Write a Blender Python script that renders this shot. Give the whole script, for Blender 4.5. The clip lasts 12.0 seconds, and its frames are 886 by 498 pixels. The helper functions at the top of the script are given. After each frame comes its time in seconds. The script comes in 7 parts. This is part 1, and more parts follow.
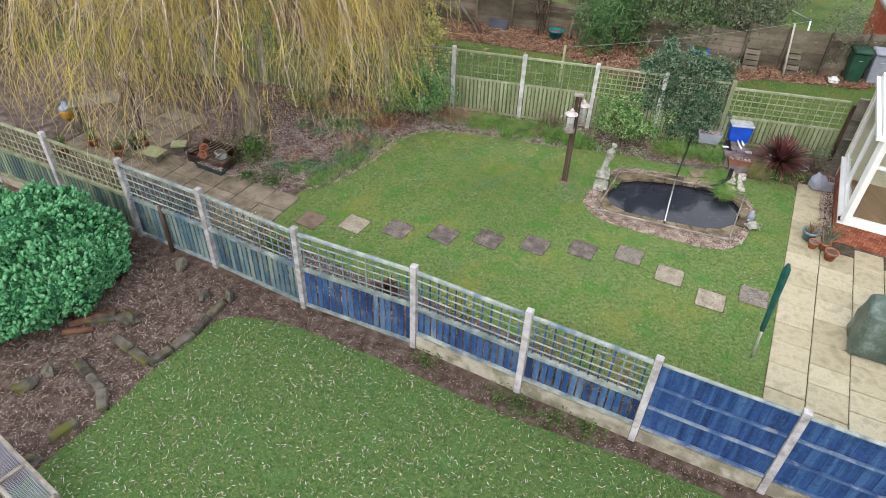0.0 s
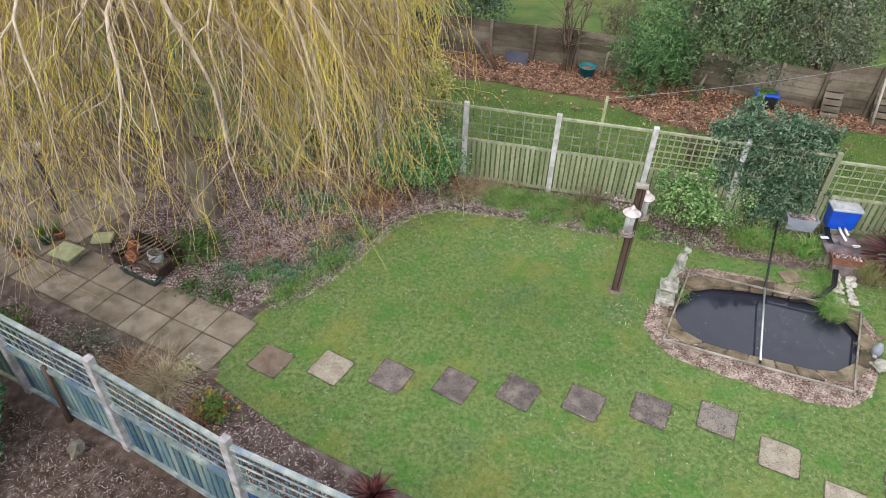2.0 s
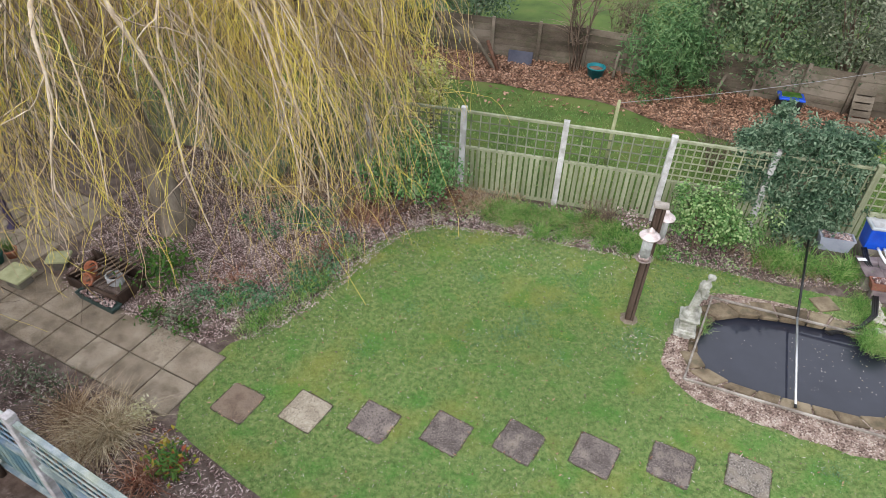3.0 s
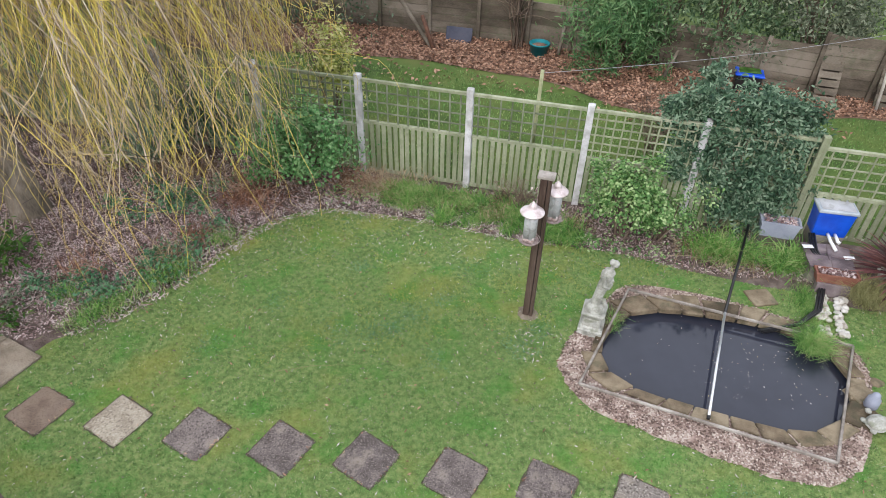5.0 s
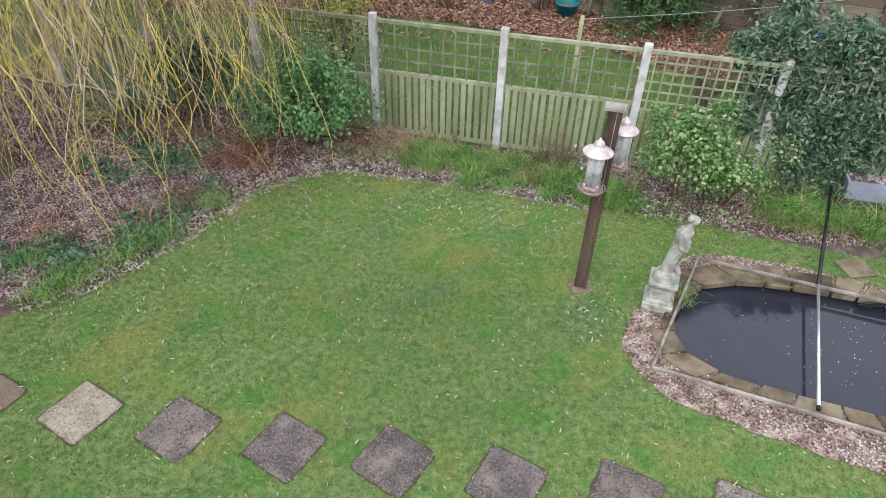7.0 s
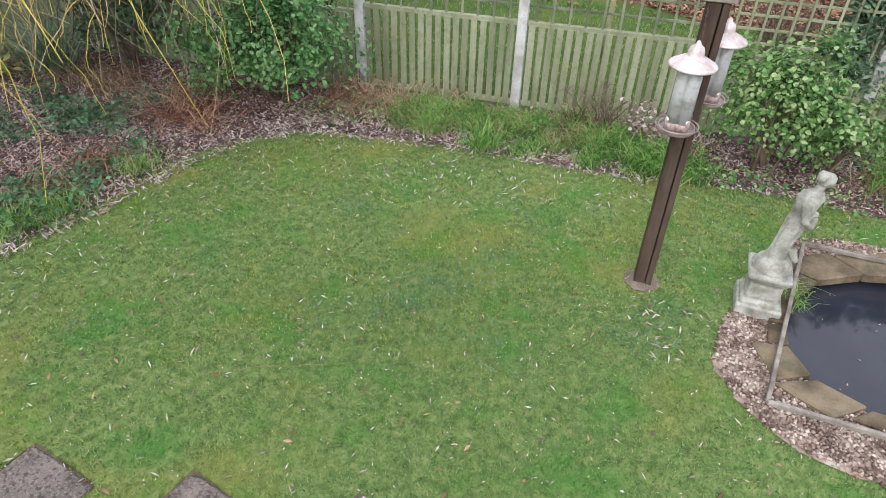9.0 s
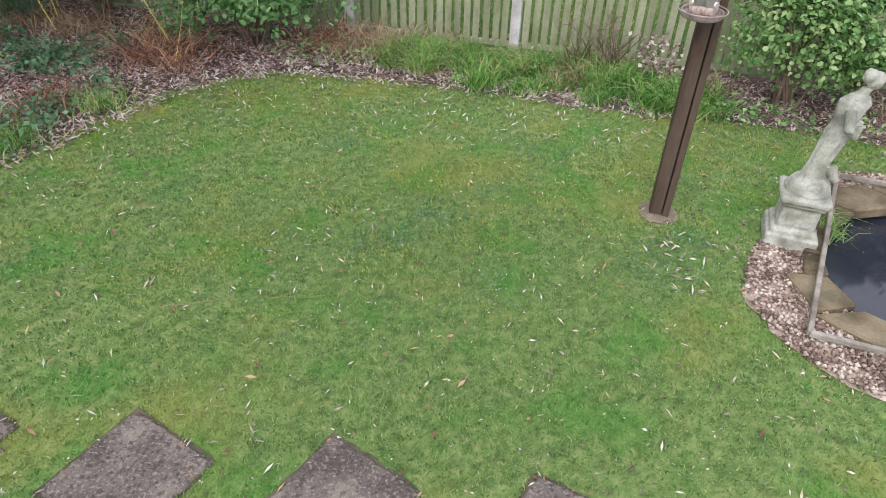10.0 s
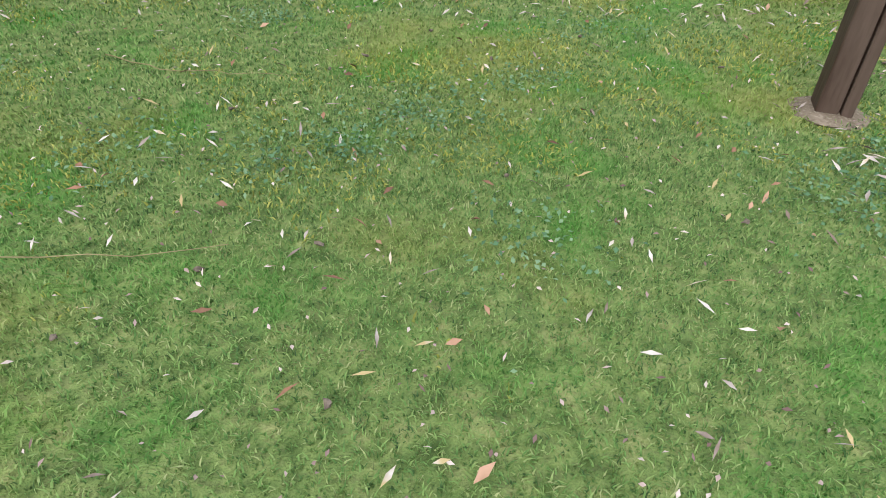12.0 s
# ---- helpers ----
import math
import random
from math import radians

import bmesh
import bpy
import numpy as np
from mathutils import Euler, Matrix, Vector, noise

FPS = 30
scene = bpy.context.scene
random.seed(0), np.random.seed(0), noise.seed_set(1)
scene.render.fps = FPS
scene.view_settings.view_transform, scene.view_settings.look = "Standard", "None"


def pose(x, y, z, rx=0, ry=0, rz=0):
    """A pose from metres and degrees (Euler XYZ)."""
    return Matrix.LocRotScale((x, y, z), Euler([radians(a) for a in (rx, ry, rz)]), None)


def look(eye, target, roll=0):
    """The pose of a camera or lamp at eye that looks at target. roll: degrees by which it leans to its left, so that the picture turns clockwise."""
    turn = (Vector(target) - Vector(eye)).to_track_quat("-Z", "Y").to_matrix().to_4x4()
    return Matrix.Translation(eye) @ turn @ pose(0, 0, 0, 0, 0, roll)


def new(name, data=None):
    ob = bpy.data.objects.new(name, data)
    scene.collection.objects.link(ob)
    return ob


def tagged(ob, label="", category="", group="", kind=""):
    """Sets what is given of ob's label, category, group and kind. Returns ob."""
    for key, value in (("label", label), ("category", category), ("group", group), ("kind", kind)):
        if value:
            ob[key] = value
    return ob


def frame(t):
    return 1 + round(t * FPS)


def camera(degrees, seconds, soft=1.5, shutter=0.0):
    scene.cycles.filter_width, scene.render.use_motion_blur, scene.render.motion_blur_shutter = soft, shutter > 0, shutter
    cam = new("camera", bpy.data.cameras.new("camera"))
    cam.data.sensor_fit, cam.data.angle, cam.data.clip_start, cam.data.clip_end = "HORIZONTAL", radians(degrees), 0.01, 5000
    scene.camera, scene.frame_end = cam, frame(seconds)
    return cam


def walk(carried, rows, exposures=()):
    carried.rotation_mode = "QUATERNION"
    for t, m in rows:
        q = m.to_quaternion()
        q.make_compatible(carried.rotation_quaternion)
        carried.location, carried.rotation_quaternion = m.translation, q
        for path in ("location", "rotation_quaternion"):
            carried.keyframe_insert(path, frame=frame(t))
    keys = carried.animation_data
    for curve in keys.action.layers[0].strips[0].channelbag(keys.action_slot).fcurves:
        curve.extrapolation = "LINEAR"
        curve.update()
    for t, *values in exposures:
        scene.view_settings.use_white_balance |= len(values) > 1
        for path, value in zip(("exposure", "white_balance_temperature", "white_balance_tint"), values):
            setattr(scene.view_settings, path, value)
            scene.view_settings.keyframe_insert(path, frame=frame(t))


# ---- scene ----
# the camera: seconds, place, heading, pitch and roll in degrees
cam = camera(68.02, 12.0, 0.85)
ROWS = [
    (0.0, 0.0, 0.0, 7.939, -0.0, -39.03, -2.37),
    (0.5, -0.015, 0.721, 7.873, 0.03, -39.12, -2.38),
    (1.0, -0.022, 2.121, 7.771, 0.01, -39.25, -2.47),
    (1.5, -0.076, 3.309, 7.61, 0.16, -39.21, -2.31),
    (2.0, -0.209, 4.258, 7.348, 0.3, -39.21, -2.15),
    (2.5, -0.279, 4.83, 7.112, 0.62, -39.29, -2.14),
    (3.0, -0.067, 5.398, 6.903, 0.73, -39.36, -2.1),
    (3.5, 0.543, 5.925, 6.707, 0.64, -39.38, -1.97),
    (3.7, 0.846, 6.107, 6.612, 0.71, -39.34, -1.91),
    (4.5, 1.627, 6.46, 6.155, 1.28, -39.04, -1.71),
    (5.3, 1.723, 6.174, 5.68, 1.85, -38.73, -1.5),
    (5.5, 1.682, 6.037, 5.575, 1.81, -38.68, -1.47),
    (6.0, 1.484, 5.82, 5.268, 1.63, -38.5, -1.56),
    (6.5, 1.33, 6.164, 4.928, 1.63, -38.48, -1.5),
    (6.7, 1.329, 6.532, 4.8, 1.66, -38.51, -1.52),
    (7.5, 1.313, 7.955, 4.248, 1.53, -38.28, -1.83),
    (8.3, 1.273, 8.658, 3.675, 1.4, -38.04, -2.15),
    (8.5, 1.261, 8.667, 3.537, 1.45, -37.98, -2.16),
    (9.0, 1.261, 8.576, 3.144, 1.71, -37.74, -1.93),
    (9.5, 1.268, 8.523, 2.798, 1.79, -37.61, -1.72),
    (10.0, 1.321, 8.709, 2.44, 1.65, -37.55, -1.63),
    (10.5, 1.375, 8.998, 2.127, 1.6, -37.61, -1.58),
    (11.0, 1.403, 9.284, 1.719, 1.56, -37.62, -1.63),
    (11.5, 1.365, 9.542, 1.37, 1.4, -37.59, -1.68),
    (12.0, 1.297, 10.125, 1.051, 1.26, -37.87, -1.82),
]


def flown(x, y, z, yaw, pitch, roll):
    a, b = radians(yaw), radians(pitch)
    ahead = (x - math.sin(a) * math.cos(b), y + math.cos(a) * math.cos(b), z + math.sin(b))
    return look((x, y, z), ahead, -roll)


walk(cam, [(t, flown(*row)) for t, *row in ROWS], [(0.0, 0.09, 6550, 10), (3.5, 0.17, 6380, 12), (6.5, 0.15, 6230, 12.5), (9.0, 0.2, 6330, 12), (12.0, 0.28, 6480, 11)])
# overcast winter daylight: a bright grey sky and a very soft sun
world = bpy.data.worlds.new("overcast_sky")
scene.world = world
world.use_nodes = True
wt = world.node_tree
wt.nodes.clear()
sky = wt.nodes.new("ShaderNodeTexSky")
sky.sky_type = "NISHITA"
sky.sun_disc = False
sky.sun_elevation = radians(38)
sky.sun_rotation = radians(200)
sky.dust_density = 4.0
cloud = wt.nodes.new("ShaderNodeMixRGB")
cloud.inputs[0].default_value = 0.86
cloud.inputs[2].default_value = (7.6, 7.9, 8.4, 1)
back = wt.nodes.new("ShaderNodeBackground")
back.inputs[1].default_value = 0.18
wout = wt.nodes.new("ShaderNodeOutputWorld")
wt.links.new(sky.outputs[0], cloud.inputs[1])
wt.links.new(cloud.outputs[0], back.inputs[0])
wt.links.new(back.outputs[0], wout.inputs[0])
lamp = bpy.data.lights.new("sun", "SUN")
lamp.energy = 1.6
lamp.angle = radians(35)
lamp.color = (1.0, 0.96, 0.9)
sun = new("sun", lamp)
sun.matrix_world = look((0, 0, 30), (0 + 6, 0 + 15, 30 - 13))

# ---- tools ----
rng = np.random.default_rng(7)
Z = Vector((0, 0, 1))


def surface(name, tones, scale=8.0, rough=0.8, bump=0.3, fine=60.0, metal=0.0, grain=None, island=0.0, piece=0.0, spec=0.3, stains=None, bump_size=0.01, thin=0.0):
    """A material: tones blended by two scales of noise, fine relief, optional stretched grain, variation by island or by piece, and stains of another colour."""
    m = bpy.data.materials.new(name)
    m.use_nodes = True
    t = m.node_tree
    n, ln = t.nodes, t.links.new
    bsdf = n["Principled BSDF"]
    bsdf.inputs["Roughness"].default_value = rough
    bsdf.inputs["Metallic"].default_value = metal
    bsdf.inputs["Specular IOR Level"].default_value = spec
    geo = n.new("ShaderNodeNewGeometry")
    mapping = n.new("ShaderNodeMapping")
    ln(geo.outputs["Position"], mapping.inputs[0])
    if grain:
        mapping.inputs["Scale"].default_value = grain
    big = n.new("ShaderNodeTexNoise")
    big.inputs["Scale"].default_value, big.inputs["Detail"].default_value = scale, 4
    small = n.new("ShaderNodeTexNoise")
    small.inputs["Scale"].default_value, small.inputs["Detail"].default_value = fine, 3
    ln(mapping.outputs[0], big.inputs["Vector"])
    ln(mapping.outputs[0], small.inputs["Vector"])
    mix = n.new("ShaderNodeMath")
    mix.operation = "MULTIPLY_ADD"
    ln(small.outputs[0], mix.inputs[0])
    mix.inputs[1].default_value = 0.45
    half = n.new("ShaderNodeMath")
    half.operation = "MULTIPLY_ADD"
    ln(big.outputs[0], half.inputs[0])
    half.inputs[1].default_value = 1.5
    half.inputs[2].default_value = -0.475
    ln(half.outputs[0], mix.inputs[2])
    value = mix.outputs[0]
    for amount, socket in ((island, geo.outputs["Random Per Island"]), (piece, None)):
        if amount:
            if socket is None:
                info = n.new("ShaderNodeObjectInfo")
                socket = info.outputs["Random"]
            add = n.new("ShaderNodeMath")
            add.operation = "MULTIPLY_ADD"
            ln(socket, add.inputs[0])
            add.inputs[1].default_value = amount
            shift = n.new("ShaderNodeMath")
            shift.operation = "ADD"
            ln(value, shift.inputs[0])
            shift.inputs[1].default_value = -amount / 2
            ln(shift.outputs[0], add.inputs[2])
            value = add.outputs[0]
    ramp = n.new("ShaderNodeValToRGB")
    ramp.color_ramp.elements.remove(ramp.color_ramp.elements[0])
    for i, (at, c) in enumerate(tones):
        e = ramp.color_ramp.elements[0] if i == 0 else ramp.color_ramp.elements.new(at)
        e.position, e.color = at, (*c, 1)
    ln(value, ramp.inputs[0])
    colour = ramp.outputs[0]
    for tint, size, amount in ([stains] if isinstance(stains, tuple) else stains or []):
        spot = n.new("ShaderNodeTexNoise")
        spot.inputs["Scale"].default_value, spot.inputs["Detail"].default_value = size, 6 if size < 40 else 2
        ln(geo.outputs["Position"], spot.inputs["Vector"])
        edge = n.new("ShaderNodeMapRange")
        edge.inputs[1].default_value, edge.inputs[2].default_value = 0.52, 0.66
        edge.inputs[4].default_value = amount
        ln(spot.outputs[0], edge.inputs[0])
        over = n.new("ShaderNodeMixRGB")
        over.inputs[2].default_value = (*tint, 1)
        ln(edge.outputs[0], over.inputs[0])
        ln(colour, over.inputs[1])
        colour = over.outputs[0]
    ln(colour, bsdf.inputs["Base Color"])
    if bump:
        b = n.new("ShaderNodeBump")
        b.inputs["Strength"].default_value = bump
        b.inputs["Distance"].default_value = bump_size
        ln(mix.outputs[0], b.inputs["Height"])
        ln(b.outputs[0], bsdf.inputs["Normal"])
    if thin:
        glow = n.new("ShaderNodeBsdfTranslucent")
        ln(colour, glow.inputs["Color"])
        blend = n.new("ShaderNodeMixShader")
        blend.inputs[0].default_value = thin
        ln(bsdf.outputs[0], blend.inputs[1])
        ln(glow.outputs[0], blend.inputs[2])
        ln(blend.outputs[0], n["Material Output"].inputs["Surface"])
    return m


def mesh_from(bm, name, material, smooth=False):
    me = bpy.data.meshes.new(name)
    bmesh.ops.recalc_face_normals(bm, faces=bm.faces)
    bm.to_mesh(me)
    bm.free()
    me.materials.append(material)
    if smooth:
        me.shade_smooth()
    return me


def part(name, shape, material, parent, label="", at=None, smooth=False):
    """Links a bmesh or a mesh as one part under a thing or a part."""
    me = mesh_from(shape, name, material, smooth) if isinstance(shape, bmesh.types.BMesh) else shape
    ob = new(name, me)
    ob.parent = parent
    if at is not None:
        ob.matrix_basis = at
    return tagged(ob, label)


def thing(name, label, category, at=None, group="", kind="", data=None):
    ob = new(name, data)
    if at is not None:
        ob.matrix_basis = at
    return tagged(ob, label, category, group, kind)


def solid(name, shape, material, label, category, at=None, group="", kind="", smooth=False):
    me = mesh_from(shape, name, material, smooth) if isinstance(shape, bmesh.types.BMesh) else shape
    return thing(name, label, category, at, group, kind, me)


def box(bm, c, s, bevel=0.0, turn=0.0, jitter=0.0):
    """A box of size s about c, with bevelled edges, turned about the upright."""
    made = bmesh.ops.create_cube(bm, size=1.0)["verts"]
    for v in made:
        v.co = Vector((v.co.x * s[0], v.co.y * s[1], v.co.z * s[2]))
        if jitter:
            v.co += Vector((random.uniform(-1, 1), random.uniform(-1, 1), random.uniform(-1, 1))) * jitter
    if bevel:
        edges = list({e for v in made for e in v.link_edges})
        out = bmesh.ops.bevel(bm, geom=edges, offset=bevel, segments=1, affect="EDGES")
        made = list({v for f in out["faces"] for v in f.verts} | {v for v in made if v.is_valid})
    m = Matrix.Translation(c) @ Matrix.Rotation(turn, 4, "Z")
    bmesh.ops.transform(bm, matrix=m, verts=made)
    return made


def new_box(s, bevel=0.0, jitter=0.0, c=(0, 0, 0)):
    bm = bmesh.new()
    box(bm, c, s, bevel, 0.0, jitter)
    return bm


def beam(bm, a, b, w, h, bevel=0.0):
    """A bar of section w by h from a to b."""
    a, b = Vector(a), Vector(b)
    d = b - a
    made = box(bm, (0, 0, 0), (d.length, w, h), bevel)
    side = Z.cross(d)
    side = side.normalized() if side.length > 1e-6 else Vector((0, 1, 0))
    x = d.normalized()
    up = x.cross(side)
    m = Matrix((x, side, up)).transposed().to_4x4()
    m.translation = (a + b) / 2
    bmesh.ops.transform(bm, matrix=m, verts=made)


def tube(bm, points, radii, n=8, cap=True):
    """A tube through points."""
    points = [Vector(p) for p in points]
    if not hasattr(radii, "__len__"):
        radii = [radii] * len(points)
    rings = []
    for i, p in enumerate(points):
        d = (points[min(i + 1, len(points) - 1)] - points[max(i - 1, 0)]).normalized()
        s = d.cross(Vector((0.31, 0.2, 0.93)))
        s = s.normalized() if s.length > 1e-3 else d.orthogonal().normalized()
        t = d.cross(s)
        rings.append([bm.verts.new(p + radii[i] * (math.cos(k * math.tau / n) * s + math.sin(k * math.tau / n) * t)) for k in range(n)])
    for a, b in zip(rings, rings[1:]):
        for k in range(n):
            bm.faces.new((a[k], a[(k + 1) % n], b[(k + 1) % n], b[k]))
    if cap:
        bm.faces.new(rings[0][::-1])
        bm.faces.new(rings[-1])


def lathe(bm, profile, n=20, c=(0, 0, 0), squash=1.0):
    """A turned shape from (radius, height) pairs."""
    rings = []
    for r, z in profile:
        rings.append([bm.verts.new((c[0] + r * math.cos(k * math.tau / n), c[1] + squash * r * math.sin(k * math.tau / n), c[2] + z)) for k in range(n)])
    for a, b in zip(rings, rings[1:]):
        for k in range(n):
            bm.faces.new((a[k], a[(k + 1) % n], b[(k + 1) % n], b[k]))
    bm.faces.new(rings[0][::-1])
    bm.faces.new(rings[-1])


def blob(bm, c, s, sub=2, rough=0.15, freq=2.0, flat=None):
    """A lump: an icosphere pushed about by noise, cut flat underneath."""
    made = bmesh.ops.create_icosphere(bm, subdivisions=sub, radius=1.0)["verts"]
    shift = Vector((random.uniform(0, 50), random.uniform(0, 50), random.uniform(0, 50)))
    for v in made:
        k = 1 + rough * noise.noise(v.co * freq + shift) * 2
        v.co = Vector((v.co.x * s[0] * k, v.co.y * s[1] * k, v.co.z * s[2] * k))
        if flat is not None:
            v.co.z = max(v.co.z, flat)
        v.co += Vector(c)


def outline(points, rounds=2):
    """A smooth closed outline through corners (corner cutting)."""
    p = [Vector((*q[:2], 0)) for q in points]
    for _ in range(rounds):
        p = [a.lerp(b, f) for a, b in zip(p, p[1:] + p[:1]) for f in (0.25, 0.75)]
    return p


def sheet(name, edge, z, material, holes=(), wavy=0.0):
    """A flat sheet within an outline, with holes."""
    bm = bmesh.new()
    edges = []
    for loop in (edge, *holes):
        vs = [bm.verts.new((p[0] + (random.uniform(-wavy, wavy) if wavy else 0), p[1] + (random.uniform(-wavy, wavy) if wavy else 0), z)) for p in loop]
        edges += [bm.edges.new((a, b)) for a, b in zip(vs, vs[1:] + vs[:1])]
    bmesh.ops.triangle_fill(bm, edges=edges, use_beauty=True)
    for f in bm.faces:
        if f.normal.z < 0:
            f.normal_flip()
    me = bpy.data.meshes.new(name)
    bm.to_mesh(me)
    bm.free()
    me.materials.append(material)
    return me


def mesh_np(name, verts, faces, material, smooth=False):
    """A mesh from arrays of places and of equal-sided faces."""
    me = bpy.data.meshes.new(name)
    faces = np.asarray(faces, dtype=np.int32)
    k = faces.shape[1]
    me.vertices.add(len(verts))
    me.vertices.foreach_set("co", np.asarray(verts, dtype=np.float32).ravel())
    me.loops.add(faces.size)
    me.loops.foreach_set("vertex_index", faces.ravel())
    me.polygons.add(len(faces))
    me.polygons.foreach_set("loop_start", np.arange(0, faces.size, k, dtype=np.int32))
    me.update(calc_edges=True)
    me.materials.append(material)
    if smooth:
        me.shade_smooth()
    return me


def inside(p, loop):
    """Which of the points p lie within a closed outline."""
    q = np.array([(a[0], a[1]) for a in loop])
    r = np.roll(q, -1, 0)
    hit = np.zeros(len(p), bool)
    for (ax, ay), (bx, by) in zip(q, r):
        cross = (ay > p[:, 1]) != (by > p[:, 1])
        if by != ay:
            hit ^= cross & (p[:, 0] < (bx - ax) * (p[:, 1] - ay) / (by - ay) + ax)
    return hit


def spread(loop, density, holes=()):
    """Random places within an outline."""
    q = np.array([(a[0], a[1]) for a in loop])
    lo, hi = q.min(0), q.max(0)
    p = lo + (hi - lo) * rng.random((int(density * np.prod(hi - lo)), 2))
    keep = inside(p, loop)
    for h in holes:
        keep &= ~inside(p, h)
    return p[keep]


def unit(a):
    return a / np.maximum(np.linalg.norm(a, axis=1, keepdims=True), 1e-9)


def leaf_mesh(name, c, length, width, material, up=0.4, away=None, fold=0.25, rounded=False):
    """Many leaves: each a folded lozenge at a place c, pointing at random, turned partly upwards or away from a centre."""
    n = len(c)
    length = np.broadcast_to(length, n)[:, None] * (0.6 + 0.8 * rng.random((n, 1)))
    width = np.broadcast_to(width, n)[:, None] * (0.7 + 0.6 * rng.random((n, 1)))
    normal = rng.normal(size=(n, 3))
    normal = unit(normal) + np.array([0, 0, up])
    if away is not None:
        normal += unit(c - np.asarray(away)) * 0.9
    normal = unit(normal)
    d = unit(np.cross(normal, rng.normal(size=(n, 3))))
    s = np.cross(normal, d)
    if rounded:
        shape = ((-0.5, 0.0, 0.0), (-0.18, 0.48, 1.0), (0.2, 0.4, 1.0), (0.5, 0.0, -0.3), (0.2, -0.4, 1.0), (-0.18, -0.48, 1.0))
        v = np.stack([c + d * length * a + s * width * b + normal * width * fold * g for a, b, g in shape], 1).reshape(-1, 3)
        i = np.arange(n)[:, None] * 6
        return mesh_np(name, v, np.concatenate([i + np.array([[0, k, k + 1]]) for k in (1, 2, 3, 4)]), material)
    v = np.stack([c - d * length / 2, c + s * width / 2 + normal * width * fold, c + d * length / 2, c - s * width / 2 + normal * width * fold], 1).reshape(-1, 3)
    i = np.arange(n)[:, None] * 4
    f = np.concatenate([i + np.array([[0, 1, 2]]), i + np.array([[0, 2, 3]])])
    return mesh_np(name, v, f, material)


def blade_mesh(name, base, height, width, lean, material, aim=None):
    """Grass blades: each two faces that taper and bend over."""
    n = len(base)
    a = rng.random(n) * math.tau
    if aim is not None:
        a = aim + rng.normal(size=n) * 0.6
    d = np.stack([np.cos(a), np.sin(a), np.zeros(n)], 1)
    b = rng.random(n) * math.tau
    s = np.stack([np.cos(b), np.sin(b), np.zeros(n)], 1)
    h = (np.broadcast_to(height, n) * (0.55 + 0.9 * rng.random(n)))[:, None]
    w = (np.broadcast_to(width, n) * (0.7 + 0.6 * rng.random(n)))[:, None]
    k = (lean * (0.3 + 1.2 * rng.random(n)))[:, None]
    z = np.array([0, 0, 1.0])
    mid = base + z * h * 0.6 + d * h * k * 0.35
    tip = base + z * h * np.maximum(1 - 0.25 * k, 0.12) + d * h * k
    v = np.stack([base - s * w / 2, base + s * w / 2, mid - s * w * 0.4, mid + s * w * 0.4, tip], 1).reshape(-1, 3)
    i = np.arange(n)[:, None] * 5
    f = np.concatenate([i + np.array([[0, 1, 3]]), i + np.array([[0, 3, 2]]), i + np.array([[2, 3, 4]])])
    return mesh_np(name, v, f, material)


def strand_mesh(name, paths, radii, material, sides=3):
    """Many thin twigs: paths is (n, k, 3), radii (n, k)."""
    n, k, _ = paths.shape
    d = np.gradient(paths, axis=1)
    d /= np.maximum(np.linalg.norm(d, axis=2, keepdims=True), 1e-9)
    ref = np.array([0.83, 0.41, 0.37])
    s = np.cross(d, ref)
    s /= np.maximum(np.linalg.norm(s, axis=2, keepdims=True), 1e-9)
    t = np.cross(d, s)
    ang = np.arange(sides) * math.tau / sides
    ring = s[:, :, None, :] * np.cos(ang)[None, None, :, None] + t[:, :, None, :] * np.sin(ang)[None, None, :, None]
    v = (paths[:, :, None, :] + ring * radii[:, :, None, None]).reshape(-1, 3)
    idx = np.arange(n * k * sides).reshape(n, k, sides)
    a, b = idx[:, :-1], idx[:, 1:]
    f = np.stack([a, np.roll(a, -1, 2), np.roll(b, -1, 2), b], -1).reshape(-1, 4)
    return mesh_np(name, v, f, material, smooth=True)

# ---- materials ----
GRASS_SOIL = surface("lawn_thatch", [(0.1, (0.075, 0.125, 0.034)), (0.35, (0.125, 0.2, 0.058)), (0.6, (0.19, 0.27, 0.085)), (0.9, (0.29, 0.32, 0.13))], 16.0, 0.95, 0.9, 190, stains=[((0.29, 0.285, 0.07), 0.9, 0.5), ((0.065, 0.235, 0.035), 2.1, 0.5), ((0.12, 0.09, 0.06), 45, 0.25)], bump_size=0.02)
GRASS_BLADE = surface("grass_blade", [(0.0, (0.06, 0.115, 0.045)), (0.25, (0.11, 0.22, 0.068)), (0.5, (0.175, 0.315, 0.098)), (0.75, (0.27, 0.395, 0.14)), (1.0, (0.4, 0.44, 0.22))], 38.0, 0.75, 0, 90, island=0.8, thin=0.3, stains=[((0.34, 0.36, 0.085), 0.9, 0.5), ((0.075, 0.315, 0.04), 2.1, 0.5)], spec=0.12)
GRASS_BLADE_NEAR = surface("near_grass_blade", [(0.0, (0.05, 0.11, 0.038)), (0.3, (0.1, 0.23, 0.064)), (0.6, (0.16, 0.31, 0.085)), (0.85, (0.27, 0.38, 0.135)), (1.0, (0.42, 0.41, 0.22))], 14, 0.7, 0, 40, island=0.9, thin=0.35, stains=[((0.09, 0.255, 0.085), 1.6, 0.45), ((0.25, 0.33, 0.09), 1.0, 0.45)])
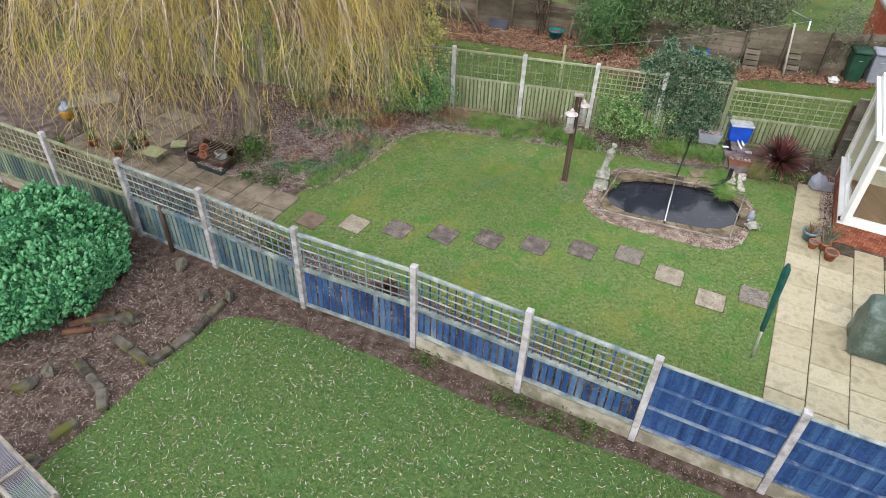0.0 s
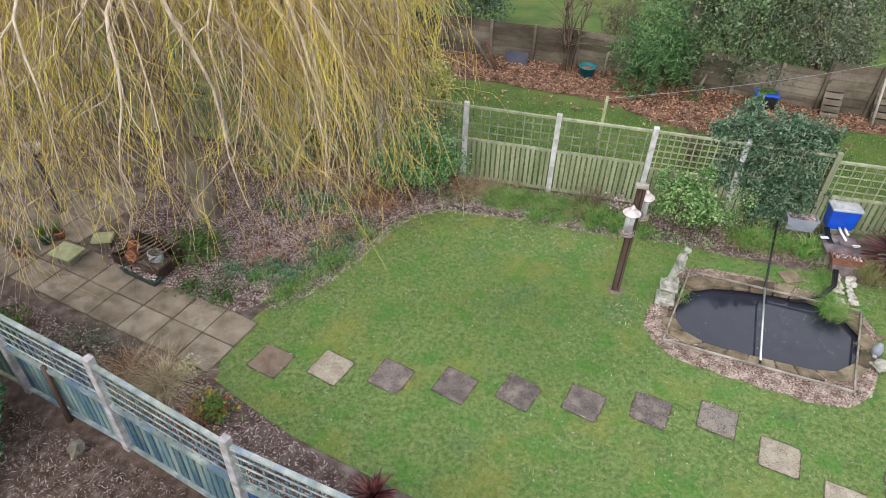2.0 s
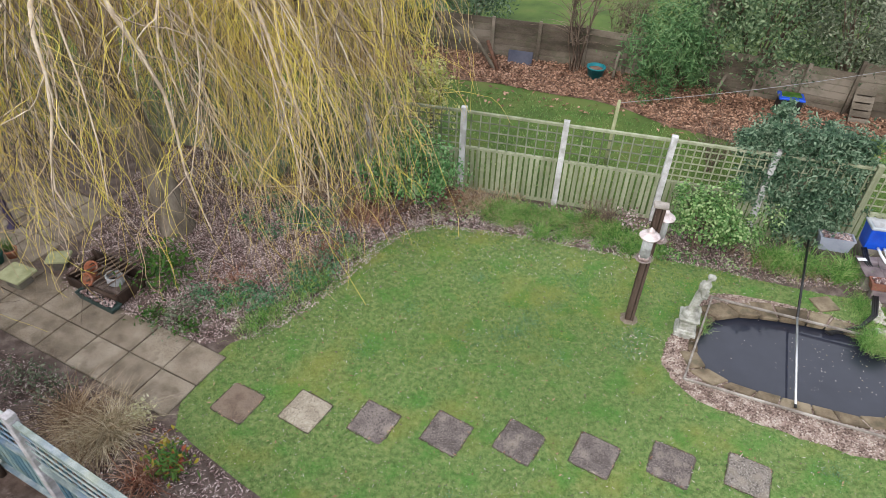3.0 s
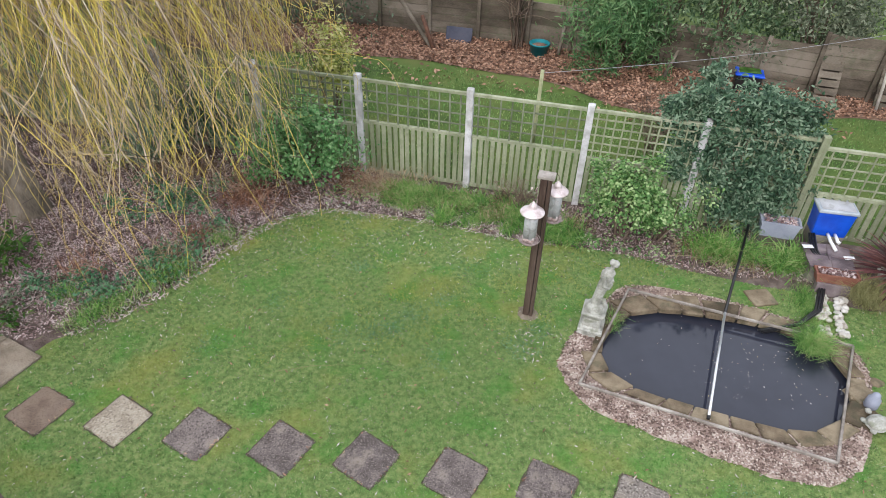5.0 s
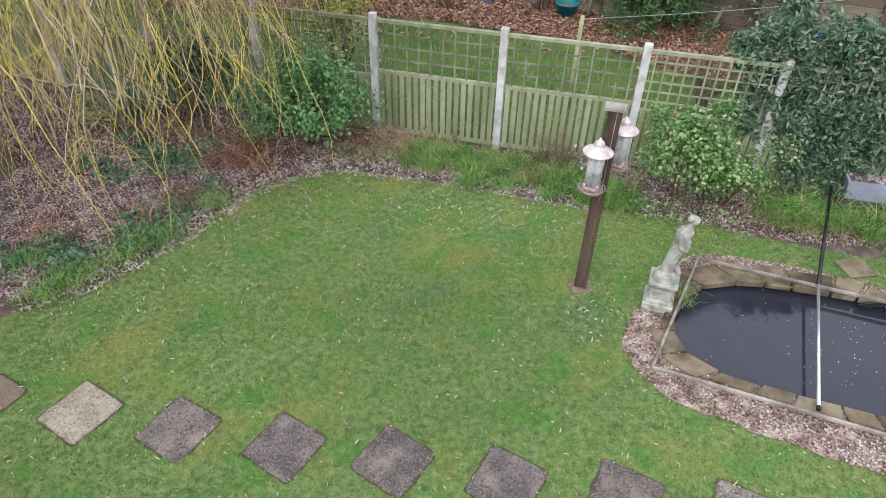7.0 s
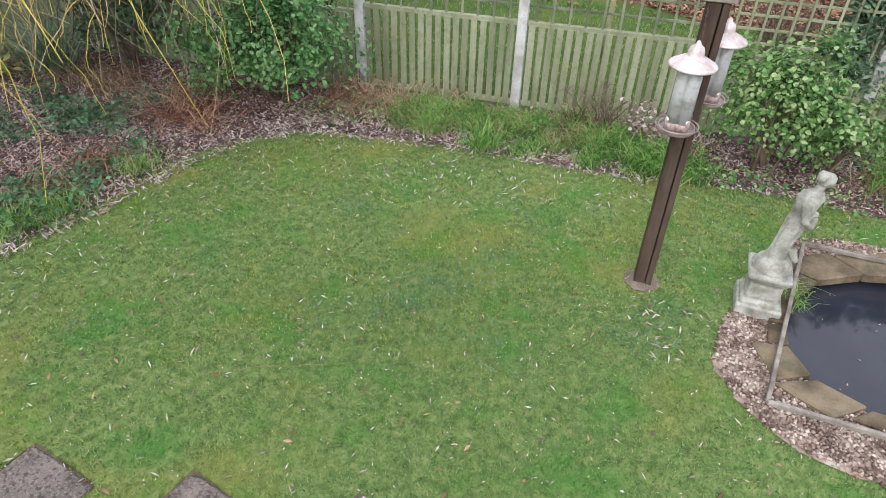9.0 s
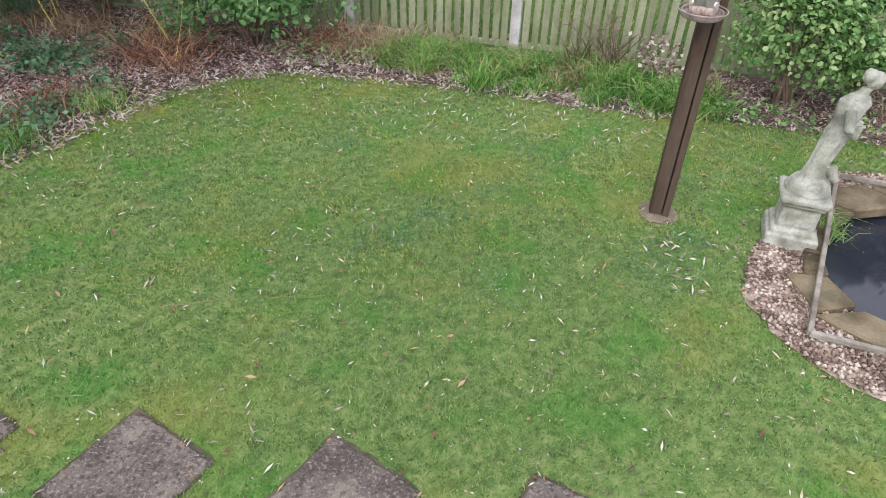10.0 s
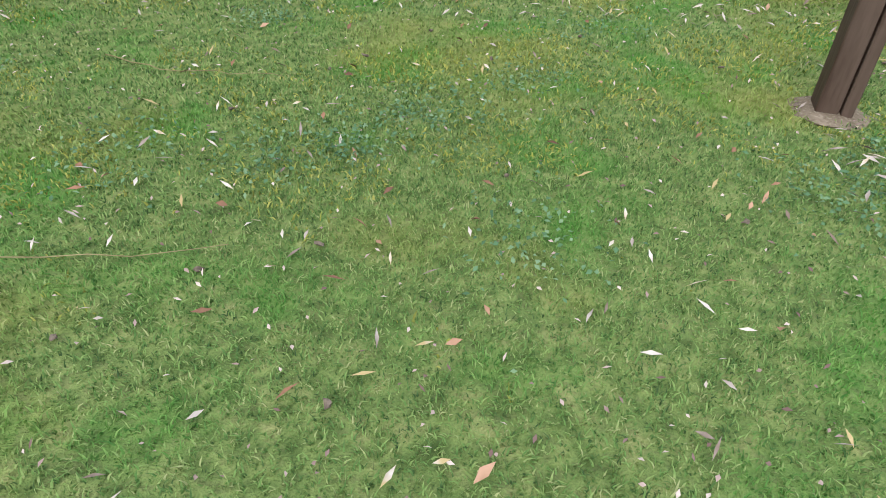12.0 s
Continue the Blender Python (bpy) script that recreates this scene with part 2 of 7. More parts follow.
GRASS_NEAR = surface("near_lawn_thatch", [(0.2, (0.045, 0.09, 0.026)), (0.5, (0.075, 0.14, 0.038)), (0.8, (0.13, 0.18, 0.056))], 20, 0.95, 0.6, 120, stains=[((0.06, 0.165, 0.045), 1.5, 0.4), ((0.15, 0.12, 0.08), 40, 0.3)])
FAR_GRASS = surface("far_grass", [(0.2, (0.05, 0.085, 0.02)), (0.5, (0.085, 0.135, 0.03)), (0.8, (0.12, 0.14, 0.04))], 1.0, 0.95, 0.7, 60)
TUFT_BLADE = surface("long_grass", [(0.05, (0.085, 0.2, 0.045)), (0.4, (0.19, 0.42, 0.095)), (0.7, (0.32, 0.54, 0.15)), (0.95, (0.5, 0.54, 0.25))], 3, 0.6, 0, 20, island=1.0, thin=0.45)
DEAD_BLADE = surface("dead_stalks", [(0.1, (0.22, 0.14, 0.09)), (0.5, (0.42, 0.29, 0.18)), (0.9, (0.62, 0.5, 0.35))], 3, 0.8, 0, 20, island=1.0, thin=0.35)
SOIL = surface("bed_soil", [(0.2, (0.075, 0.055, 0.047)), (0.5, (0.14, 0.105, 0.092)), (0.75, (0.22, 0.175, 0.155))], 5, 0.95, 1.0, 70, bump_size=0.03)
BARK = surface("bark_mulch", [(0.2, (0.055, 0.034, 0.026)), (0.5, (0.11, 0.075, 0.06)), (0.8, (0.2, 0.15, 0.13))], 6, 0.95, 1.0, 90, bump_size=0.03)
LITTER_BASE = surface("leaf_litter", [(0.2, (0.09, 0.05, 0.035)), (0.5, (0.2, 0.12, 0.085)), (0.8, (0.32, 0.21, 0.16))], 5, 0.9, 1.0, 45, bump_size=0.03)
WILLOW_LEAF = surface("fallen_willow_leaf", [(0.1, (0.2, 0.15, 0.125)), (0.4, (0.41, 0.365, 0.34)), (0.7, (0.6, 0.56, 0.53)), (0.93, (0.44, 0.35, 0.18))], 5, 0.7, 0, 20, island=0.9)
BROWN_LEAF = surface("fallen_brown_leaf", [(0.1, (0.13, 0.07, 0.045)), (0.5, (0.3, 0.16, 0.1)), (0.9, (0.46, 0.29, 0.2))], 5, 0.7, 0, 20, island=0.9)
BED_LEAF = surface("bed_leaf_litter", [(0.1, (0.21, 0.135, 0.13)), (0.5, (0.46, 0.335, 0.33)), (0.9, (0.7, 0.6, 0.585))], 5, 0.8, 0, 20, island=1.0, thin=0.25)
CONCRETE = surface("pale_concrete", [(0.2, (0.4, 0.39, 0.39)), (0.5, (0.58, 0.57, 0.59)), (0.8, (0.68, 0.67, 0.7))], 6, 0.9, 0.4, 120, piece=0.25, stains=[((0.2, 0.21, 0.14), 7, 0.4), ((0.3, 0.28, 0.25), 60, 0.3)])
BOARD_CONC = surface("gravel_board", [(0.2, (0.2, 0.18, 0.14)), (0.5, (0.34, 0.31, 0.25)), (0.8, (0.44, 0.41, 0.35))], 4, 0.92, 0.5, 90, piece=0.2, stains=((0.09, 0.1, 0.04), 5, 0.6))
BLUE_WOOD = surface("worn_blue_stain", [(0.15, (0.012, 0.03, 0.09)), (0.45, (0.022, 0.07, 0.2)), (0.7, (0.06, 0.13, 0.26)), (0.92, (0.2, 0.24, 0.27))], 4, 0.75, 0.4, 60, grain=(1, 1, 0.25), piece=0.45, stains=((0.2, 0.2, 0.13), 5, 0.3))
BLUE_PANEL = surface("blue_stain", [(0.15, (0.012, 0.032, 0.105)), (0.5, (0.02, 0.06, 0.195)), (0.85, (0.05, 0.115, 0.26))], 14, 0.6, 0.4, 60, grain=(1, 1, 0.07), piece=0.3, stains=[((0.006, 0.016, 0.05), 12, 0.4), ((0.2, 0.26, 0.32), 26, 0.12)])
GREEN_BLUE = surface("faded_green_blue_stain", [(0.15, (0.06, 0.1, 0.11)), (0.5, (0.14, 0.2, 0.15)), (0.85, (0.27, 0.31, 0.22))], 3, 0.8, 0.4, 60, grain=(1, 1, 0.3), piece=0.5)
RAIL_GREY = surface("weathered_rail", [(0.15, (0.13, 0.16, 0.16)), (0.5, (0.25, 0.29, 0.28)), (0.85, (0.42, 0.45, 0.43))], 5, 0.85, 0.4, 80, piece=0.4, stains=[((0.15, 0.18, 0.09), 6, 0.4), ((0.06, 0.12, 0.24), 3, 0.6)])
GREEN_WOOD = surface("mossy_green_timber", [(0.15, (0.17, 0.185, 0.115)), (0.5, (0.265, 0.285, 0.185)), (0.85, (0.37, 0.385, 0.275))], 5, 0.88, 0.4, 70, grain=(1, 1, 0.15), piece=0.35, stains=[((0.16, 0.2, 0.09), 9, 0.35), ((0.12, 0.11, 0.085), 40, 0.25)])
GREY_WOOD = surface("grey_old_timber", [(0.15, (0.1, 0.095, 0.08)), (0.5, (0.2, 0.18, 0.15)), (0.85, (0.3, 0.28, 0.24))], 3, 0.9, 0.5, 60, grain=(0.4, 0.4, 1), piece=0.35)
DARK_WOOD = surface("dark_brown_stained_timber", [(0.15, (0.018, 0.011, 0.008)), (0.5, (0.045, 0.026, 0.018)), (0.85, (0.1, 0.07, 0.055))], 4, 0.7, 0.4, 60, grain=(1, 1, 0.15), piece=0.2)
PATH_SLAB = surface("path_slab", [(0.15, (0.15, 0.12, 0.09)), (0.5, (0.255, 0.21, 0.16)), (0.85, (0.35, 0.3, 0.24))], 3.5, 0.9, 0.5, 110, piece=0.35, stains=[((0.1, 0.075, 0.05), 4, 0.55), ((0.42, 0.37, 0.3), 90, 0.35), ((0.09, 0.07, 0.05), 70, 0.5)])
PATIO_SLAB = surface("patio_slab", [(0.15, (0.34, 0.295, 0.2)), (0.5, (0.49, 0.435, 0.305)), (0.85, (0.6, 0.545, 0.41))], 5, 0.85, 0.4, 90, piece=0.35, stains=[((0.22, 0.195, 0.115), 5, 0.5), ((0.2, 0.17, 0.11), 60, 0.4)])
STEP_DARK = surface("dark_stepping_slab", [(0.15, (0.085, 0.07, 0.065)), (0.5, (0.165, 0.137, 0.127)), (0.85, (0.26, 0.22, 0.205))], 5, 0.95, 1.0, 130, piece=0.4, stains=[((0.33, 0.285, 0.255), 65, 0.55), ((0.05, 0.042, 0.036), 50, 0.75), ((0.27, 0.23, 0.18), 5, 0.45)], bump_size=0.012)
STEP_PALE = surface("pale_stepping_slab", [(0.15, (0.22, 0.185, 0.14)), (0.5, (0.33, 0.285, 0.22)), (0.85, (0.43, 0.38, 0.3))], 5, 0.95, 1.0, 130, piece=0.3, stains=[((0.13, 0.1, 0.075), 48, 0.8), ((0.15, 0.12, 0.08), 7, 0.4), ((0.56, 0.51, 0.43), 60, 0.6)], bump_size=0.012)
JOINT = surface("dark_joint_sand", [(0.2, (0.05, 0.045, 0.03)), (0.7, (0.12, 0.1, 0.075))], 8, 0.95, 0.5, 120)
WATER = surface("dark_pond_water", [(0.2, (0.022, 0.024, 0.036)), (0.8, (0.03, 0.033, 0.048))], 2, 0.05, 0.04, 6, spec=0.5)
LINER = surface("black_pond_liner", [(0.2, (0.008, 0.008, 0.008)), (0.8, (0.02, 0.02, 0.018))], 5, 0.5, 0.2, 40)
COPING = surface("sandstone_coping", [(0.15, (0.075, 0.058, 0.038)), (0.5, (0.17, 0.13, 0.085)), (0.85, (0.27, 0.22, 0.15))], 5, 0.9, 0.6, 70, piece=0.6, stains=((0.05, 0.055, 0.03), 7, 0.5))
GRAVEL = surface("pinkish_gravel", [(0.1, (0.13, 0.09, 0.075)), (0.4, (0.31, 0.225, 0.19)), (0.65, (0.42, 0.325, 0.28)), (0.9, (0.6, 0.52, 0.46))], 6, 0.85, 0.4, 90, island=0.9)
COBBLE = surface("white_cobble", [(0.1, (0.3, 0.26, 0.21)), (0.5, (0.48, 0.45, 0.4)), (0.9, (0.6, 0.58, 0.55))], 12, 0.7, 0.2, 80, piece=0.6)
STATUE_STONE = surface("weathered_cast_stone", [(0.15, (0.2, 0.2, 0.17)), (0.5, (0.38, 0.38, 0.34)), (0.85, (0.53, 0.53, 0.49))], 9, 0.9, 0.5, 120, stains=[((0.15, 0.17, 0.1), 12, 0.55), ((0.22, 0.21, 0.17), 45, 0.4)])
ROCK = surface("grey_rock", [(0.15, (0.07, 0.062, 0.052)), (0.5, (0.14, 0.125, 0.105)), (0.85, (0.23, 0.21, 0.18))], 6, 0.9, 0.7, 60, piece=0.4, stains=((0.08, 0.09, 0.03), 6, 0.5))
MOSSY = surface("mossy_edging", [(0.15, (0.035, 0.032, 0.026)), (0.5, (0.08, 0.072, 0.06)), (0.85, (0.15, 0.135, 0.115))], 6, 0.95, 0.8, 60, piece=0.3, stains=((0.1, 0.1, 0.02), 3.5, 0.9))
TWIG = surface("willow_twig", [(0.02, (0.07, 0.05, 0.04)), (0.28, (0.34, 0.255, 0.18)), (0.46, (0.61, 0.45, 0.27)), (0.6, (0.78, 0.59, 0.16)), (0.95, (0.66, 0.57, 0.1))], 0.8, 0.6, 0, 3, island=1.0)
BRANCH = surface("willow_branch", [(0.1, (0.27, 0.21, 0.165)), (0.5, (0.49, 0.39, 0.29)), (0.9, (0.72, 0.62, 0.5))], 8, 0.85, 0.4, 60, island=0.4)
TRUNK = surface("willow_bark", [(0.15, (0.1, 0.085, 0.065)), (0.5, (0.21, 0.175, 0.135)), (0.85, (0.34, 0.29, 0.235))], 6, 0.95, 1.0, 50, grain=(1, 1, 0.3), bump_size=0.03)
BARE_TWIG = surface("bare_twig", [(0.1, (0.06, 0.045, 0.035)), (0.5, (0.14, 0.1, 0.075)), (0.9, (0.26, 0.2, 0.15))], 3, 0.85, 0, 20, island=0.7)
CONIFER = surface("bright_conifer_spray", [(0.05, (0.045, 0.18, 0.075)), (0.5, (0.15, 0.48, 0.215)), (0.95, (0.34, 0.68, 0.4))], 9, 0.75, 0, 30, island=0.9, thin=0.4, spec=0.15)
# darker conifer green: the shade between the sprays is put into this colour
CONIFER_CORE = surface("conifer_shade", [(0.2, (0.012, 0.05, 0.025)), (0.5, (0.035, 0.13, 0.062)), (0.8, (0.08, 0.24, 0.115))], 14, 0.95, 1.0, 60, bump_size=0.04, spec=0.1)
EVERGREEN = surface("dark_evergreen_leaf", [(0.1, (0.035, 0.075, 0.035)), (0.5, (0.08, 0.145, 0.075)), (0.9, (0.19, 0.26, 0.17))], 5, 0.4, 0, 30, island=0.8, spec=0.5, thin=0.3)
SHRUB = surface("fresh_shrub_leaf", [(0.1, (0.075, 0.18, 0.05)), (0.5, (0.19, 0.36, 0.11)), (0.9, (0.42, 0.55, 0.26))], 5, 0.5, 0, 30, island=0.95, spec=0.4, thin=0.35)
CREAM_LEAF = surface("cream_variegated_leaf", [(0.1, (0.4, 0.38, 0.2)), (0.5, (0.6, 0.58, 0.36)), (0.9, (0.74, 0.72, 0.54))], 5, 0.5, 0, 30, island=0.8, thin=0.35)
YELLOW_LEAF = surface("golden_variegated_leaf", [(0.1, (0.2, 0.25, 0.06)), (0.5, (0.45, 0.46, 0.12)), (0.9, (0.66, 0.64, 0.32))], 5, 0.5, 0, 30, island=0.8, thin=0.35)
FERN = surface("fern_leaf", [(0.1, (0.03, 0.09, 0.015)), (0.5, (0.07, 0.17, 0.03)), (0.9, (0.16, 0.26, 0.06))], 5, 0.6, 0, 30, island=0.6, thin=0.3)
IVY = surface("ground_ivy_leaf", [(0.1, (0.06, 0.15, 0.075)), (0.5, (0.13, 0.29, 0.15)), (0.9, (0.26, 0.4, 0.25))], 5, 0.5, 0, 30, island=0.7, thin=0.35)
FAR_LEAF = surface("grey_green_leaf", [(0.1, (0.05, 0.095, 0.045)), (0.5, (0.125, 0.205, 0.1)), (0.9, (0.29, 0.37, 0.21))], 4, 0.55, 0, 30, island=0.9, thin=0.35)
OLIVE = surface("grey_olive_leaf", [(0.1, (0.075, 0.1, 0.06)), (0.5, (0.16, 0.195, 0.125)), (0.9, (0.31, 0.34, 0.24))], 4, 0.6, 0, 30, island=0.8, thin=0.32)
FEATHER = surface("feathery_evergreen_leaf", [(0.1, (0.05, 0.12, 0.045)), (0.5, (0.11, 0.23, 0.085)), (0.9, (0.22, 0.34, 0.15))], 4, 0.6, 0, 30, island=0.7, thin=0.35)
CORDY = surface("dark_red_strap_leaf", [(0.1, (0.05, 0.014, 0.018)), (0.5, (0.14, 0.04, 0.045)), (0.9, (0.28, 0.12, 0.1))], 5, 0.45, 0, 30, island=0.8, spec=0.5, thin=0.3)
DARK_TROUGH = surface("dull_dark_green_plastic", [(0.2, (0.02, 0.04, 0.036)), (0.8, (0.045, 0.075, 0.07))], 6, 0.6, 0.1, 60)
DULL_TERRACOTTA = surface("dull_terracotta_plastic", [(0.2, (0.17, 0.065, 0.045)), (0.8, (0.27, 0.12, 0.085))], 8, 0.7, 0.1, 80)
TERRACOTTA = surface("terracotta", [(0.15, (0.22, 0.075, 0.04)), (0.5, (0.36, 0.13, 0.07)), (0.85, (0.44, 0.22, 0.15))], 8, 0.85, 0.2, 80, piece=0.3, stains=((0.4, 0.33, 0.27), 9, 0.3))
BLUE_POT = surface("blue_grey_glaze", [(0.2, (0.12, 0.2, 0.25)), (0.6, (0.2, 0.31, 0.37)), (0.9, (0.3, 0.4, 0.44))], 8, 0.4, 0.1, 60)
BLUE_PLASTIC = surface("bright_blue_plastic", [(0.2, (0.006, 0.06, 0.5)), (0.8, (0.012, 0.1, 0.66))], 5, 0.35, 0.05, 60, spec=0.5)
GREY_PLASTIC = surface("pale_grey_plastic", [(0.2, (0.36, 0.37, 0.4)), (0.8, (0.5, 0.51, 0.54))], 6, 0.5, 0.1, 60, stains=((0.2, 0.19, 0.16), 8, 0.4))
CLEAR_LID = surface("scuffed_lid", [(0.2, (0.3, 0.34, 0.38)), (0.8, (0.5, 0.54, 0.58))], 6, 0.25, 0.05, 60, spec=0.6)
WHITE_PVC = surface("white_pvc", [(0.2, (0.72, 0.73, 0.74)), (0.8, (0.82, 0.82, 0.82))], 4, 0.3, 0.0, 60, spec=0.5)
SLATE = surface("purple_slate", [(0.15, (0.085, 0.065, 0.07)), (0.5, (0.16, 0.125, 0.13)), (0.85, (0.24, 0.2, 0.2))], 6, 0.6, 0.4, 60, piece=0.4)
BLACK_HOSE = surface("black_hose", [(0.2, (0.008, 0.008, 0.009)), (0.8, (0.02, 0.02, 0.022))], 8, 0.35, 0.05, 60, spec=0.5)
SILVER = surface("silver_tube", [(0.2, (0.62, 0.63, 0.65)), (0.8, (0.78, 0.78, 0.8))], 8, 0.3, 0.02, 60, metal=0.6)
FRAME_WOOD = surface("pond_frame_timber", [(0.15, (0.14, 0.12, 0.1)), (0.5, (0.27, 0.24, 0.21)), (0.85, (0.42, 0.39, 0.35))], 6, 0.85, 0.4, 70, piece=0.2)
COPPER = surface("pinkish_metal", [(0.15, (0.42, 0.33, 0.31)), (0.5, (0.64, 0.55, 0.54)), (0.85, (0.76, 0.69, 0.69))], 10, 0.4, 0.1, 60, metal=0.3, spec=0.5)
BRICK = surface("red_brick", [(0.15, (0.2, 0.06, 0.035)), (0.5, (0.33, 0.1, 0.055)), (0.85, (0.42, 0.16, 0.1))], 8, 0.9, 0.4, 80, piece=0.5)
MORTAR = surface("mortar", [(0.2, (0.3, 0.27, 0.23)), (0.8, (0.42, 0.39, 0.34))], 8, 0.95, 0.3, 90)
GREEN_COVER = surface("dark_green_cover", [(0.2, (0.008, 0.06, 0.05)), (0.8, (0.02, 0.11, 0.09))], 5, 0.55, 0.2, 40)
BBQ_COVER = surface("grey_green_tarpaulin", [(0.15, (0.045, 0.075, 0.06)), (0.5, (0.09, 0.13, 0.105)), (0.85, (0.22, 0.27, 0.25))], 3, 0.45, 0.3, 25, spec=0.5)
BIN_GREEN = surface("green_bin_plastic", [(0.2, (0.014, 0.05, 0.032)), (0.8, (0.026, 0.085, 0.055))], 5, 0.5, 0.05, 60)
BIN_GREY = surface("grey_bin_plastic", [(0.2, (0.24, 0.26, 0.33)), (0.8, (0.34, 0.36, 0.43))], 5, 0.5, 0.05, 60)
TEAL = surface("teal_tub_plastic", [(0.2, (0.01, 0.16, 0.19)), (0.8, (0.02, 0.26, 0.3))], 5, 0.4, 0.05, 60)
RED_PAINT = surface("red_painted_boards", [(0.2, (0.28, 0.05, 0.025)), (0.8, (0.42, 0.09, 0.045))], 4, 0.7, 0.2, 50, piece=0.3)
ROOF_FELT = surface("grey_roof_felt", [(0.2, (0.2, 0.2, 0.21)), (0.8, (0.34, 0.34, 0.35))], 6, 0.9, 0.5, 80)
FLOOR_WOOD = surface("inside_floor_wood", [(0.2, (0.2, 0.13, 0.08)), (0.8, (0.36, 0.25, 0.16))], 3, 0.5, 0.1, 40, grain=(1, 0.15, 1))
CREAM = surface("cream_inside_wall", [(0.2, (0.55, 0.52, 0.4)), (0.8, (0.66, 0.63, 0.5))], 4, 0.8, 0.05, 60)
BLACK = surface("black_plastic", [(0.2, (0.01, 0.01, 0.01)), (0.8, (0.03, 0.03, 0.03))], 6, 0.5, 0.05, 60)
YELLOW = surface("yellow_plastic", [(0.2, (0.6, 0.4, 0.02)), (0.8, (0.7, 0.5, 0.04))], 6, 0.5, 0.05, 60)
PURPLE = surface("purple_plastic", [(0.2, (0.03, 0.022, 0.06)), (0.8, (0.06, 0.045, 0.1))], 6, 0.5, 0.05, 60)
NET = surface("pale_blue_netting", [(0.2, (0.36, 0.39, 0.52)), (0.8, (0.52, 0.55, 0.66))], 6, 0.8, 0.05, 60)
ROPE = surface("grey_line", [(0.2, (0.26, 0.26, 0.27)), (0.8, (0.38, 0.38, 0.39))], 6, 0.8, 0.05, 60)
PALE_GREEN = surface("algae_green_slab", [(0.2, (0.25, 0.27, 0.14)), (0.8, (0.4, 0.41, 0.25))], 6, 0.9, 0.3, 60)


def glass_material():
    m = bpy.data.materials.new("clear_glass")
    m.use_nodes = True
    b = m.node_tree.nodes["Principled BSDF"]
    b.inputs["Base Color"].default_value = (0.95, 0.97, 0.97, 1)
    b.inputs["Transmission Weight"].default_value = 1.0
    b.inputs["Roughness"].default_value = 0.02
    b.inputs["IOR"].default_value = 1.05
    return m


GLASS = glass_material()
TRAY = surface("dull_pinkish_metal", [(0.2, (0.24, 0.185, 0.175)), (0.8, (0.44, 0.36, 0.345))], 20, 0.5, 0.1, 90, metal=0.3)
DARK_METAL = surface("dark_rusty_metal", [(0.2, (0.05, 0.035, 0.03)), (0.8, (0.16, 0.11, 0.09))], 30, 0.6, 0.2, 120, metal=0.5)
MILKY = surface("scuffed_clear_plastic", [(0.2, (0.62, 0.63, 0.62)), (0.8, (0.82, 0.83, 0.83))], 14, 0.12, 0, 60, spec=0.6, thin=0.55, stains=((0.3, 0.29, 0.25), 16, 0.5))
TEAL_WOOD = surface("faded_teal_stain", [(0.15, (0.03, 0.075, 0.12)), (0.5, (0.075, 0.15, 0.19)), (0.85, (0.2, 0.27, 0.26))], 3, 0.8, 0.4, 60, grain=(1, 1, 0.3), piece=0.5, stains=((0.2, 0.22, 0.13), 5, 0.4))
RUST_LOG = surface("rusty_bark", [(0.2, (0.06, 0.03, 0.02)), (0.8, (0.17, 0.085, 0.055))], 9, 0.9, 0.8, 50)
DARK_SHEET = surface("dark_blue_grey_sheet", [(0.2, (0.05, 0.055, 0.085)), (0.8, (0.09, 0.095, 0.13))], 5, 0.5, 0.1, 60)
CLOVER = surface("clover_leaf", [(0.1, (0.07, 0.16, 0.08)), (0.5, (0.13, 0.27, 0.14)), (0.9, (0.24, 0.38, 0.22))], 5, 0.6, 0, 30, island=0.7, thin=0.3)
CAST = surface("worm_cast", [(0.2, (0.1, 0.08, 0.065)), (0.8, (0.22, 0.18, 0.15))], 30, 0.95, 0.5, 120)
RUST_BLADE = surface("rusty_stalks", [(0.1, (0.2, 0.085, 0.055)), (0.5, (0.4, 0.2, 0.135)), (0.9, (0.6, 0.4, 0.29))], 3, 0.8, 0, 20, island=1.0, thin=0.35)
STEP_MID = surface("gritty_stepping_slab", [(0.15, (0.13, 0.115, 0.1)), (0.5, (0.23, 0.2, 0.175)), (0.85, (0.34, 0.305, 0.265))], 5, 0.95, 1.0, 130, piece=0.3, stains=[((0.45, 0.41, 0.36), 55, 0.65), ((0.06, 0.05, 0.042), 45, 0.8), ((0.3, 0.26, 0.2), 6, 0.4)], bump_size=0.012)
STEP_BROWN = surface("brown_stepping_slab", [(0.15, (0.14, 0.1, 0.075)), (0.5, (0.22, 0.165, 0.125)), (0.85, (0.3, 0.24, 0.19))], 5, 0.95, 0.9, 130, piece=0.3, stains=[((0.08, 0.055, 0.042), 80, 0.6), ((0.12, 0.08, 0.06), 5, 0.5)], bump_size=0.01)
BAY = surface("blue_green_evergreen_leaf", [(0.1, (0.032, 0.075, 0.042)), (0.5, (0.09, 0.17, 0.095)), (0.9, (0.27, 0.37, 0.25))], 5, 0.5, 0, 30, island=0.8, spec=0.35, thin=0.32)
BACK_WOOD = surface("brown_grey_old_timber", [(0.15, (0.07, 0.056, 0.042)), (0.5, (0.145, 0.12, 0.092)), (0.85, (0.24, 0.205, 0.165))], 3, 0.9, 0.5, 60, grain=(0.4, 0.4, 1), piece=0.5, stains=((0.08, 0.09, 0.05), 4, 0.4))
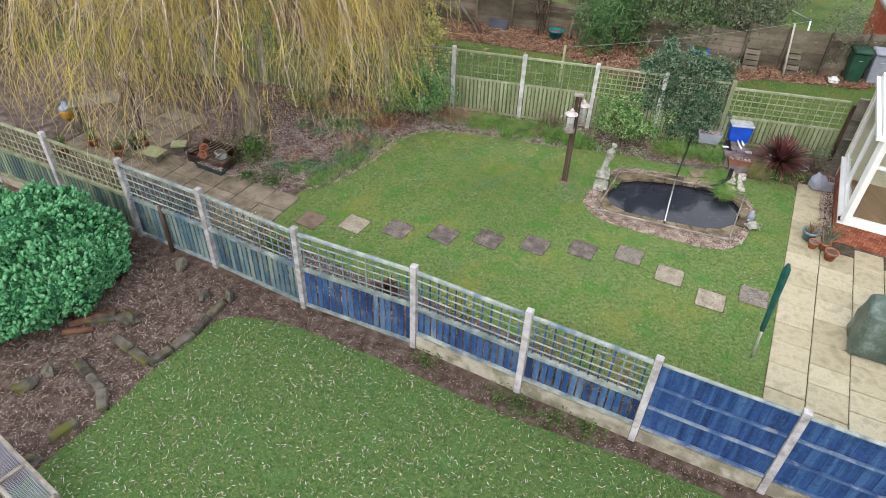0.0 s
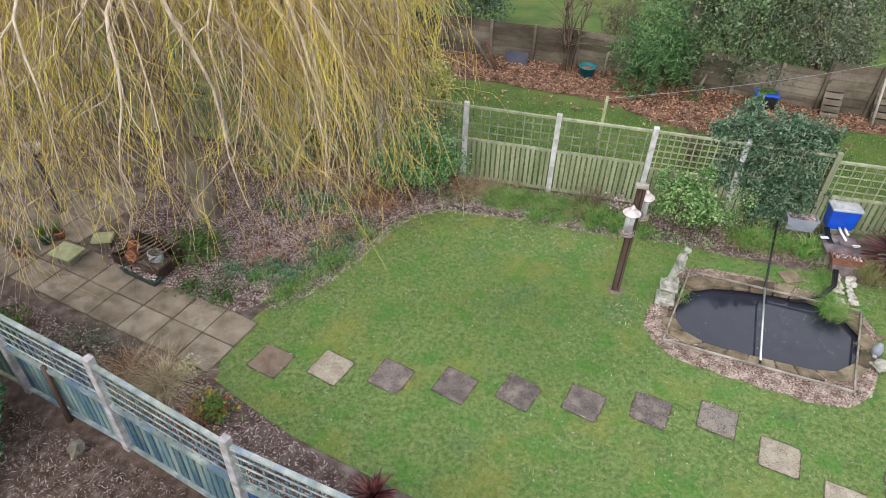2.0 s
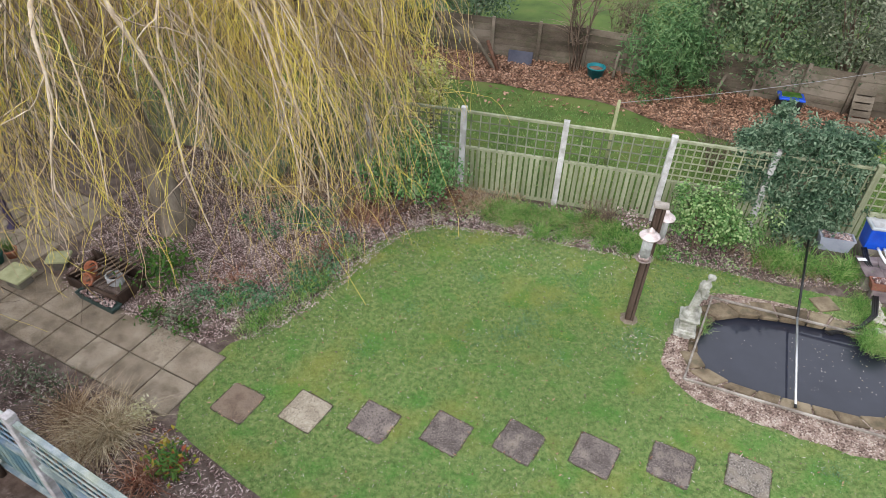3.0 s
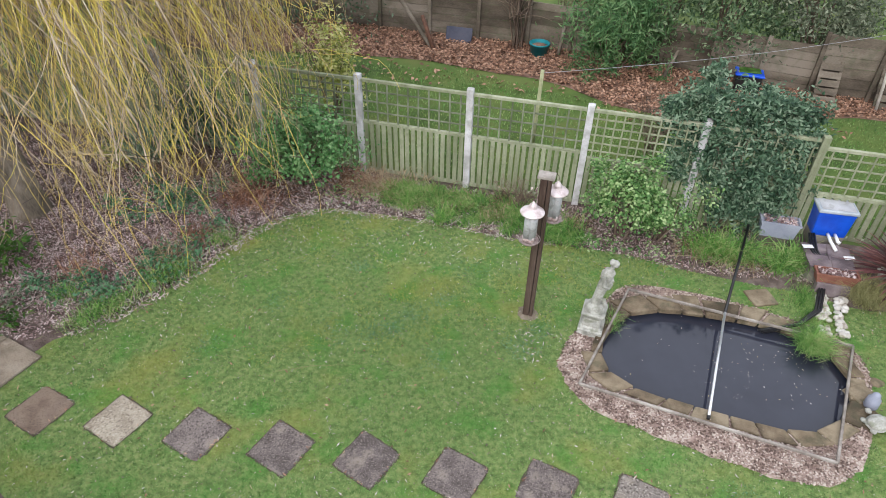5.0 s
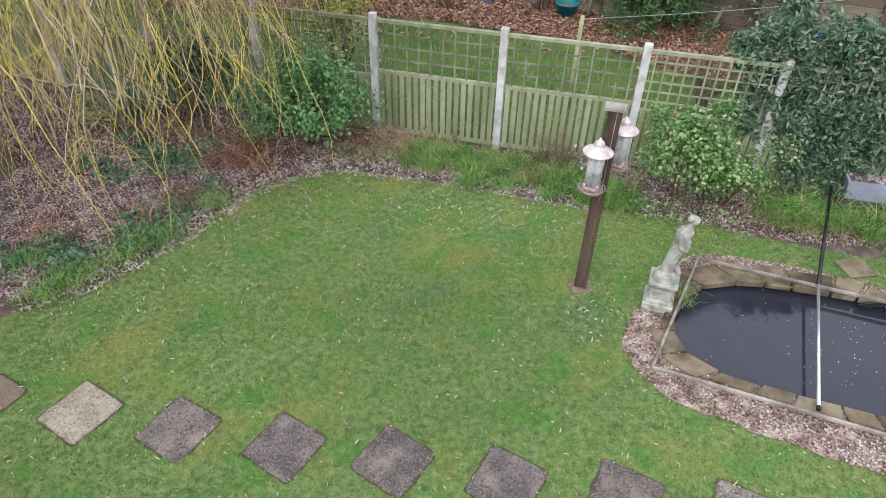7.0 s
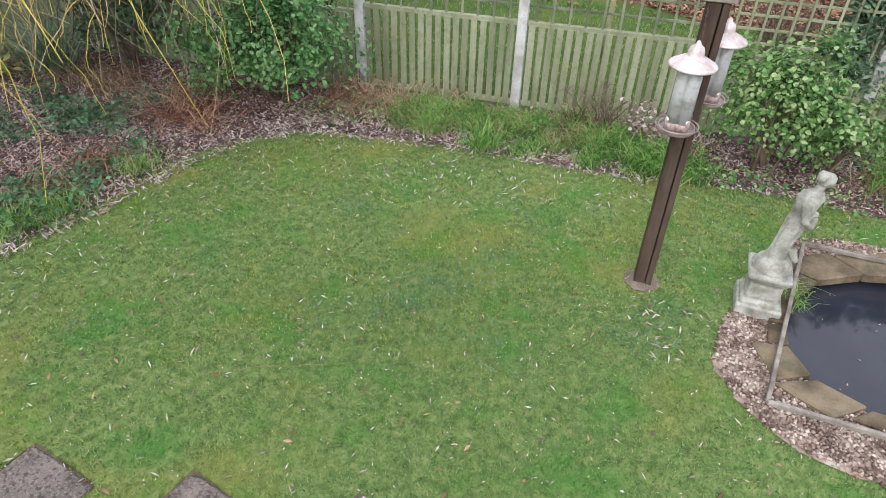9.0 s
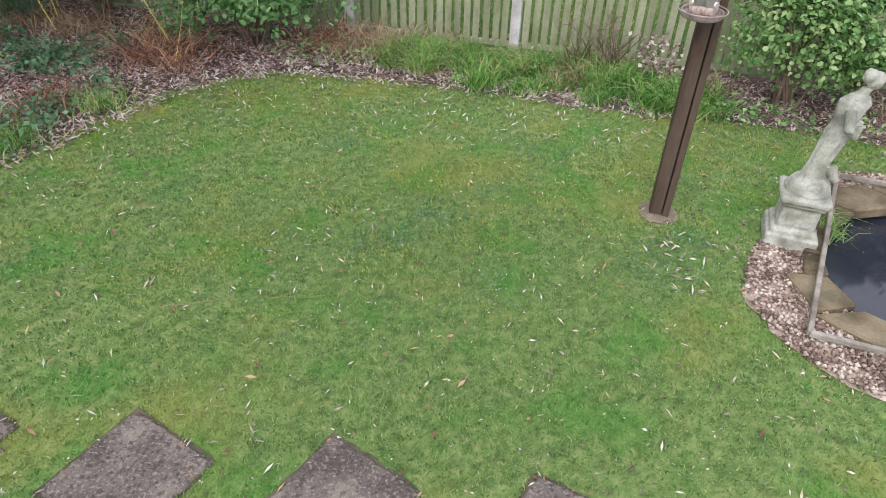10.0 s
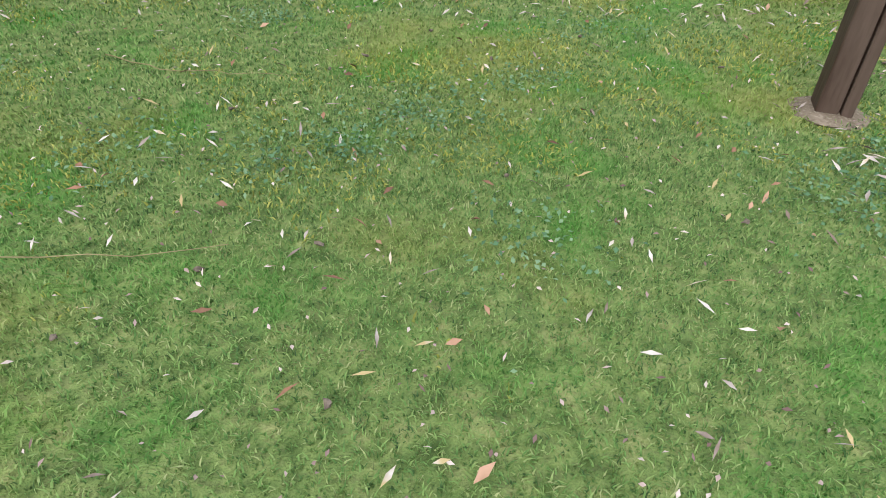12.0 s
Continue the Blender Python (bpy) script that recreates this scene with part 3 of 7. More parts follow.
LAWN_TWIG = surface("fallen_twig_bark", [(0.2, (0.17, 0.15, 0.07)), (0.8, (0.32, 0.28, 0.15))], 9, 0.8, 0.2, 90)
NEAR_CONCRETE = surface("grey_concrete", [(0.2, (0.28, 0.265, 0.275)), (0.5, (0.44, 0.42, 0.445)), (0.8, (0.56, 0.54, 0.575))], 6, 0.9, 0.5, 120, piece=0.25, stains=[((0.16, 0.16, 0.12), 7, 0.4), ((0.22, 0.2, 0.18), 60, 0.35)])
BLUE_RAIL = surface("worn_blue_rail", [(0.15, (0.025, 0.06, 0.16)), (0.5, (0.07, 0.13, 0.26)), (0.85, (0.22, 0.27, 0.34))], 4, 0.75, 0.4, 60, piece=0.3, stains=[((0.36, 0.37, 0.38), 7, 0.6)])
MULCH_LEAF = surface("mulch_leaf_litter", [(0.1, (0.08, 0.052, 0.044)), (0.5, (0.17, 0.118, 0.103)), (0.9, (0.34, 0.27, 0.245))], 5, 0.8, 0, 20, island=1.0, thin=0.2)
SEED = surface("pink_seed_dust", [(0.15, (0.28, 0.2, 0.175)), (0.5, (0.47, 0.37, 0.335)), (0.85, (0.62, 0.53, 0.5))], 60, 0.85, 0.5, 160)
BRAMBLE = surface("bramble_leaf", [(0.1, (0.07, 0.19, 0.06)), (0.5, (0.17, 0.38, 0.13)), (0.9, (0.36, 0.54, 0.26))], 5, 0.5, 0, 30, island=0.8, spec=0.4, thin=0.35)
ROOF_PALE = surface("pale_bare_timber", [(0.2, (0.4, 0.38, 0.33)), (0.8, (0.58, 0.55, 0.5))], 6, 0.85, 0.2, 60)
MOSS = surface("yellow_green_moss", [(0.1, (0.2, 0.22, 0.05)), (0.5, (0.37, 0.4, 0.09)), (0.9, (0.5, 0.5, 0.16))], 6, 0.9, 0, 40, island=0.7, thin=0.35)
LATH_GREEN = surface("dull_green_lath", [(0.15, (0.1, 0.115, 0.07)), (0.5, (0.185, 0.205, 0.14)), (0.85, (0.3, 0.31, 0.23))], 4, 0.88, 0.3, 70, piece=0.4)

# ---- ground ----
POND = outline([(3.4, 11.78), (3.6, 12.2), (3.9, 12.5), (4.45, 12.58), (5.2, 12.47), (5.95, 12.27), (6.3, 11.9), (6.36, 11.5), (6.13, 11.02), (5.75, 10.72), (5.35, 10.68), (4.5, 10.93), (3.75, 11.18), (3.45, 11.42)], 2)
LAWN = outline([(-3.5, 10.22), (-2.85, 9.78), (-2.16, 9.3), (-1.45, 8.95), (-0.63, 8.55), (0.51, 7.98), (1.6, 7.35), (2.7, 6.65), (3.6, 6.1), (4.72, 5.72),
                (5.0, 6.58), (5.81, 8.15), (6.6, 9.7), (7.0, 10.6), (7.95, 12.5), (7.35, 12.72), (6.95, 12.7), (6.4, 13.0), (5.55, 13.17), (4.6, 13.46), (4.1, 13.66), (3.1, 13.82),
                (2.2, 13.95), (1.35, 14.22), (0.49, 14.36), (-0.4, 14.5), (-1.17, 14.03), (-1.58, 13.4), (-1.8, 12.84), (-2.2, 12.3), (-2.75, 11.75), (-3.15, 11.42), (-3.12, 11.15)], 1)
GRAVEL_EDGE = outline([(2.93, 11.55), (3.08, 11.95), (3.4, 12.3), (3.75, 12.8), (4.05, 13.05), (5.1, 12.84), (6.0, 12.5), (6.55, 12.1), (6.6, 11.6), (6.2, 10.75), (5.85, 10.25), (5.45, 10.08), (4.9, 10.2), (4.1, 10.52), (3.4, 10.82), (3.05, 11.1)], 2)
NEAR_LAWN = outline([(-5.6, 4.2), (-5.15, 5.0), (-4.77, 5.66), (-4.4, 6.5), (-4.05, 7.2), (-3.61, 7.75), (-2.85, 7.75), (-1.93, 7.4), (-0.68, 6.85), (0.23, 6.35), (1.06, 5.95), (1.86, 5.65), (2.62, 5.35),
                     (3.34, 5.05), (5.5, 4.0), (9.0, 2.2), (9.0, -9.0), (-6.0, -9.0)], 1)
LITTER_EDGE = outline([(-6.0, 20.4), (-0.4, 20.28), (0.7, 20.24), (1.9, 19.75), (3.6, 19.4), (4.4, 18.5), (5.5, 18.0), (6.4, 17.3), (7.6, 17.4), (8.8, 18.35), (10.7, 18.0), (12.2, 17.7), (13.0, 19.5),
                       (10.9, 18.95), (8.8, 19.45), (5.84, 20.7), (3.15, 21.6), (-6.0, 23.3)], 1)
GARDEN = [(-13.0, 13.2), (-7.55, 10.66), (4.38, 4.93), (6.0, 4.2), (13.0, 13.0), (9.1, 13.8), (0.08, 15.6), (-13.0, 18.3)]
NEAR_BEDS = [(-16.0, 14.1), (-7.55, 10.67), (4.38, 4.94), (10.0, 2.29), (10.0, -10.0), (-16.0, -10.0)]
FAR = [(-260, -200), (260, -200), (260, 320), (-260, 320)]

thing("ground", "rough grass ground reaching into the distance", "ground", kind="structure", data=sheet("ground", FAR, 0.0, FAR_GRASS, [POND]))
thing("bed_soil", "dark brown soil of the garden beds with leaf litter", "garden bed", kind="structure", data=sheet("bed_soil", GARDEN, 0.006, SOIL, [POND]))
thing("mulch_bed", "brown bark mulch and willow leaf litter in the near bed", "garden bed", kind="structure", data=sheet("mulch_bed", NEAR_BEDS, 0.003, BARK))
thing("lawn", "mossy green winter lawn with fallen willow leaves", "lawn", kind="structure", data=sheet("lawn", LAWN, 0.012, GRASS_SOIL, [POND], 0.02))
thing("near_lawn", "green lawn strewn with narrow fallen leaves", "lawn", kind="structure", data=sheet("near_lawn", NEAR_LAWN, 0.012, GRASS_NEAR, (), 0.02))
thing("leaf_strip", "strip of brown fallen leaves along the back fence", "leaf litter", kind="structure", data=sheet("leaf_strip", LITTER_EDGE, 0.008, LITTER_BASE, (), 0.05))
thing("gravel_border", "pinkish gravel border round the pond", "gravel", kind="structure", data=sheet("gravel_border", GRAVEL_EDGE, 0.018, GRAVEL, [POND], 0.03))

# ---- pond ----
pond = thing("pond", "dark still garden pond with sandstone coping and a timber frame", "pond")
bm = bmesh.new()
rings = [[bm.verts.new((*p.to_2d(), z)) for p in POND] for z in (0.03, -0.6)]
for i in range(len(POND)):
    j = (i + 1) % len(POND)
    bm.faces.new((rings[0][i], rings[0][j], rings[1][j], rings[1][i]))
bm.faces.new(rings[1])
part("liner", bm, LINER, pond, "black pond liner")
middle = sum(POND, Vector()) / len(POND)
part("water", sheet("water", [middle + (p - middle) * 0.999 for p in POND], -0.05, WATER), WATER, pond, "dark still water")

# coping stones round the edge
corners = []
length = 0.0
for i, p in enumerate(POND):
    q = POND[(i + 1) % len(POND)]
    corners.append((length, p, q))
    length += (q - p).length


def along_pond(s):
    s %= length
    for start, p, q in reversed(corners):
        if s >= start:
            return p.lerp(q, (s - start) / (q - p).length)


s = 0.0
while s < length - 0.2:
    w = random.uniform(0.26, 0.42)
    if s + w > length - 0.15:
        w = length - s
    a, b = along_pond(s + 0.012), along_pond(s + w - 0.012)
    out_a, out_b = ((q - middle).normalized() for q in (a, b))
    depth = random.uniform(0.22, 0.3) if a.y > 12.15 else random.uniform(0.16, 0.22) if a.x < 3.8 and a.y < 11.6 else 0.07 if a.x < 3.8 else random.uniform(0.12, 0.17)
    bm = bmesh.new()
    low = [a - out_a * 0.05, b - out_b * 0.05, b + out_b * depth, a + out_a * depth * random.uniform(0.9, 1.1)]
    top = random.uniform(0.045, 0.07)
    lower = [bm.verts.new((*p.to_2d(), -0.02)) for p in low]
    upper = [bm.verts.new((p.x + random.uniform(-0.012, 0.012), p.y + random.uniform(-0.012, 0.012), top + random.uniform(-0.008, 0.008))) for p in low]
    bm.faces.new(upper)
    bm.faces.new(lower[::-1])
    for i in range(4):
        j = (i + 1) % 4
        bm.faces.new((lower[i], lower[j], upper[j], upper[i]))
    bmesh.ops.bevel(bm, geom=bm.edges[:], offset=0.012, segments=1, affect="EDGES")
    part("coping_stone", bm, COPING, pond)
    s += w

FRAME = [(3.97, 12.83), (3.14, 11.2), (5.64, 10.34), (6.51, 11.99)]
pond_frame = part("frame", None, None, pond, "weathered rectangular timber frame")
for (ax, ay), (bx, by) in zip(FRAME, FRAME[1:] + FRAME[:1]):
    bm = bmesh.new()
    beam(bm, (ax, ay, 0.092), (bx, by, 0.092), 0.028, 0.034, 0.004)
    part("rail", bm, FRAME_WOOD, pond_frame)

# ---- fences ----
NEAR_POSTS = [(-11.2, 12.3), (-9.35, 11.45), (-7.55, 10.63), (-5.81, 9.83), (-4.12, 9.01), (-2.33, 8.06), (-0.41, 7.27), (1.22, 6.44), (2.81, 5.67), (4.39, 4.92), (6.0, 4.16), (7.7, 3.36)]
FAR_POSTS = [(-8.4, 17.32), (-6.7, 16.97), (-5.0, 16.62), (-3.3, 16.27), (-1.62, 15.93), (0.08, 15.6), (1.79, 15.24), (3.5, 14.89), (5.05, 14.57), (6.53, 14.27)]


def post_mesh(name, w, d, h, material, cap=0.02):
    bm = bmesh.new()
    bm_verts = box(bm, (0, 0, (h - 0.4) / 2), (w, d, h + 0.4), 0.008)
    top = max(v.co.z for v in bm.verts)
    for v in bm.verts:
        if v.co.z > top - 0.001:
            v.co.x *= 0.75
            v.co.y *= 0.75
    return mesh_from(bm, name, material)


def turn_of(a, b):
    return math.atan2(b[1] - a[1], b[0] - a[0])


POST = post_mesh("fence_post", 0.1, 0.1, 1.72, NEAR_CONCRETE)
POST_FAR = post_mesh("fence_post_far", 0.1, 0.1, 1.7, CONCRETE)
POST_WOOD = post_mesh("timber_post", 0.1, 0.1, 1.68, GREEN_WOOD)
shared = {}


def piece_mesh(name, size, material, bevel=0.003, jitter=0.0):
    key = (name, tuple(round(s, 2) for s in size), material.name)
    if key not in shared:
        shared[key] = mesh_from(new_box(size, bevel, jitter), name, material)
    return shared[key]


def trellis_panel(fence, a, b, label, pale, lath, rail, top, mid, low, board=None, solid_panel=None, back=1.0, palings=15, bars=3, uprights=12):
    """A fence bay between two posts: trellis above, palings below, rails, sometimes a gravel board."""
    a, b = Vector((*a, 0)), Vector((*b, 0))
    d = (b - a).normalized()
    a, b = a + d * 0.055, b - d * 0.055
    w = (b - a).length
    panel = part("panel", None, None, fence, label, Matrix.Translation((a + b) / 2) @ Matrix.Rotation(turn_of(a, b), 4, "Z"))

    def bar(name, size, place, material, tilt=0.0, jitter=0.0):
        part(name, piece_mesh(name, size, material, 0.003, jitter), material, panel, "", pose(*place, 0, math.degrees(tilt), 0))

    bar("top_rail", (w, 0.055, 0.045), (0, 0, top), rail)
    bar("middle_rail", (w, 0.06, 0.07 if back > 0 else 0.045), (0, 0, mid), rail)
    bar("bottom_rail", (w, 0.05, 0.05), (0, 0, low + 0.03), rail)
    for i in range(palings):
        x = -w / 2 + (i + 0.5) * w / palings + random.uniform(-0.006, 0.006)
        bar("paling", (w / palings * (0.74 if back > 0 else 0.68), 0.016, mid - low - 0.02), (x, back * 0.028, (mid + low) / 2), pale, random.uniform(-0.012, 0.012))
    for i in range(uprights):
        x = -w / 2 + (i + 0.5) * w / uprights
        bar("lath_upright", (0.024, 0.014, top - mid - 0.03), (x, back * 0.012, (top + mid) / 2), lath, random.uniform(-0.008, 0.008))
    for i in range(bars):
        z = mid + (i + 1) * (top - mid) / (bars + 1)
        bar("lath_bar", (w, 0.014, 0.026), (0, -back * 0.008, z), lath if back < 0 else rail, random.uniform(-0.003, 0.003))
    if board:
        bar("gravel_board", (w, 0.05, board + 0.1), (0, 0, board / 2 - 0.05), BOARD_CONC)
    return panel


def closeboard_panel(fence, a, b, label, board_mat, rail, top, low, board=0.0):
    """A solid fence bay of upright boards with rails across its face."""
    a, b = Vector((*a, 0)), Vector((*b, 0))
    d = (b - a).normalized()
    a, b = a + d * 0.055, b - d * 0.055
    w = (b - a).length
    panel = part("panel", None, None, fence, label, Matrix.Translation((a + b) / 2) @ Matrix.Rotation(turn_of(a, b), 4, "Z"))
    n = 17
    for i in range(n):
        x = -w / 2 + (i + 0.5) * w / n
        part("board", piece_mesh("board", (w / n + 0.012, 0.012, top - low), board_mat, 0.003), board_mat, panel, "", pose(x, 0.016 + 0.008 * (i % 2), (top + low) / 2, 0, random.uniform(-0.6, 0.6), 0))
    for z, h in ((top + 0.012, 0.035), (low + (top - low) * 0.68, 0.04), (low + (top - low) * 0.36, 0.04), (low + 0.03, 0.04)):
        crown = RAIL_GREY if z > top and rail is BLUE_RAIL else rail
        part("rail", piece_mesh("rail", (w, 0.05, h), crown, 0.007), crown, panel, "", pose(0, -0.012, z))
    if board:
        part("gravel_board", piece_mesh("gravel_board", (w, 0.05, board + 0.1), BOARD_CONC), BOARD_CONC, panel, "", pose(0, 0, board / 2 - 0.05))


near_fence = thing("garden_fence", "blue and green slatted trellis fence with concrete posts", "fence")
far_fence = thing("garden_fence", "grey-green paling fence with open trellis top", "fence")
back_fence = thing("garden_fence", "low grey weathered timber fence behind fallen leaves", "fence")
turn_near = turn_of(NEAR_POSTS[2], NEAR_POSTS[-2])
for i, p in enumerate(NEAR_POSTS):
    part("post", POST, NEAR_CONCRETE, near_fence, "pale weathered concrete post", pose(*p, 0, 0, 0, math.degrees(turn_near)))
for i, (a, b) in enumerate(zip(NEAR_POSTS, NEAR_POSTS[1:])):
    if i >= 8:
        closeboard_panel(near_fence, a, b, "deep blue boarded fence panel with blue rails on a concrete board", BLUE_PANEL, BLUE_RAIL, 1.62, 0.3, 0.27)
    elif i >= 6:
        trellis_panel(near_fence, a, b, "blue slatted fence panel with trellis top on a concrete board", BLUE_WOOD, BLUE_WOOD, RAIL_GREY, 1.6, 0.88, 0.3, 0.27, bars=4)
    elif i >= 3:
        trellis_panel(near_fence, a, b, "worn blue-green slatted fence panel with trellis top", TEAL_WOOD if i < 5 else BLUE_WOOD, TEAL_WOOD, RAIL_GREY, 1.6, 0.9, 0.06, bars=4, palings=17, uprights=14)
    else:
        trellis_panel(near_fence, a, b, "faded green slatted fence panel with trellis top", GREEN_BLUE, GREEN_WOOD, GREEN_WOOD, 1.58, 0.92, 0.2 if i < 2 else 0.06, 0.18 if i < 2 else None, bars=3, palings=19, uprights=14)

for i, p in enumerate(FAR_POSTS):
    me = POST_WOOD if i == 9 else POST_FAR
    part("post", me, CONCRETE, far_fence, "mossy timber post" if i == 9 else "pale concrete post", pose(*p, 0, 0, 0, -11.5))
for i, (a, b) in enumerate(zip(FAR_POSTS, FAR_POSTS[1:])):
    square = i in (4, 7, 8)
    trellis_panel(far_fence, a, b, "grey-green fence panel with square trellis above palings" if square else "grey-green paling fence panel with open trellis top", GREEN_WOOD, GREEN_WOOD if i > 6 else LATH_GREEN, GREEN_WOOD, 1.61, 0.84 if square else 0.92, 0.03, back=-1.0, palings=17, bars=5 if square else 3, uprights=12 if square else 10)
trellis_panel(far_fence, (6.53, 14.27), (9.1, 13.76), "wide grey-green fence panel with open trellis top", GREEN_WOOD, GREEN_WOOD, GREEN_WOOD, 1.5, 0.8, 0.1, back=-1.0, palings=24, bars=4, uprights=14)
part("post", piece_mesh("post_dark", (0.075, 0.075, 1.7), DARK_WOOD, 0.006), DARK_WOOD, far_fence, "dark brown timber post", pose(9.12, 13.74, 0.6, 0, 0, -11.5))
closeboard_panel(far_fence, (9.12, 13.74), (11.2, 13.3), "dark weathered boarded fence panel", GREY_WOOD, GREY_WOOD, 1.6, 0.05)

# low boarded fence at the back of the next garden
BACK = [(-8.0, 24.2), (-4.0, 23.0), (-1.6, 22.35), (0.8, 21.8), (3.1, 21.35), (5.0, 20.72), (6.9, 20.0), (8.75, 19.3), (10.9, 18.75), (13.2, 18.9)]
for i, (a, b) in enumerate(zip(BACK, BACK[1:])):
    h = 1.0 if i < 7 else 1.25
    w = math.dist(a, b)
    panel = part("panel", None, None, back_fence, "", pose((a[0] + b[0]) / 2, (a[1] + b[1]) / 2, 0, 0, 0, math.degrees(turn_of(a, b))))
    n = 6
    for k in range(n):
        part("board", piece_mesh("plank", (w, 0.025, h / n - 0.008), BACK_WOOD, 0.003), BACK_WOOD, panel, "", pose(0, 0.004 * (k % 2), (k + 0.5) * h / n, random.uniform(-3, 3), 0, 0))
    for x in (-w / 2, 0):
        part("post", piece_mesh("post", (0.08, 0.07, h + 0.1), BACK_WOOD, 0.004), BACK_WOOD, panel, "", pose(x, -0.055, h / 2))
# side fence under the willow and the wall that closes the gardens
closing = [((-12.5, 12.9), (-12.5, 24.8)), ((13.6, 13.0), (13.6, 19.0))]
for a, b in closing:
    side_fence = thing("garden_fence", "dark weathered boarded side fence", "fence")
    n = 6
    for k in range(n):
        p = [a[j] + (b[j] - a[j]) * k / n for j in (0, 1)]
        q = [a[j] + (b[j] - a[j]) * (k + 1) / n for j in (0, 1)]
        closeboard_panel(side_fence, p, q, "dark weathered boarded fence panel", BACK_WOOD, BACK_WOOD, 1.6, 0.05)

# ---- paving ----
U = Vector((0.434, 0.9009, 0))
W = Vector((0.9009, -0.434, 0))
patio_turn = math.degrees(math.atan2(W.y, W.x))


def slab_mesh(name, sx, sy, h, material, wear=0.008):
    bm = bmesh.new()
    box(bm, (0, 0, 0), (sx, sy, h), 0.01, 0.0, wear)
    return mesh_from(bm, name, material)


# the patio's bed of joint sand and its slabs
origin = Vector((4.62, 5.78, 0))
corner = [origin, origin + W * 4.7, origin + W * 4.7 + U * 5.6, origin + W * 1.2 + U * 5.6, origin + W * 0.62 + U * 8.1, origin + U * 8.1]
patio = thing("patio", "pale buff stone slab patio with dark joints", "patio", kind="structure", data=sheet("patio", corner, 0.016, JOINT))
cols = (0.6, 0.6, 0.52, 0.6, 0.6, 0.6, 0.6, 0.6)
x = 0.0
patio_slabs = {}
for c, wide in enumerate(cols):
    y = -0.3 * (c % 2)
    r = 0
    while y < 8.0:
        deep = 0.58 if (r + c) % 4 else 0.46
        limit = 8.1 if c == 0 else 5.5
        if y + deep <= limit + 0.1 and y > -0.35:
            key = (wide, deep)
            if key not in patio_slabs:
                patio_slabs[key] = slab_mesh("slab", wide - 0.013, deep - 0.013, 0.04, PATIO_SLAB, 0.002)
            p = origin + W * (x + wide / 2) + U * (y + deep / 2)
            part("slab", patio_slabs[key], PATIO_SLAB, patio, "", pose(p.x, p.y, 0.016 + random.uniform(-0.003, 0.003), 0, random.uniform(-0.4, 0.4), patio_turn))
        y += deep
        r += 1
    x += wide

# the slab path
PD = Vector((-0.903, 0.43, 0))
PN = Vector((-0.43, -0.903, 0))
start = Vector((-3.03, 11.26, 0))
path_corner = [start, start + PN * 1.12, start + PN * 1.12 + PD * 6.1, start + PD * 6.1 - PN * 1.7, start + PD * 4.0 - PN * 1.7, start + PD * 4.0]
garden_path = thing("garden_path", "buff concrete slab garden path two slabs wide", "path", kind="structure", data=sheet("garden_path", path_corner, 0.014, JOINT))
PATH_MESH = [slab_mesh("path_slab", 0.583, 0.545, 0.045, PATH_SLAB, 0.004) for _ in range(3)]
for i in range(10):
    for j in range(2):
        p = start + PD * (0.3 + i * 0.6) + PN * (0.28 + j * 0.56)
        part("slab", PATH_MESH[(i + j) % 3], PATH_SLAB, garden_path, "", pose(p.x, p.y, 0.018 + random.uniform(-0.005, 0.005), random.uniform(-0.6, 0.6), random.uniform(-0.6, 0.6), math.degrees(math.atan2(PD.y, PD.x)) + random.uniform(-0.6, 0.6)))
for i in range(4):
    for j in range(3):
        p = start + PD * (4.25 + i * 0.6) - PN * (0.28 + j * 0.56)
        part("slab", PATH_MESH[(i + j) % 3], PATH_SLAB, garden_path, "", pose(p.x, p.y, 0.018, random.uniform(-0.6, 0.6), random.uniform(-0.6, 0.6), math.degrees(math.atan2(PD.y, PD.x))))

# stepping stones across the lawn: middle, turn, pale or dark
STEPS = [(-2.67, 10.53, 63, 0), (-1.79, 10.45, 61, 1), (-0.91, 10.33, 62, 2), (0.0, 10.22, 61, 2), (0.89, 10.14, 58, 2), (1.79, 10.01, 61, 2), (2.69, 9.93, 64, 2), (3.58, 9.82, 65, 3), (4.22, 9.27, 66, 1), (4.8, 8.64, 66, 1), (5.62, 8.78, 66, 3)]
STEP_MATERIALS = (STEP_BROWN, STEP_PALE, STEP_DARK, STEP_MID)


def ragged_square(half, n, rough):
    """A square outline with worn, uneven edges."""
    out = []
    for k in range(4 * n):
        side, u = divmod(k, n)
        u = u / n * 2 - 1
        x, y = ((u, -1), (1, u), (-u, 1), (-1, -u))[side]
        worn = 1 - (0.035 if abs(u) > 0.99 else 0) + random.uniform(-rough, rough)
        out.append((x * half * worn, y * half * worn))
    return out


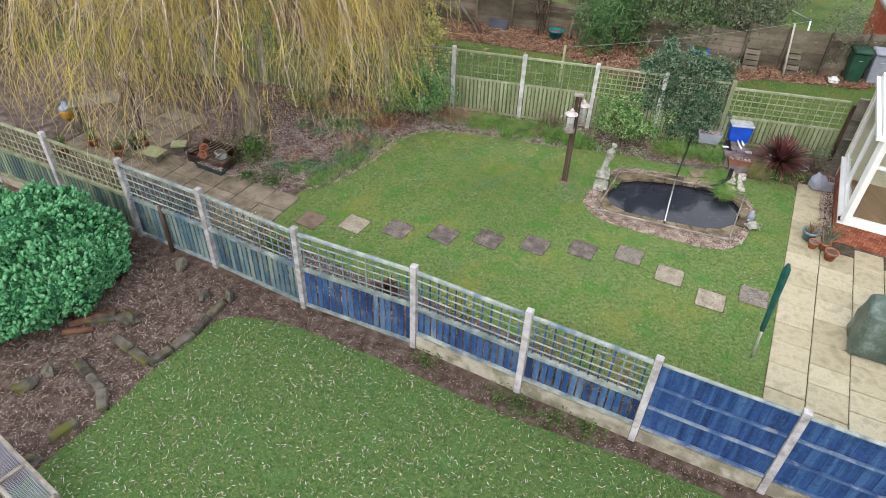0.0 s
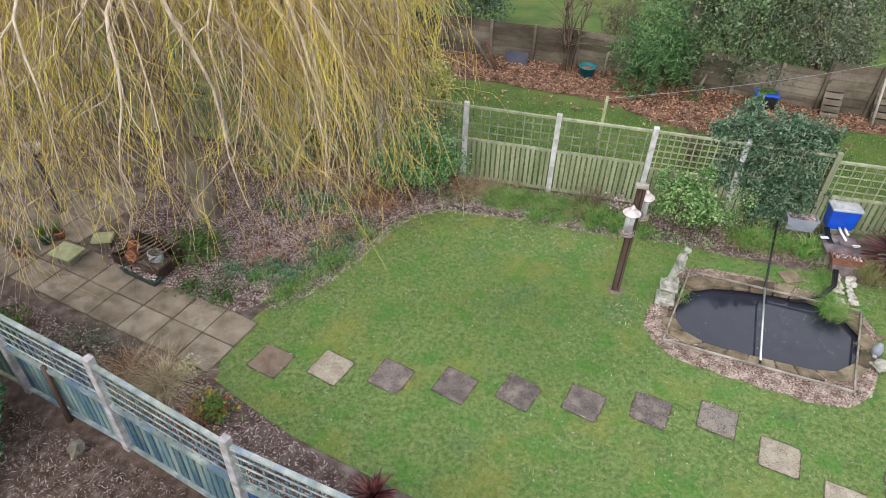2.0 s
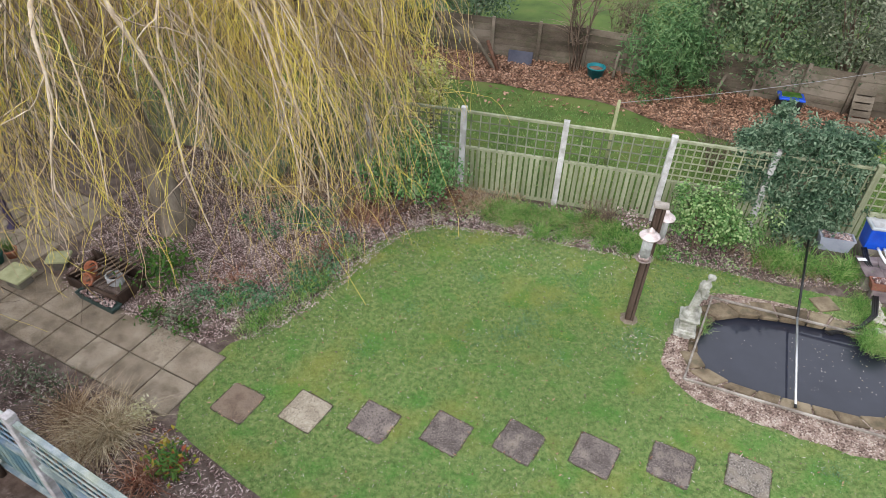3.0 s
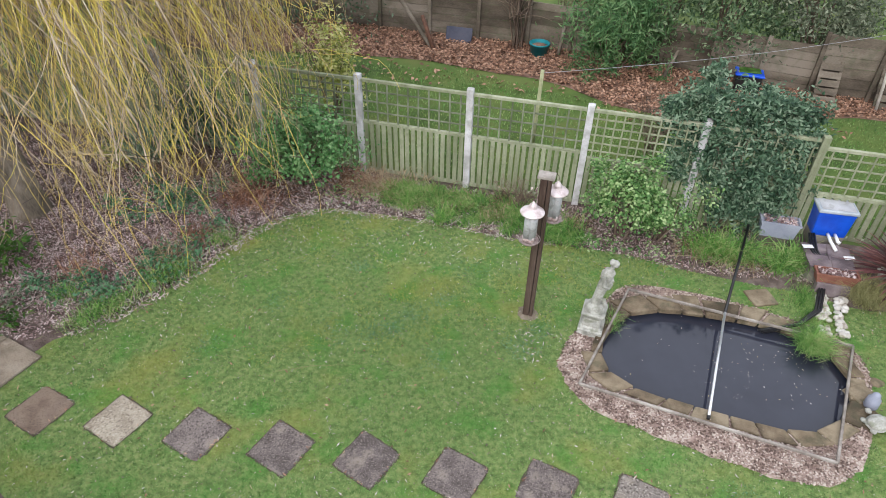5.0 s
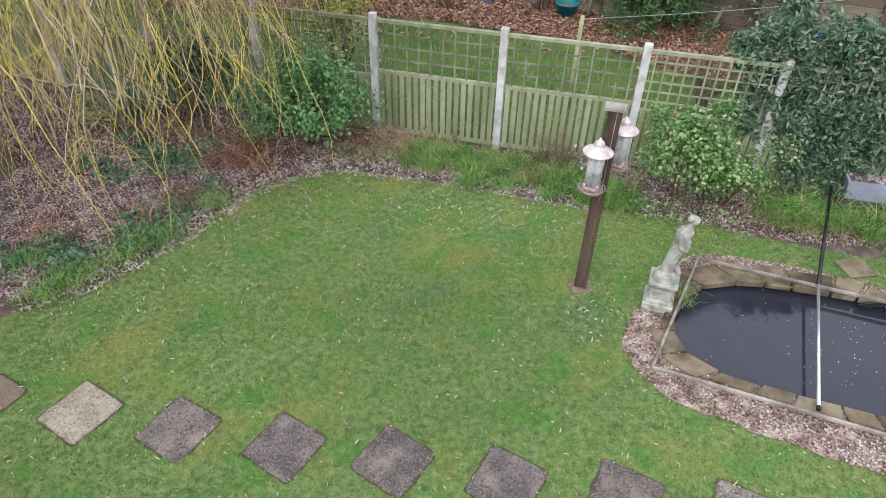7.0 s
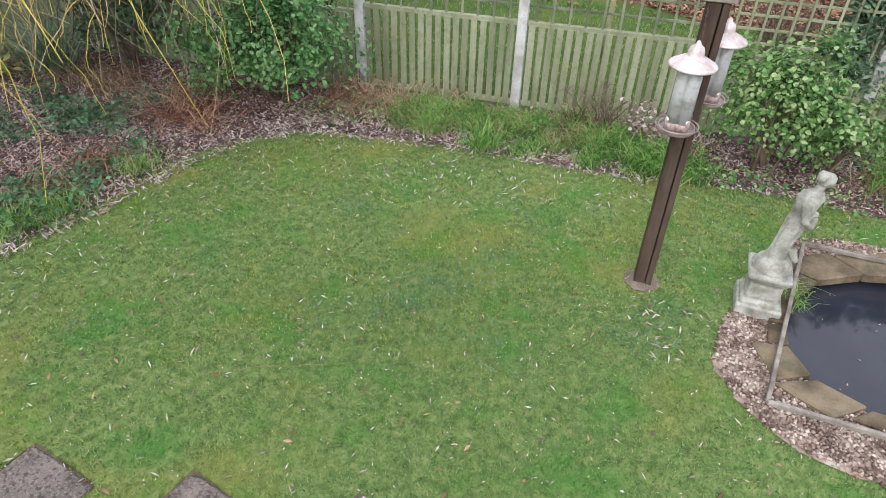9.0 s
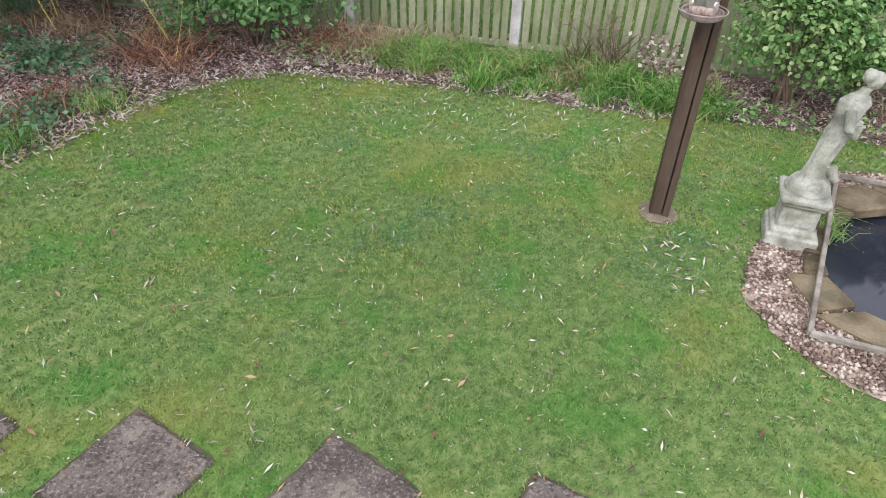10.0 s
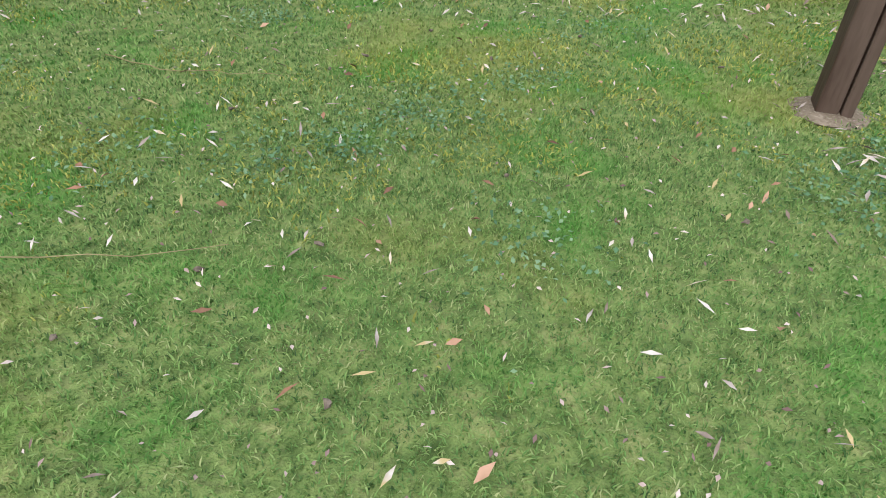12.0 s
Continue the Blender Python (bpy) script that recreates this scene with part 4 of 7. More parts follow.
def stepping_stone(x, y, a, k):
    """A worn square slab, its edges crumbled, in a rim of bare soil."""
    bm = bmesh.new()
    edge = ragged_square(0.243, 9, 0.018)
    rings = [[bm.verts.new((u * s, v * s, z + random.uniform(-0.0015, 0.0015))) for u, v in edge] for s, z in ((1.0, -0.03), (1.0, 0.016), (0.965, 0.025), (0.62, 0.0275), (0.3, 0.0285))]
    for lower, upper in zip(rings, rings[1:]):
        for i in range(len(edge)):
            j = (i + 1) % len(edge)
            bm.faces.new((lower[i], lower[j], upper[j], upper[i]))
    bm.faces.new(rings[-1])
    stone = solid("stepping_stone", bm, STEP_MATERIALS[k], WORDS[k], "stepping stone", pose(x, y, 0.003, random.uniform(-1, 1), random.uniform(-1, 1), a), "stepping stones")
    part("soil_rim", sheet("soil_rim", ragged_square(0.257, 9, 0.03), 0.0145, JOINT), JOINT, stone, "dark crumbly soil rim")


WORDS = ["brown worn square stepping slab sunk in the lawn", "pale gritty square stepping slab sunk in the lawn", "dark grey square stepping slab sunk in the lawn", "mottled grey square stepping slab sunk in the lawn"]
for step in STEPS:
    stepping_stone(*step)

# ---- plants ----
def clumped(n, centre, radii, clumps, tight=0.22, low=-0.35, hollow=0.45, loose=0.45):
    """Places for leaves: gathered in clumps over the outer part of a lumpy, uneven dome."""
    c = unit(rng.normal(size=(clumps * 3, 3)))
    c = c[c[:, 2] > low][:clumps]
    turn = rng.normal(size=(3, 3)) * 1.8
    lumps = np.sin(c @ turn + rng.random(3) * math.tau).sum(1, keepdims=True) / 3
    c *= (hollow + (1 - hollow) * rng.random((len(c), 1)) ** 0.5) * (0.85 + 0.3 * rng.random((len(c), 1))) * (1 + loose * lumps)
    c *= 1 + 0.8 * loose * (rng.random((len(c), 1)) > 0.86)
    own = rng.integers(0, len(c), n)
    p = c[own] + rng.normal(size=(n, 3)) * tight * (0.6 + 0.8 * rng.random((len(c), 1)))[own]
    p = np.asarray(centre) + p * np.asarray(radii)
    p[:, 2] = np.maximum(p[:, 2], 0.03 + 0.05 * rng.random(n))
    return p


def stems(parent, base, centre, radii, n, thick, material, name="stem"):
    """Woody stems from the base out through the crown."""
    for _ in range(n):
        bm = bmesh.new()
        a = random.uniform(0, math.tau)
        end = Vector(centre) + Vector((math.cos(a) * radii[0], math.sin(a) * radii[1], radii[2] * random.uniform(0.1, 0.8))) * random.uniform(0.5, 0.95)
        start_at = Vector(base) + Vector((random.uniform(-0.1, 0.1), random.uniform(-0.1, 0.1), 0))
        mid = start_at.lerp(end, 0.5) + Vector((random.uniform(-0.08, 0.08), random.uniform(-0.08, 0.08), 0.12))
        tube(bm, [start_at, mid, end], [thick, thick * 0.7, thick * 0.3], 5)
        part(name, bm, material, parent)


def bush(name, label, category, centre, radii, leaves, size, material, clumps=60, tight=0.22, hollow=0.45, width=0.55, up=0.5, woody=8, low=-0.35, name_leaf="foliage"):
    """A bush: woody stems and a crown of many small leaves in clumps."""
    b = thing(name, label, category)
    base = (centre[0], centre[1], 0.0)
    if woody:
        stems(b, base, centre, radii, woody, 0.012 + 0.01 * radii[2], BARE_TWIG, "stem")
    p = clumped(leaves, centre, radii, clumps, tight, low, hollow)
    part(name_leaf, leaf_mesh(name_leaf, p, size, size * width, material, up, centre, 0.2, centre[1] < 16.0), material, b)
    return b


# the weeping willow
CROWN = Vector((-5.1, 14.3, 0))


def crown_reach(a):
    """How far the crown reaches from its middle, by direction."""
    c, s_ = math.cos(a), math.sin(a)
    rx = 4.75 if c > 0 else 6.5
    ry = 3.4 if s_ > 0 else 3.75
    return 1.0 / math.hypot(c / rx, s_ / ry)


willow = thing("weeping_willow", "bare yellow-twigged weeping willow hanging over the bed", "tree")
bm = bmesh.new()
tube(bm, [(-4.66, 14.03, -0.2), (-4.68, 14.05, 0.15), (-4.82, 14.13, 1.2), (-5.12, 14.3, 2.4), (-5.25, 14.45, 3.4)], [0.36, 0.27, 0.22, 0.2, 0.15], 14)
part("trunk", bm, TRUNK, willow, "grey-brown leaning trunk", None, True)
for k in range(9):
    a = k * math.tau / 9 + random.uniform(-0.2, 0.2)
    r = crown_reach(a) * random.uniform(0.42, 0.6)
    start_at = Vector((-5.25, 14.4, random.uniform(1.9, 3.2)))
    end = CROWN + Vector((math.cos(a) * r, math.sin(a) * r, random.uniform(5.2, 6.4)))
    mid = start_at.lerp(end, 0.5) + Vector((0, 0, 0.5))
    bm = bmesh.new()
    tube(bm, [start_at, start_at.lerp(mid, 0.5) + Vector((0, 0, 0.1)), mid, mid.lerp(end, 0.5) + Vector((0, 0, 0.2)), end], [0.13, 0.11, 0.09, 0.07, 0.05], 8)
    part("limb", bm, BRANCH, willow, "", None, True)



def shoots(start, heading, length, droop, steps, wander):
    """Paths that set out along a heading and bend down under their own weight."""
    n = len(start)
    d = unit(heading)
    p = start.copy()
    out = [p.copy()]
    step = (length / (steps - 1))[:, None]
    for i in range(steps - 1):
        d = unit(d + np.array([0, 0, -1.0]) * droop[:, None] * step + rng.normal(size=(n, 3)) * wander)
        p = p + d * step
        p[:, 2] = np.maximum(p[:, 2], 0.1)
        out.append(p.copy())
    return np.stack(out, 1)


twig_paths, twig_radii, side_paths, side_radii = [], [], [], []
BRANCHES = 176
for k in range(BRANCHES):
    a = radians(172 + 215 * k / 100 if k < 100 else 27 + 145 * (k - 100) / 52 if k < 152 else -28 + 58 * (k - 152) / 24) + random.uniform(-0.06, 0.06)
    if radians(284) < a % math.tau < radians(303) and k % 4:
        a += radians(28 if k % 2 else -26)
    reach = crown_reach(a) * (random.uniform(0.78, 0.96) if k >= 152 else random.uniform(0.66, 0.98) if k % 3 else random.uniform(0.35, 0.7))
    top = random.uniform(4.7, 6.6)
    edge = random.uniform(0.9, 2.8) if k < 42 else random.uniform(1.7, 4.2)
    wig = random.uniform(-1, 1)
    path = []
    for i in range(12):
        u = i / 11
        r = reach * (0.3 + 0.7 * (1 - (1 - u) ** 1.5))
        z = top + 0.5 * math.sin(u * 2.2) - (top - edge) * u ** 1.7
        b = a + wig * 0.16 * math.sin(u * 3.3) + 0.03 * math.sin(9 * u + k)
        path.append((CROWN.x + math.cos(b) * r, CROWN.y + math.sin(b) * r, z + 0.07 * math.sin(8 * u + 2 * k)))
    path = np.array(path)
    # side shoots along the branch, then hanging twigs along the side shoots
    n = 9
    at = rng.uniform(0.2, 1.0, n) * 10.999
    i0 = at.astype(int)
    s0 = path[i0] + (path[i0 + 1] - path[i0]) * (at - i0)[:, None]
    lead = unit(path[i0 + 1] - path[i0]) + rng.normal(size=(n, 3)) * np.array([0.75, 0.75, 0.3])
    side = shoots(s0, lead, rng.uniform(0.7, 2.0, n), rng.uniform(0.35, 0.9, n), 12, 0.13)
    bm_paths = np.concatenate([path[None], side])
    thick = random.uniform(0.016, 0.034)
    bm_radii = np.concatenate([np.linspace(thick, 0.006, 12)[None], np.linspace(1, 0.35, 12)[None] * rng.uniform(0.006, 0.011, n)[:, None]])
    part("branch", strand_mesh("branch", bm_paths[:1], bm_radii[:1], BRANCH, 5), BRANCH, willow)
    side_paths.append(bm_paths[1:])
    side_radii.append(bm_radii[1:])
    n = 58
    own = rng.integers(0, len(bm_paths), n)
    own[: n // 5] = 0
    at = rng.uniform(0.15, 1.0, n) ** 0.8 * 10.999
    i0 = at.astype(int)
    s0 = bm_paths[own, i0] + (bm_paths[own, i0 + 1] - bm_paths[own, i0]) * (at - i0)[:, None]
    lead = unit(bm_paths[own, i0 + 1] - bm_paths[own, i0]) + rng.normal(size=(n, 3)) * np.array([0.7, 0.7, 0.3])
    reach_down = np.minimum(rng.uniform(0.5, 2.2, n), np.maximum(s0[:, 2] - rng.uniform(0.5, 2.3, n), 0.5) * 1.2)
    twig_paths.append(shoots(s0, lead, reach_down, rng.uniform(0.7, 2.3, n), 9, 0.25))
    twig_radii.append(np.linspace(1, 0.5, 9)[None] * rng.uniform(0.003, 0.0058, n)[:, None])
# a few thick contorted boughs, pale where the bark has worn
for k in range(20):
    a = radians(182 + 176 * k / 19) + random.uniform(-0.08, 0.08)
    reach = crown_reach(a) * random.uniform(0.6, 1.0)
    top, edge = random.uniform(5.0, 6.4), random.uniform(1.3, 3.6)
    path = []
    for i in range(16):
        u = i / 15
        r = reach * (0.35 + 0.65 * (1 - (1 - u) ** 1.8))
        b = a + 0.05 * math.sin(7 * u + 3 * k) + 0.022 * math.sin(19 * u + k)
        path.append((CROWN.x + math.cos(b) * r, CROWN.y + math.sin(b) * r, top + 0.4 * math.sin(u * 2.2) - (top - edge) * u ** 1.9 + 0.09 * math.sin(13 * u + k)))
    path = np.array(path)
    i0 = rng.integers(4, 14, 6)
    lead = unit(path[i0 + 1] - path[i0]) + rng.normal(size=(6, 3)) * np.array([0.8, 0.8, 0.35])
    side = shoots(path[i0], lead, rng.uniform(0.6, 1.7, 6), rng.uniform(0.3, 0.9, 6), 16, 0.17)
    thick = random.uniform(0.03, 0.055)
    radii = np.concatenate([np.linspace(thick, 0.008, 16)[None], np.linspace(1, 0.35, 16)[None] * rng.uniform(0.008, 0.014, 6)[:, None]])
    part("bough", strand_mesh("bough", path[None], radii[:1], BRANCH, 6), BRANCH, willow, "pale bare bough")
    side_paths.append(side[:, :12])
    side_radii.append(radii[1:, :12])
side_paths, side_radii = np.concatenate(side_paths), np.concatenate(side_radii)
twig_paths, twig_radii = np.concatenate(twig_paths), np.concatenate(twig_radii)
tagged(part("side_twig_mass", strand_mesh("side_twig_mass", side_paths, side_radii, BRANCH, 3), BRANCH, willow, "pale forked side twigs"), kind="stuff")
# the twigs at the crown's lawn side hang singly, the rest in one mass
order = np.argsort(np.hypot(twig_paths[:, -1, 0] + 2.2, twig_paths[:, -1, 1] - 11.8))
for k in order[:290]:
    for _ in range(3):
        twig_paths[k, 1:-1] = (twig_paths[k, :-2] + 2 * twig_paths[k, 1:-1] + twig_paths[k, 2:]) / 4
    part("twig", strand_mesh("twig", twig_paths[k:k + 1], twig_radii[k:k + 1] * 0.6, TWIG, 3), TWIG, willow)
rest = order[290:]
tagged(part("twig_mass", strand_mesh("twig_mass", twig_paths[rest], twig_radii[rest], TWIG, 3), TWIG, willow, "hanging yellow-brown twigs"), kind="stuff")

# the conifer in the near bed
conifer = thing("conifer_bush", "dense bright green spreading conifer bush on the mulch", "bush")
lobes = [(-7.3, 8.35, 0.85, 1.15), (-6.55, 8.75, 0.7, 0.85), (-6.25, 7.95, 0.6, 0.68), (-6.9, 7.45, 0.55, 0.75), (-7.9, 7.6, 0.8, 1.0), (-6.1, 8.5, 0.45, 0.55), (-8.2, 8.7, 0.8, 1.0)]
# solid lumps inside the sprays, coloured dark to stand for the shaded interior
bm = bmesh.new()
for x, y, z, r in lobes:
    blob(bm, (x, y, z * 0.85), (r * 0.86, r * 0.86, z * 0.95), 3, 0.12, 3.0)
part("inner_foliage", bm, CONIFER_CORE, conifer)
def lump_mesh(name, c, away, size, material):
    """Many small rounded sprays: each a squashed knob that points outwards."""
    knob = bmesh.new()
    bmesh.ops.create_icosphere(knob, subdivisions=1, radius=1.0)
    v0 = np.array([v.co[:] for v in knob.verts])
    f0 = np.array([[v.index for v in f.verts] for f in knob.faces])
    knob.free()
    n = len(c)
    out = unit(c - away + rng.normal(size=c.shape) * 0.25 + np.array([0, 0, 0.35]))
    side = unit(np.cross(out, rng.normal(size=c.shape)))
    third = np.cross(out, side)
    r = size * (0.55 + 0.8 * rng.random((n, 1, 1)))
    w = v0[None] * (1 + 0.35 * rng.normal(size=(n, len(v0), 1)))
    v = c[:, None] + r * (w[:, :, 2:3] * out[:, None] * 1.6 + w[:, :, :1] * side[:, None] + 0.8 * w[:, :, 1:2] * third[:, None])
    f = (np.arange(n)[:, None, None] * len(v0) + f0[None]).reshape(-1, 3)
    return mesh_np(name, v.reshape(-1, 3), f, material)


pts, mids = [], []
for x, y, z, r in lobes:
    d = unit(rng.normal(size=(int(3300 * r), 3)))
    d = d[d[:, 2] > -0.5]
    swell = 1 + 0.09 * np.sin(d @ rng.normal(size=(3, 3)) * 5 + rng.random(3) * 6).sum(1, keepdims=True)
    pts.append(np.array([x, y, z * 0.85]) + d * swell * np.array([r, r, z * 1.12]) * (0.93 + 0.08 * rng.random((len(d), 1))))
    mids.append(np.broadcast_to([x, y, z * 0.5], d.shape))
pts, mids = np.concatenate(pts), np.concatenate(mids)
pts[:, 2] = np.maximum(pts[:, 2], 0.05)
tagged(part("spray", lump_mesh("spray", pts, mids, 0.03, CONIFER), CONIFER, conifer, "bright green rounded sprays"), kind="stuff")
tips = np.repeat(pts, 6, 0) + rng.normal(size=(len(pts) * 6, 3)) * 0.03
tagged(part("foliage", leaf_mesh("foliage", tips, 0.034, 0.013, CONIFER, 0.3, (-7.0, 8.2, -0.4)), CONIFER, conifer, "bright green spray tips"), kind="stuff")

# shrubs along the far fence
evergreen = thing("evergreen_bush", "large dark glossy evergreen bush grown through the fence", "bush")
stems(evergreen, (5.65, 14.5, 0.0), (5.65, 14.6, 1.2), (0.7, 0.2, 0.8), 14, 0.016, BARE_TWIG)
LOBES = [(4.72, 0.15, 1.68, 0.27), (4.95, 0.26, 1.62, 0.33), (5.1, 0.24, 1.95, 0.27), (5.06, 0.28, 2.24, 0.14), (5.45, 0.22, 1.75, 0.38), (5.78, 0.24, 1.92, 0.27), (5.95, 0.18, 1.7, 0.36), (6.22, 0.14, 1.82, 0.25),
         (6.3, 0.12, 1.5, 0.28), (5.2, 0.08, 1.3, 0.32), (5.65, 0.04, 1.3, 0.36), (6.05, 0.04, 1.2, 0.34), (4.78, 0.08, 1.15, 0.27), (5.35, -0.04, 0.9, 0.28), (5.8, -0.06, 0.85, 0.34), (6.22, -0.02, 0.8, 0.3), (5.62, -0.1, 0.5, 0.28), (6.0, -0.1, 0.45, 0.3), (4.85, 0.0, 0.85, 0.2)]
for x, back, z, r in LOBES:
    y = 14.57 - 0.203 * (x - 5.05) + back
    p = clumped(int(11500 * r * r) + 150, (x, y, z), (r * 1.15, r * 0.7, r), 26, 0.2, -1.0, 0.25, 0.5)
    part("foliage", leaf_mesh("foliage", p, 0.072, 0.03, BAY, 0.5, (x, y + 0.4, z - 0.3), 0.2, True), BAY, evergreen)
bush("leafy_shrub", "fresh green leafy shrub in the border", "bush", (4.06, 14.08, 0.66), (0.43, 0.34, 0.6), 3500, 0.05, SHRUB, 60, 0.15, 0.4, 0.78, 0.8, 8)
bush("leafy_shrub", "low fresh green leafy shrub in the border", "bush", (4.6, 14.0, 0.45), (0.4, 0.28, 0.42), 1600, 0.046, SHRUB, 34, 0.18, 0.5, 0.78, 0.6, 10)
bush("bramble_bush", "green bramble bush under hanging willow twigs", "bush", (-0.8, 15.05, 0.6), (0.68, 0.42, 0.68), 4600, 0.057, BRAMBLE, 80, 0.16, 0.45, 0.75, 0.4, 12)
bush("golden_shrub", "golden variegated shrub behind the fence", "bush", (-0.62, 16.9, 1.1), (0.42, 0.4, 0.85), 1900, 0.09, YELLOW_LEAF, 60, 0.15, 0.45, 0.5, 0.5, 8)
bush("dark_shrub", "dark evergreen shrub against the fence", "bush", (-2.6, 15.8, 0.6), (0.7, 0.4, 0.75), 1500, 0.07, EVERGREEN, 50, 0.18, 0.5, 0.6, 0.3, 8)
bush("dark_shrub", "dark evergreen shrub in willow shade", "bush", (-8.2, 16.3, 0.9), (1.4, 0.6, 1.1), 2400, 0.08, EVERGREEN, 60, 0.18, 0.5, 0.6, 0.3, 8)

# trees and bushes behind the back fence
bush("feathery_bush", "feathery bright green evergreen bush among fallen leaves", "bush", (4.85, 20.05, 0.85), (1.0, 0.65, 1.15), 7000, 0.14, FEATHER, 120, 0.14, 0.55, 0.22, 0.2, 10, -0.7)
bush("evergreen_tree", "broad grey-green evergreen tree over the back fence", "tree", (7.2, 20.9, 2.0), (1.8, 1.1, 1.75), 13500, 0.1, FAR_LEAF, 150, 0.13, 0.55, 0.5, 0.5, 14, -0.75)
bush("evergreen_tree", "grey olive evergreen tree leaning over the back fence", "tree", (9.0, 20.0, 1.8), (1.3, 0.95, 1.7), 9500, 0.1, OLIVE, 120, 0.13, 0.5, 0.4, 0.3, 14, -0.8)
bush("evergreen_tree", "grey-green evergreen tree behind the back fence", "tree", (6.0, 21.4, 1.9), (1.2, 0.9, 1.5), 4200, 0.09, FAR_LEAF, 100, 0.15, 0.5, 0.5, 0.4, 10, -0.75)
bush("dark_evergreen", "dark evergreen bush behind the back fence", "bush", (0.2, 22.9, 1.4), (1.3, 0.9, 1.2), 4200, 0.1, EVERGREEN, 90, 0.15, 0.5, 0.5, 0.4, 10, -0.7)
bush("dark_evergreen", "dark evergreen bush under the willow's edge", "bush", (-2.2, 22.0, 1.2), (1.6, 0.9, 1.3), 3800, 0.1, EVERGREEN, 90, 0.15, 0.5, 0.5, 0.4, 10, -0.7)
bush("olive_shrub", "grey olive shrub beside the washing posts", "bush", (11.35, 18.95, 0.95), (0.75, 0.6, 1.0), 3000, 0.08, OLIVE, 80, 0.16, 0.4, 0.3, 0.3, 12, -0.6)
bush("garden_bush", "small bright green garden bush far off", "bush", (12.5, 25.0, 0.7), (0.9, 0.7, 0.8), 1400, 0.12, SHRUB, 50, 0.16, 0.5, 0.6, 0.4, 6)
bush("hedge", "dark green hedge far behind the gardens", "hedge", (2.0, 31.0, 1.1), (7.0, 0.9, 1.4), 7000, 0.16, EVERGREEN, 260, 0.1, 0.6, 0.6, 0.4, 0, -0.7)


def bare_shrub(name, label, base, height, spread_out, n, thick, seed_twigs=14, bark=BARE_TWIG):
    """A leafless shrub: stems that fork into thin twigs."""
    t = thing(name, label, "bush")
    for _ in range(n):
        paths, radii = [], []
        a = random.uniform(0, math.tau)
        r = spread_out * random.uniform(0.3, 1)
        b = np.array(base, float) + np.array([random.uniform(-0.12, 0.12), random.uniform(-0.12, 0.12), 0])
        e = b + np.array([math.cos(a) * r, math.sin(a) * r, height * random.uniform(0.7, 1.0)])
        u = np.linspace(0, 1, 8)[:, None]
        bend = np.array([math.cos(a + 1.5), math.sin(a + 1.5), 0.3]) * random.uniform(-0.2, 0.2) * height
        p = b + (e - b) * u ** np.array([1.3, 1.3, 0.85]) + bend * np.sin(u * math.pi)
        paths.append(p)
        radii.append(np.linspace(thick, thick * 0.25, 8))
        for _ in range(seed_twigs):
            i = random.randint(2, 6)
            q = p[i] + np.array([random.gauss(0, 1), random.gauss(0, 1), random.uniform(0.2, 1.4)]) * height * 0.16
            m = p[i] + (q - p[i]) * u + np.array([0, 0, 0.04 * height]) * np.sin(u * math.pi)
            paths.append(m)
            radii.append(np.linspace(thick * 0.4, thick * 0.12, 8))
        part("stem", strand_mesh("stem", np.array(paths), np.array(radii), bark, 3), bark, t)
    return t


bare_shrub("bare_shrub", "tall leafless multi-stemmed shrub at the back fence", (2.85, 21.05, 0), 2.4, 0.7, 9, 0.028)
bare_shrub("bare_shrub", "reddish-brown leafless shrub behind the back fence", (4.2, 21.7, 0), 1.9, 0.9, 22, 0.012, 22)
bare_shrub("bare_shrub", "leafless twiggy shrub behind the trellis", (5.0, 16.6, 0), 1.0, 0.8, 22, 0.008, 16)
bare_shrub("bare_shrub", "grey-brown leafless shrub against the near fence", (2.65, 6.4, 0), 0.85, 0.8, 30, 0.008, 14, DEAD_BLADE)
bare_shrub("bare_shrub", "grey-brown leafless shrub behind the trellis", (1.7, 6.85, 0), 0.8, 0.75, 24, 0.008, 14, DEAD_BLADE)
bare_shrub("bare_shrub", "low grey-brown leafless shrub behind the trellis", (0.2, 7.55, 0), 0.6, 0.6, 18, 0.007, 12, DEAD_BLADE)
bare_shrub("bare_shrub", "reddish-brown leafless twigs among the border plants", (2.62, 14.62, 0), 0.62, 0.42, 14, 0.009, 5)
bare_shrub("bare_shrub", "small reddish-brown leafless shrub at the border", (2.4, 14.72, 0), 0.5, 0.35, 10, 0.008, 5)
tall = thing("bare_tree", "grey trunk of a tall tree at the back fence", "tree")
bm = bmesh.new()
tube(bm, [(5.75, 20.75, -0.1), (5.72, 20.8, 1.0), (5.85, 20.9, 2.4), (6.1, 21.1, 4.2)], [0.16, 0.13, 0.11, 0.07], 10)
tube(bm, [(5.78, 20.85, 1.6), (6.3, 20.8, 2.3), (6.8, 20.9, 3.4)], [0.07, 0.055, 0.03], 8)
part("trunk", bm, TRUNK, tall, "", None, True)


def tuft(name, label, category, places, height, width, lean, material, per=60, spread_out=0.1, aim=None):
    """A clump of long blades."""
    places = np.asarray(places, float)
    own = rng.integers(0, len(places), per * len(places))
    p = places[own] + rng.normal(size=(len(own), 2)) * spread_out
    base = np.concatenate([p, np.full((len(p), 1), 0.01)], 1)
    return thing(name, label, category, data=blade_mesh(name, base, height, width, lean, material))


def border_front(x):
    """Where the far border meets the lawn."""
    return 14.5 - 0.215 * (x - 0.2)


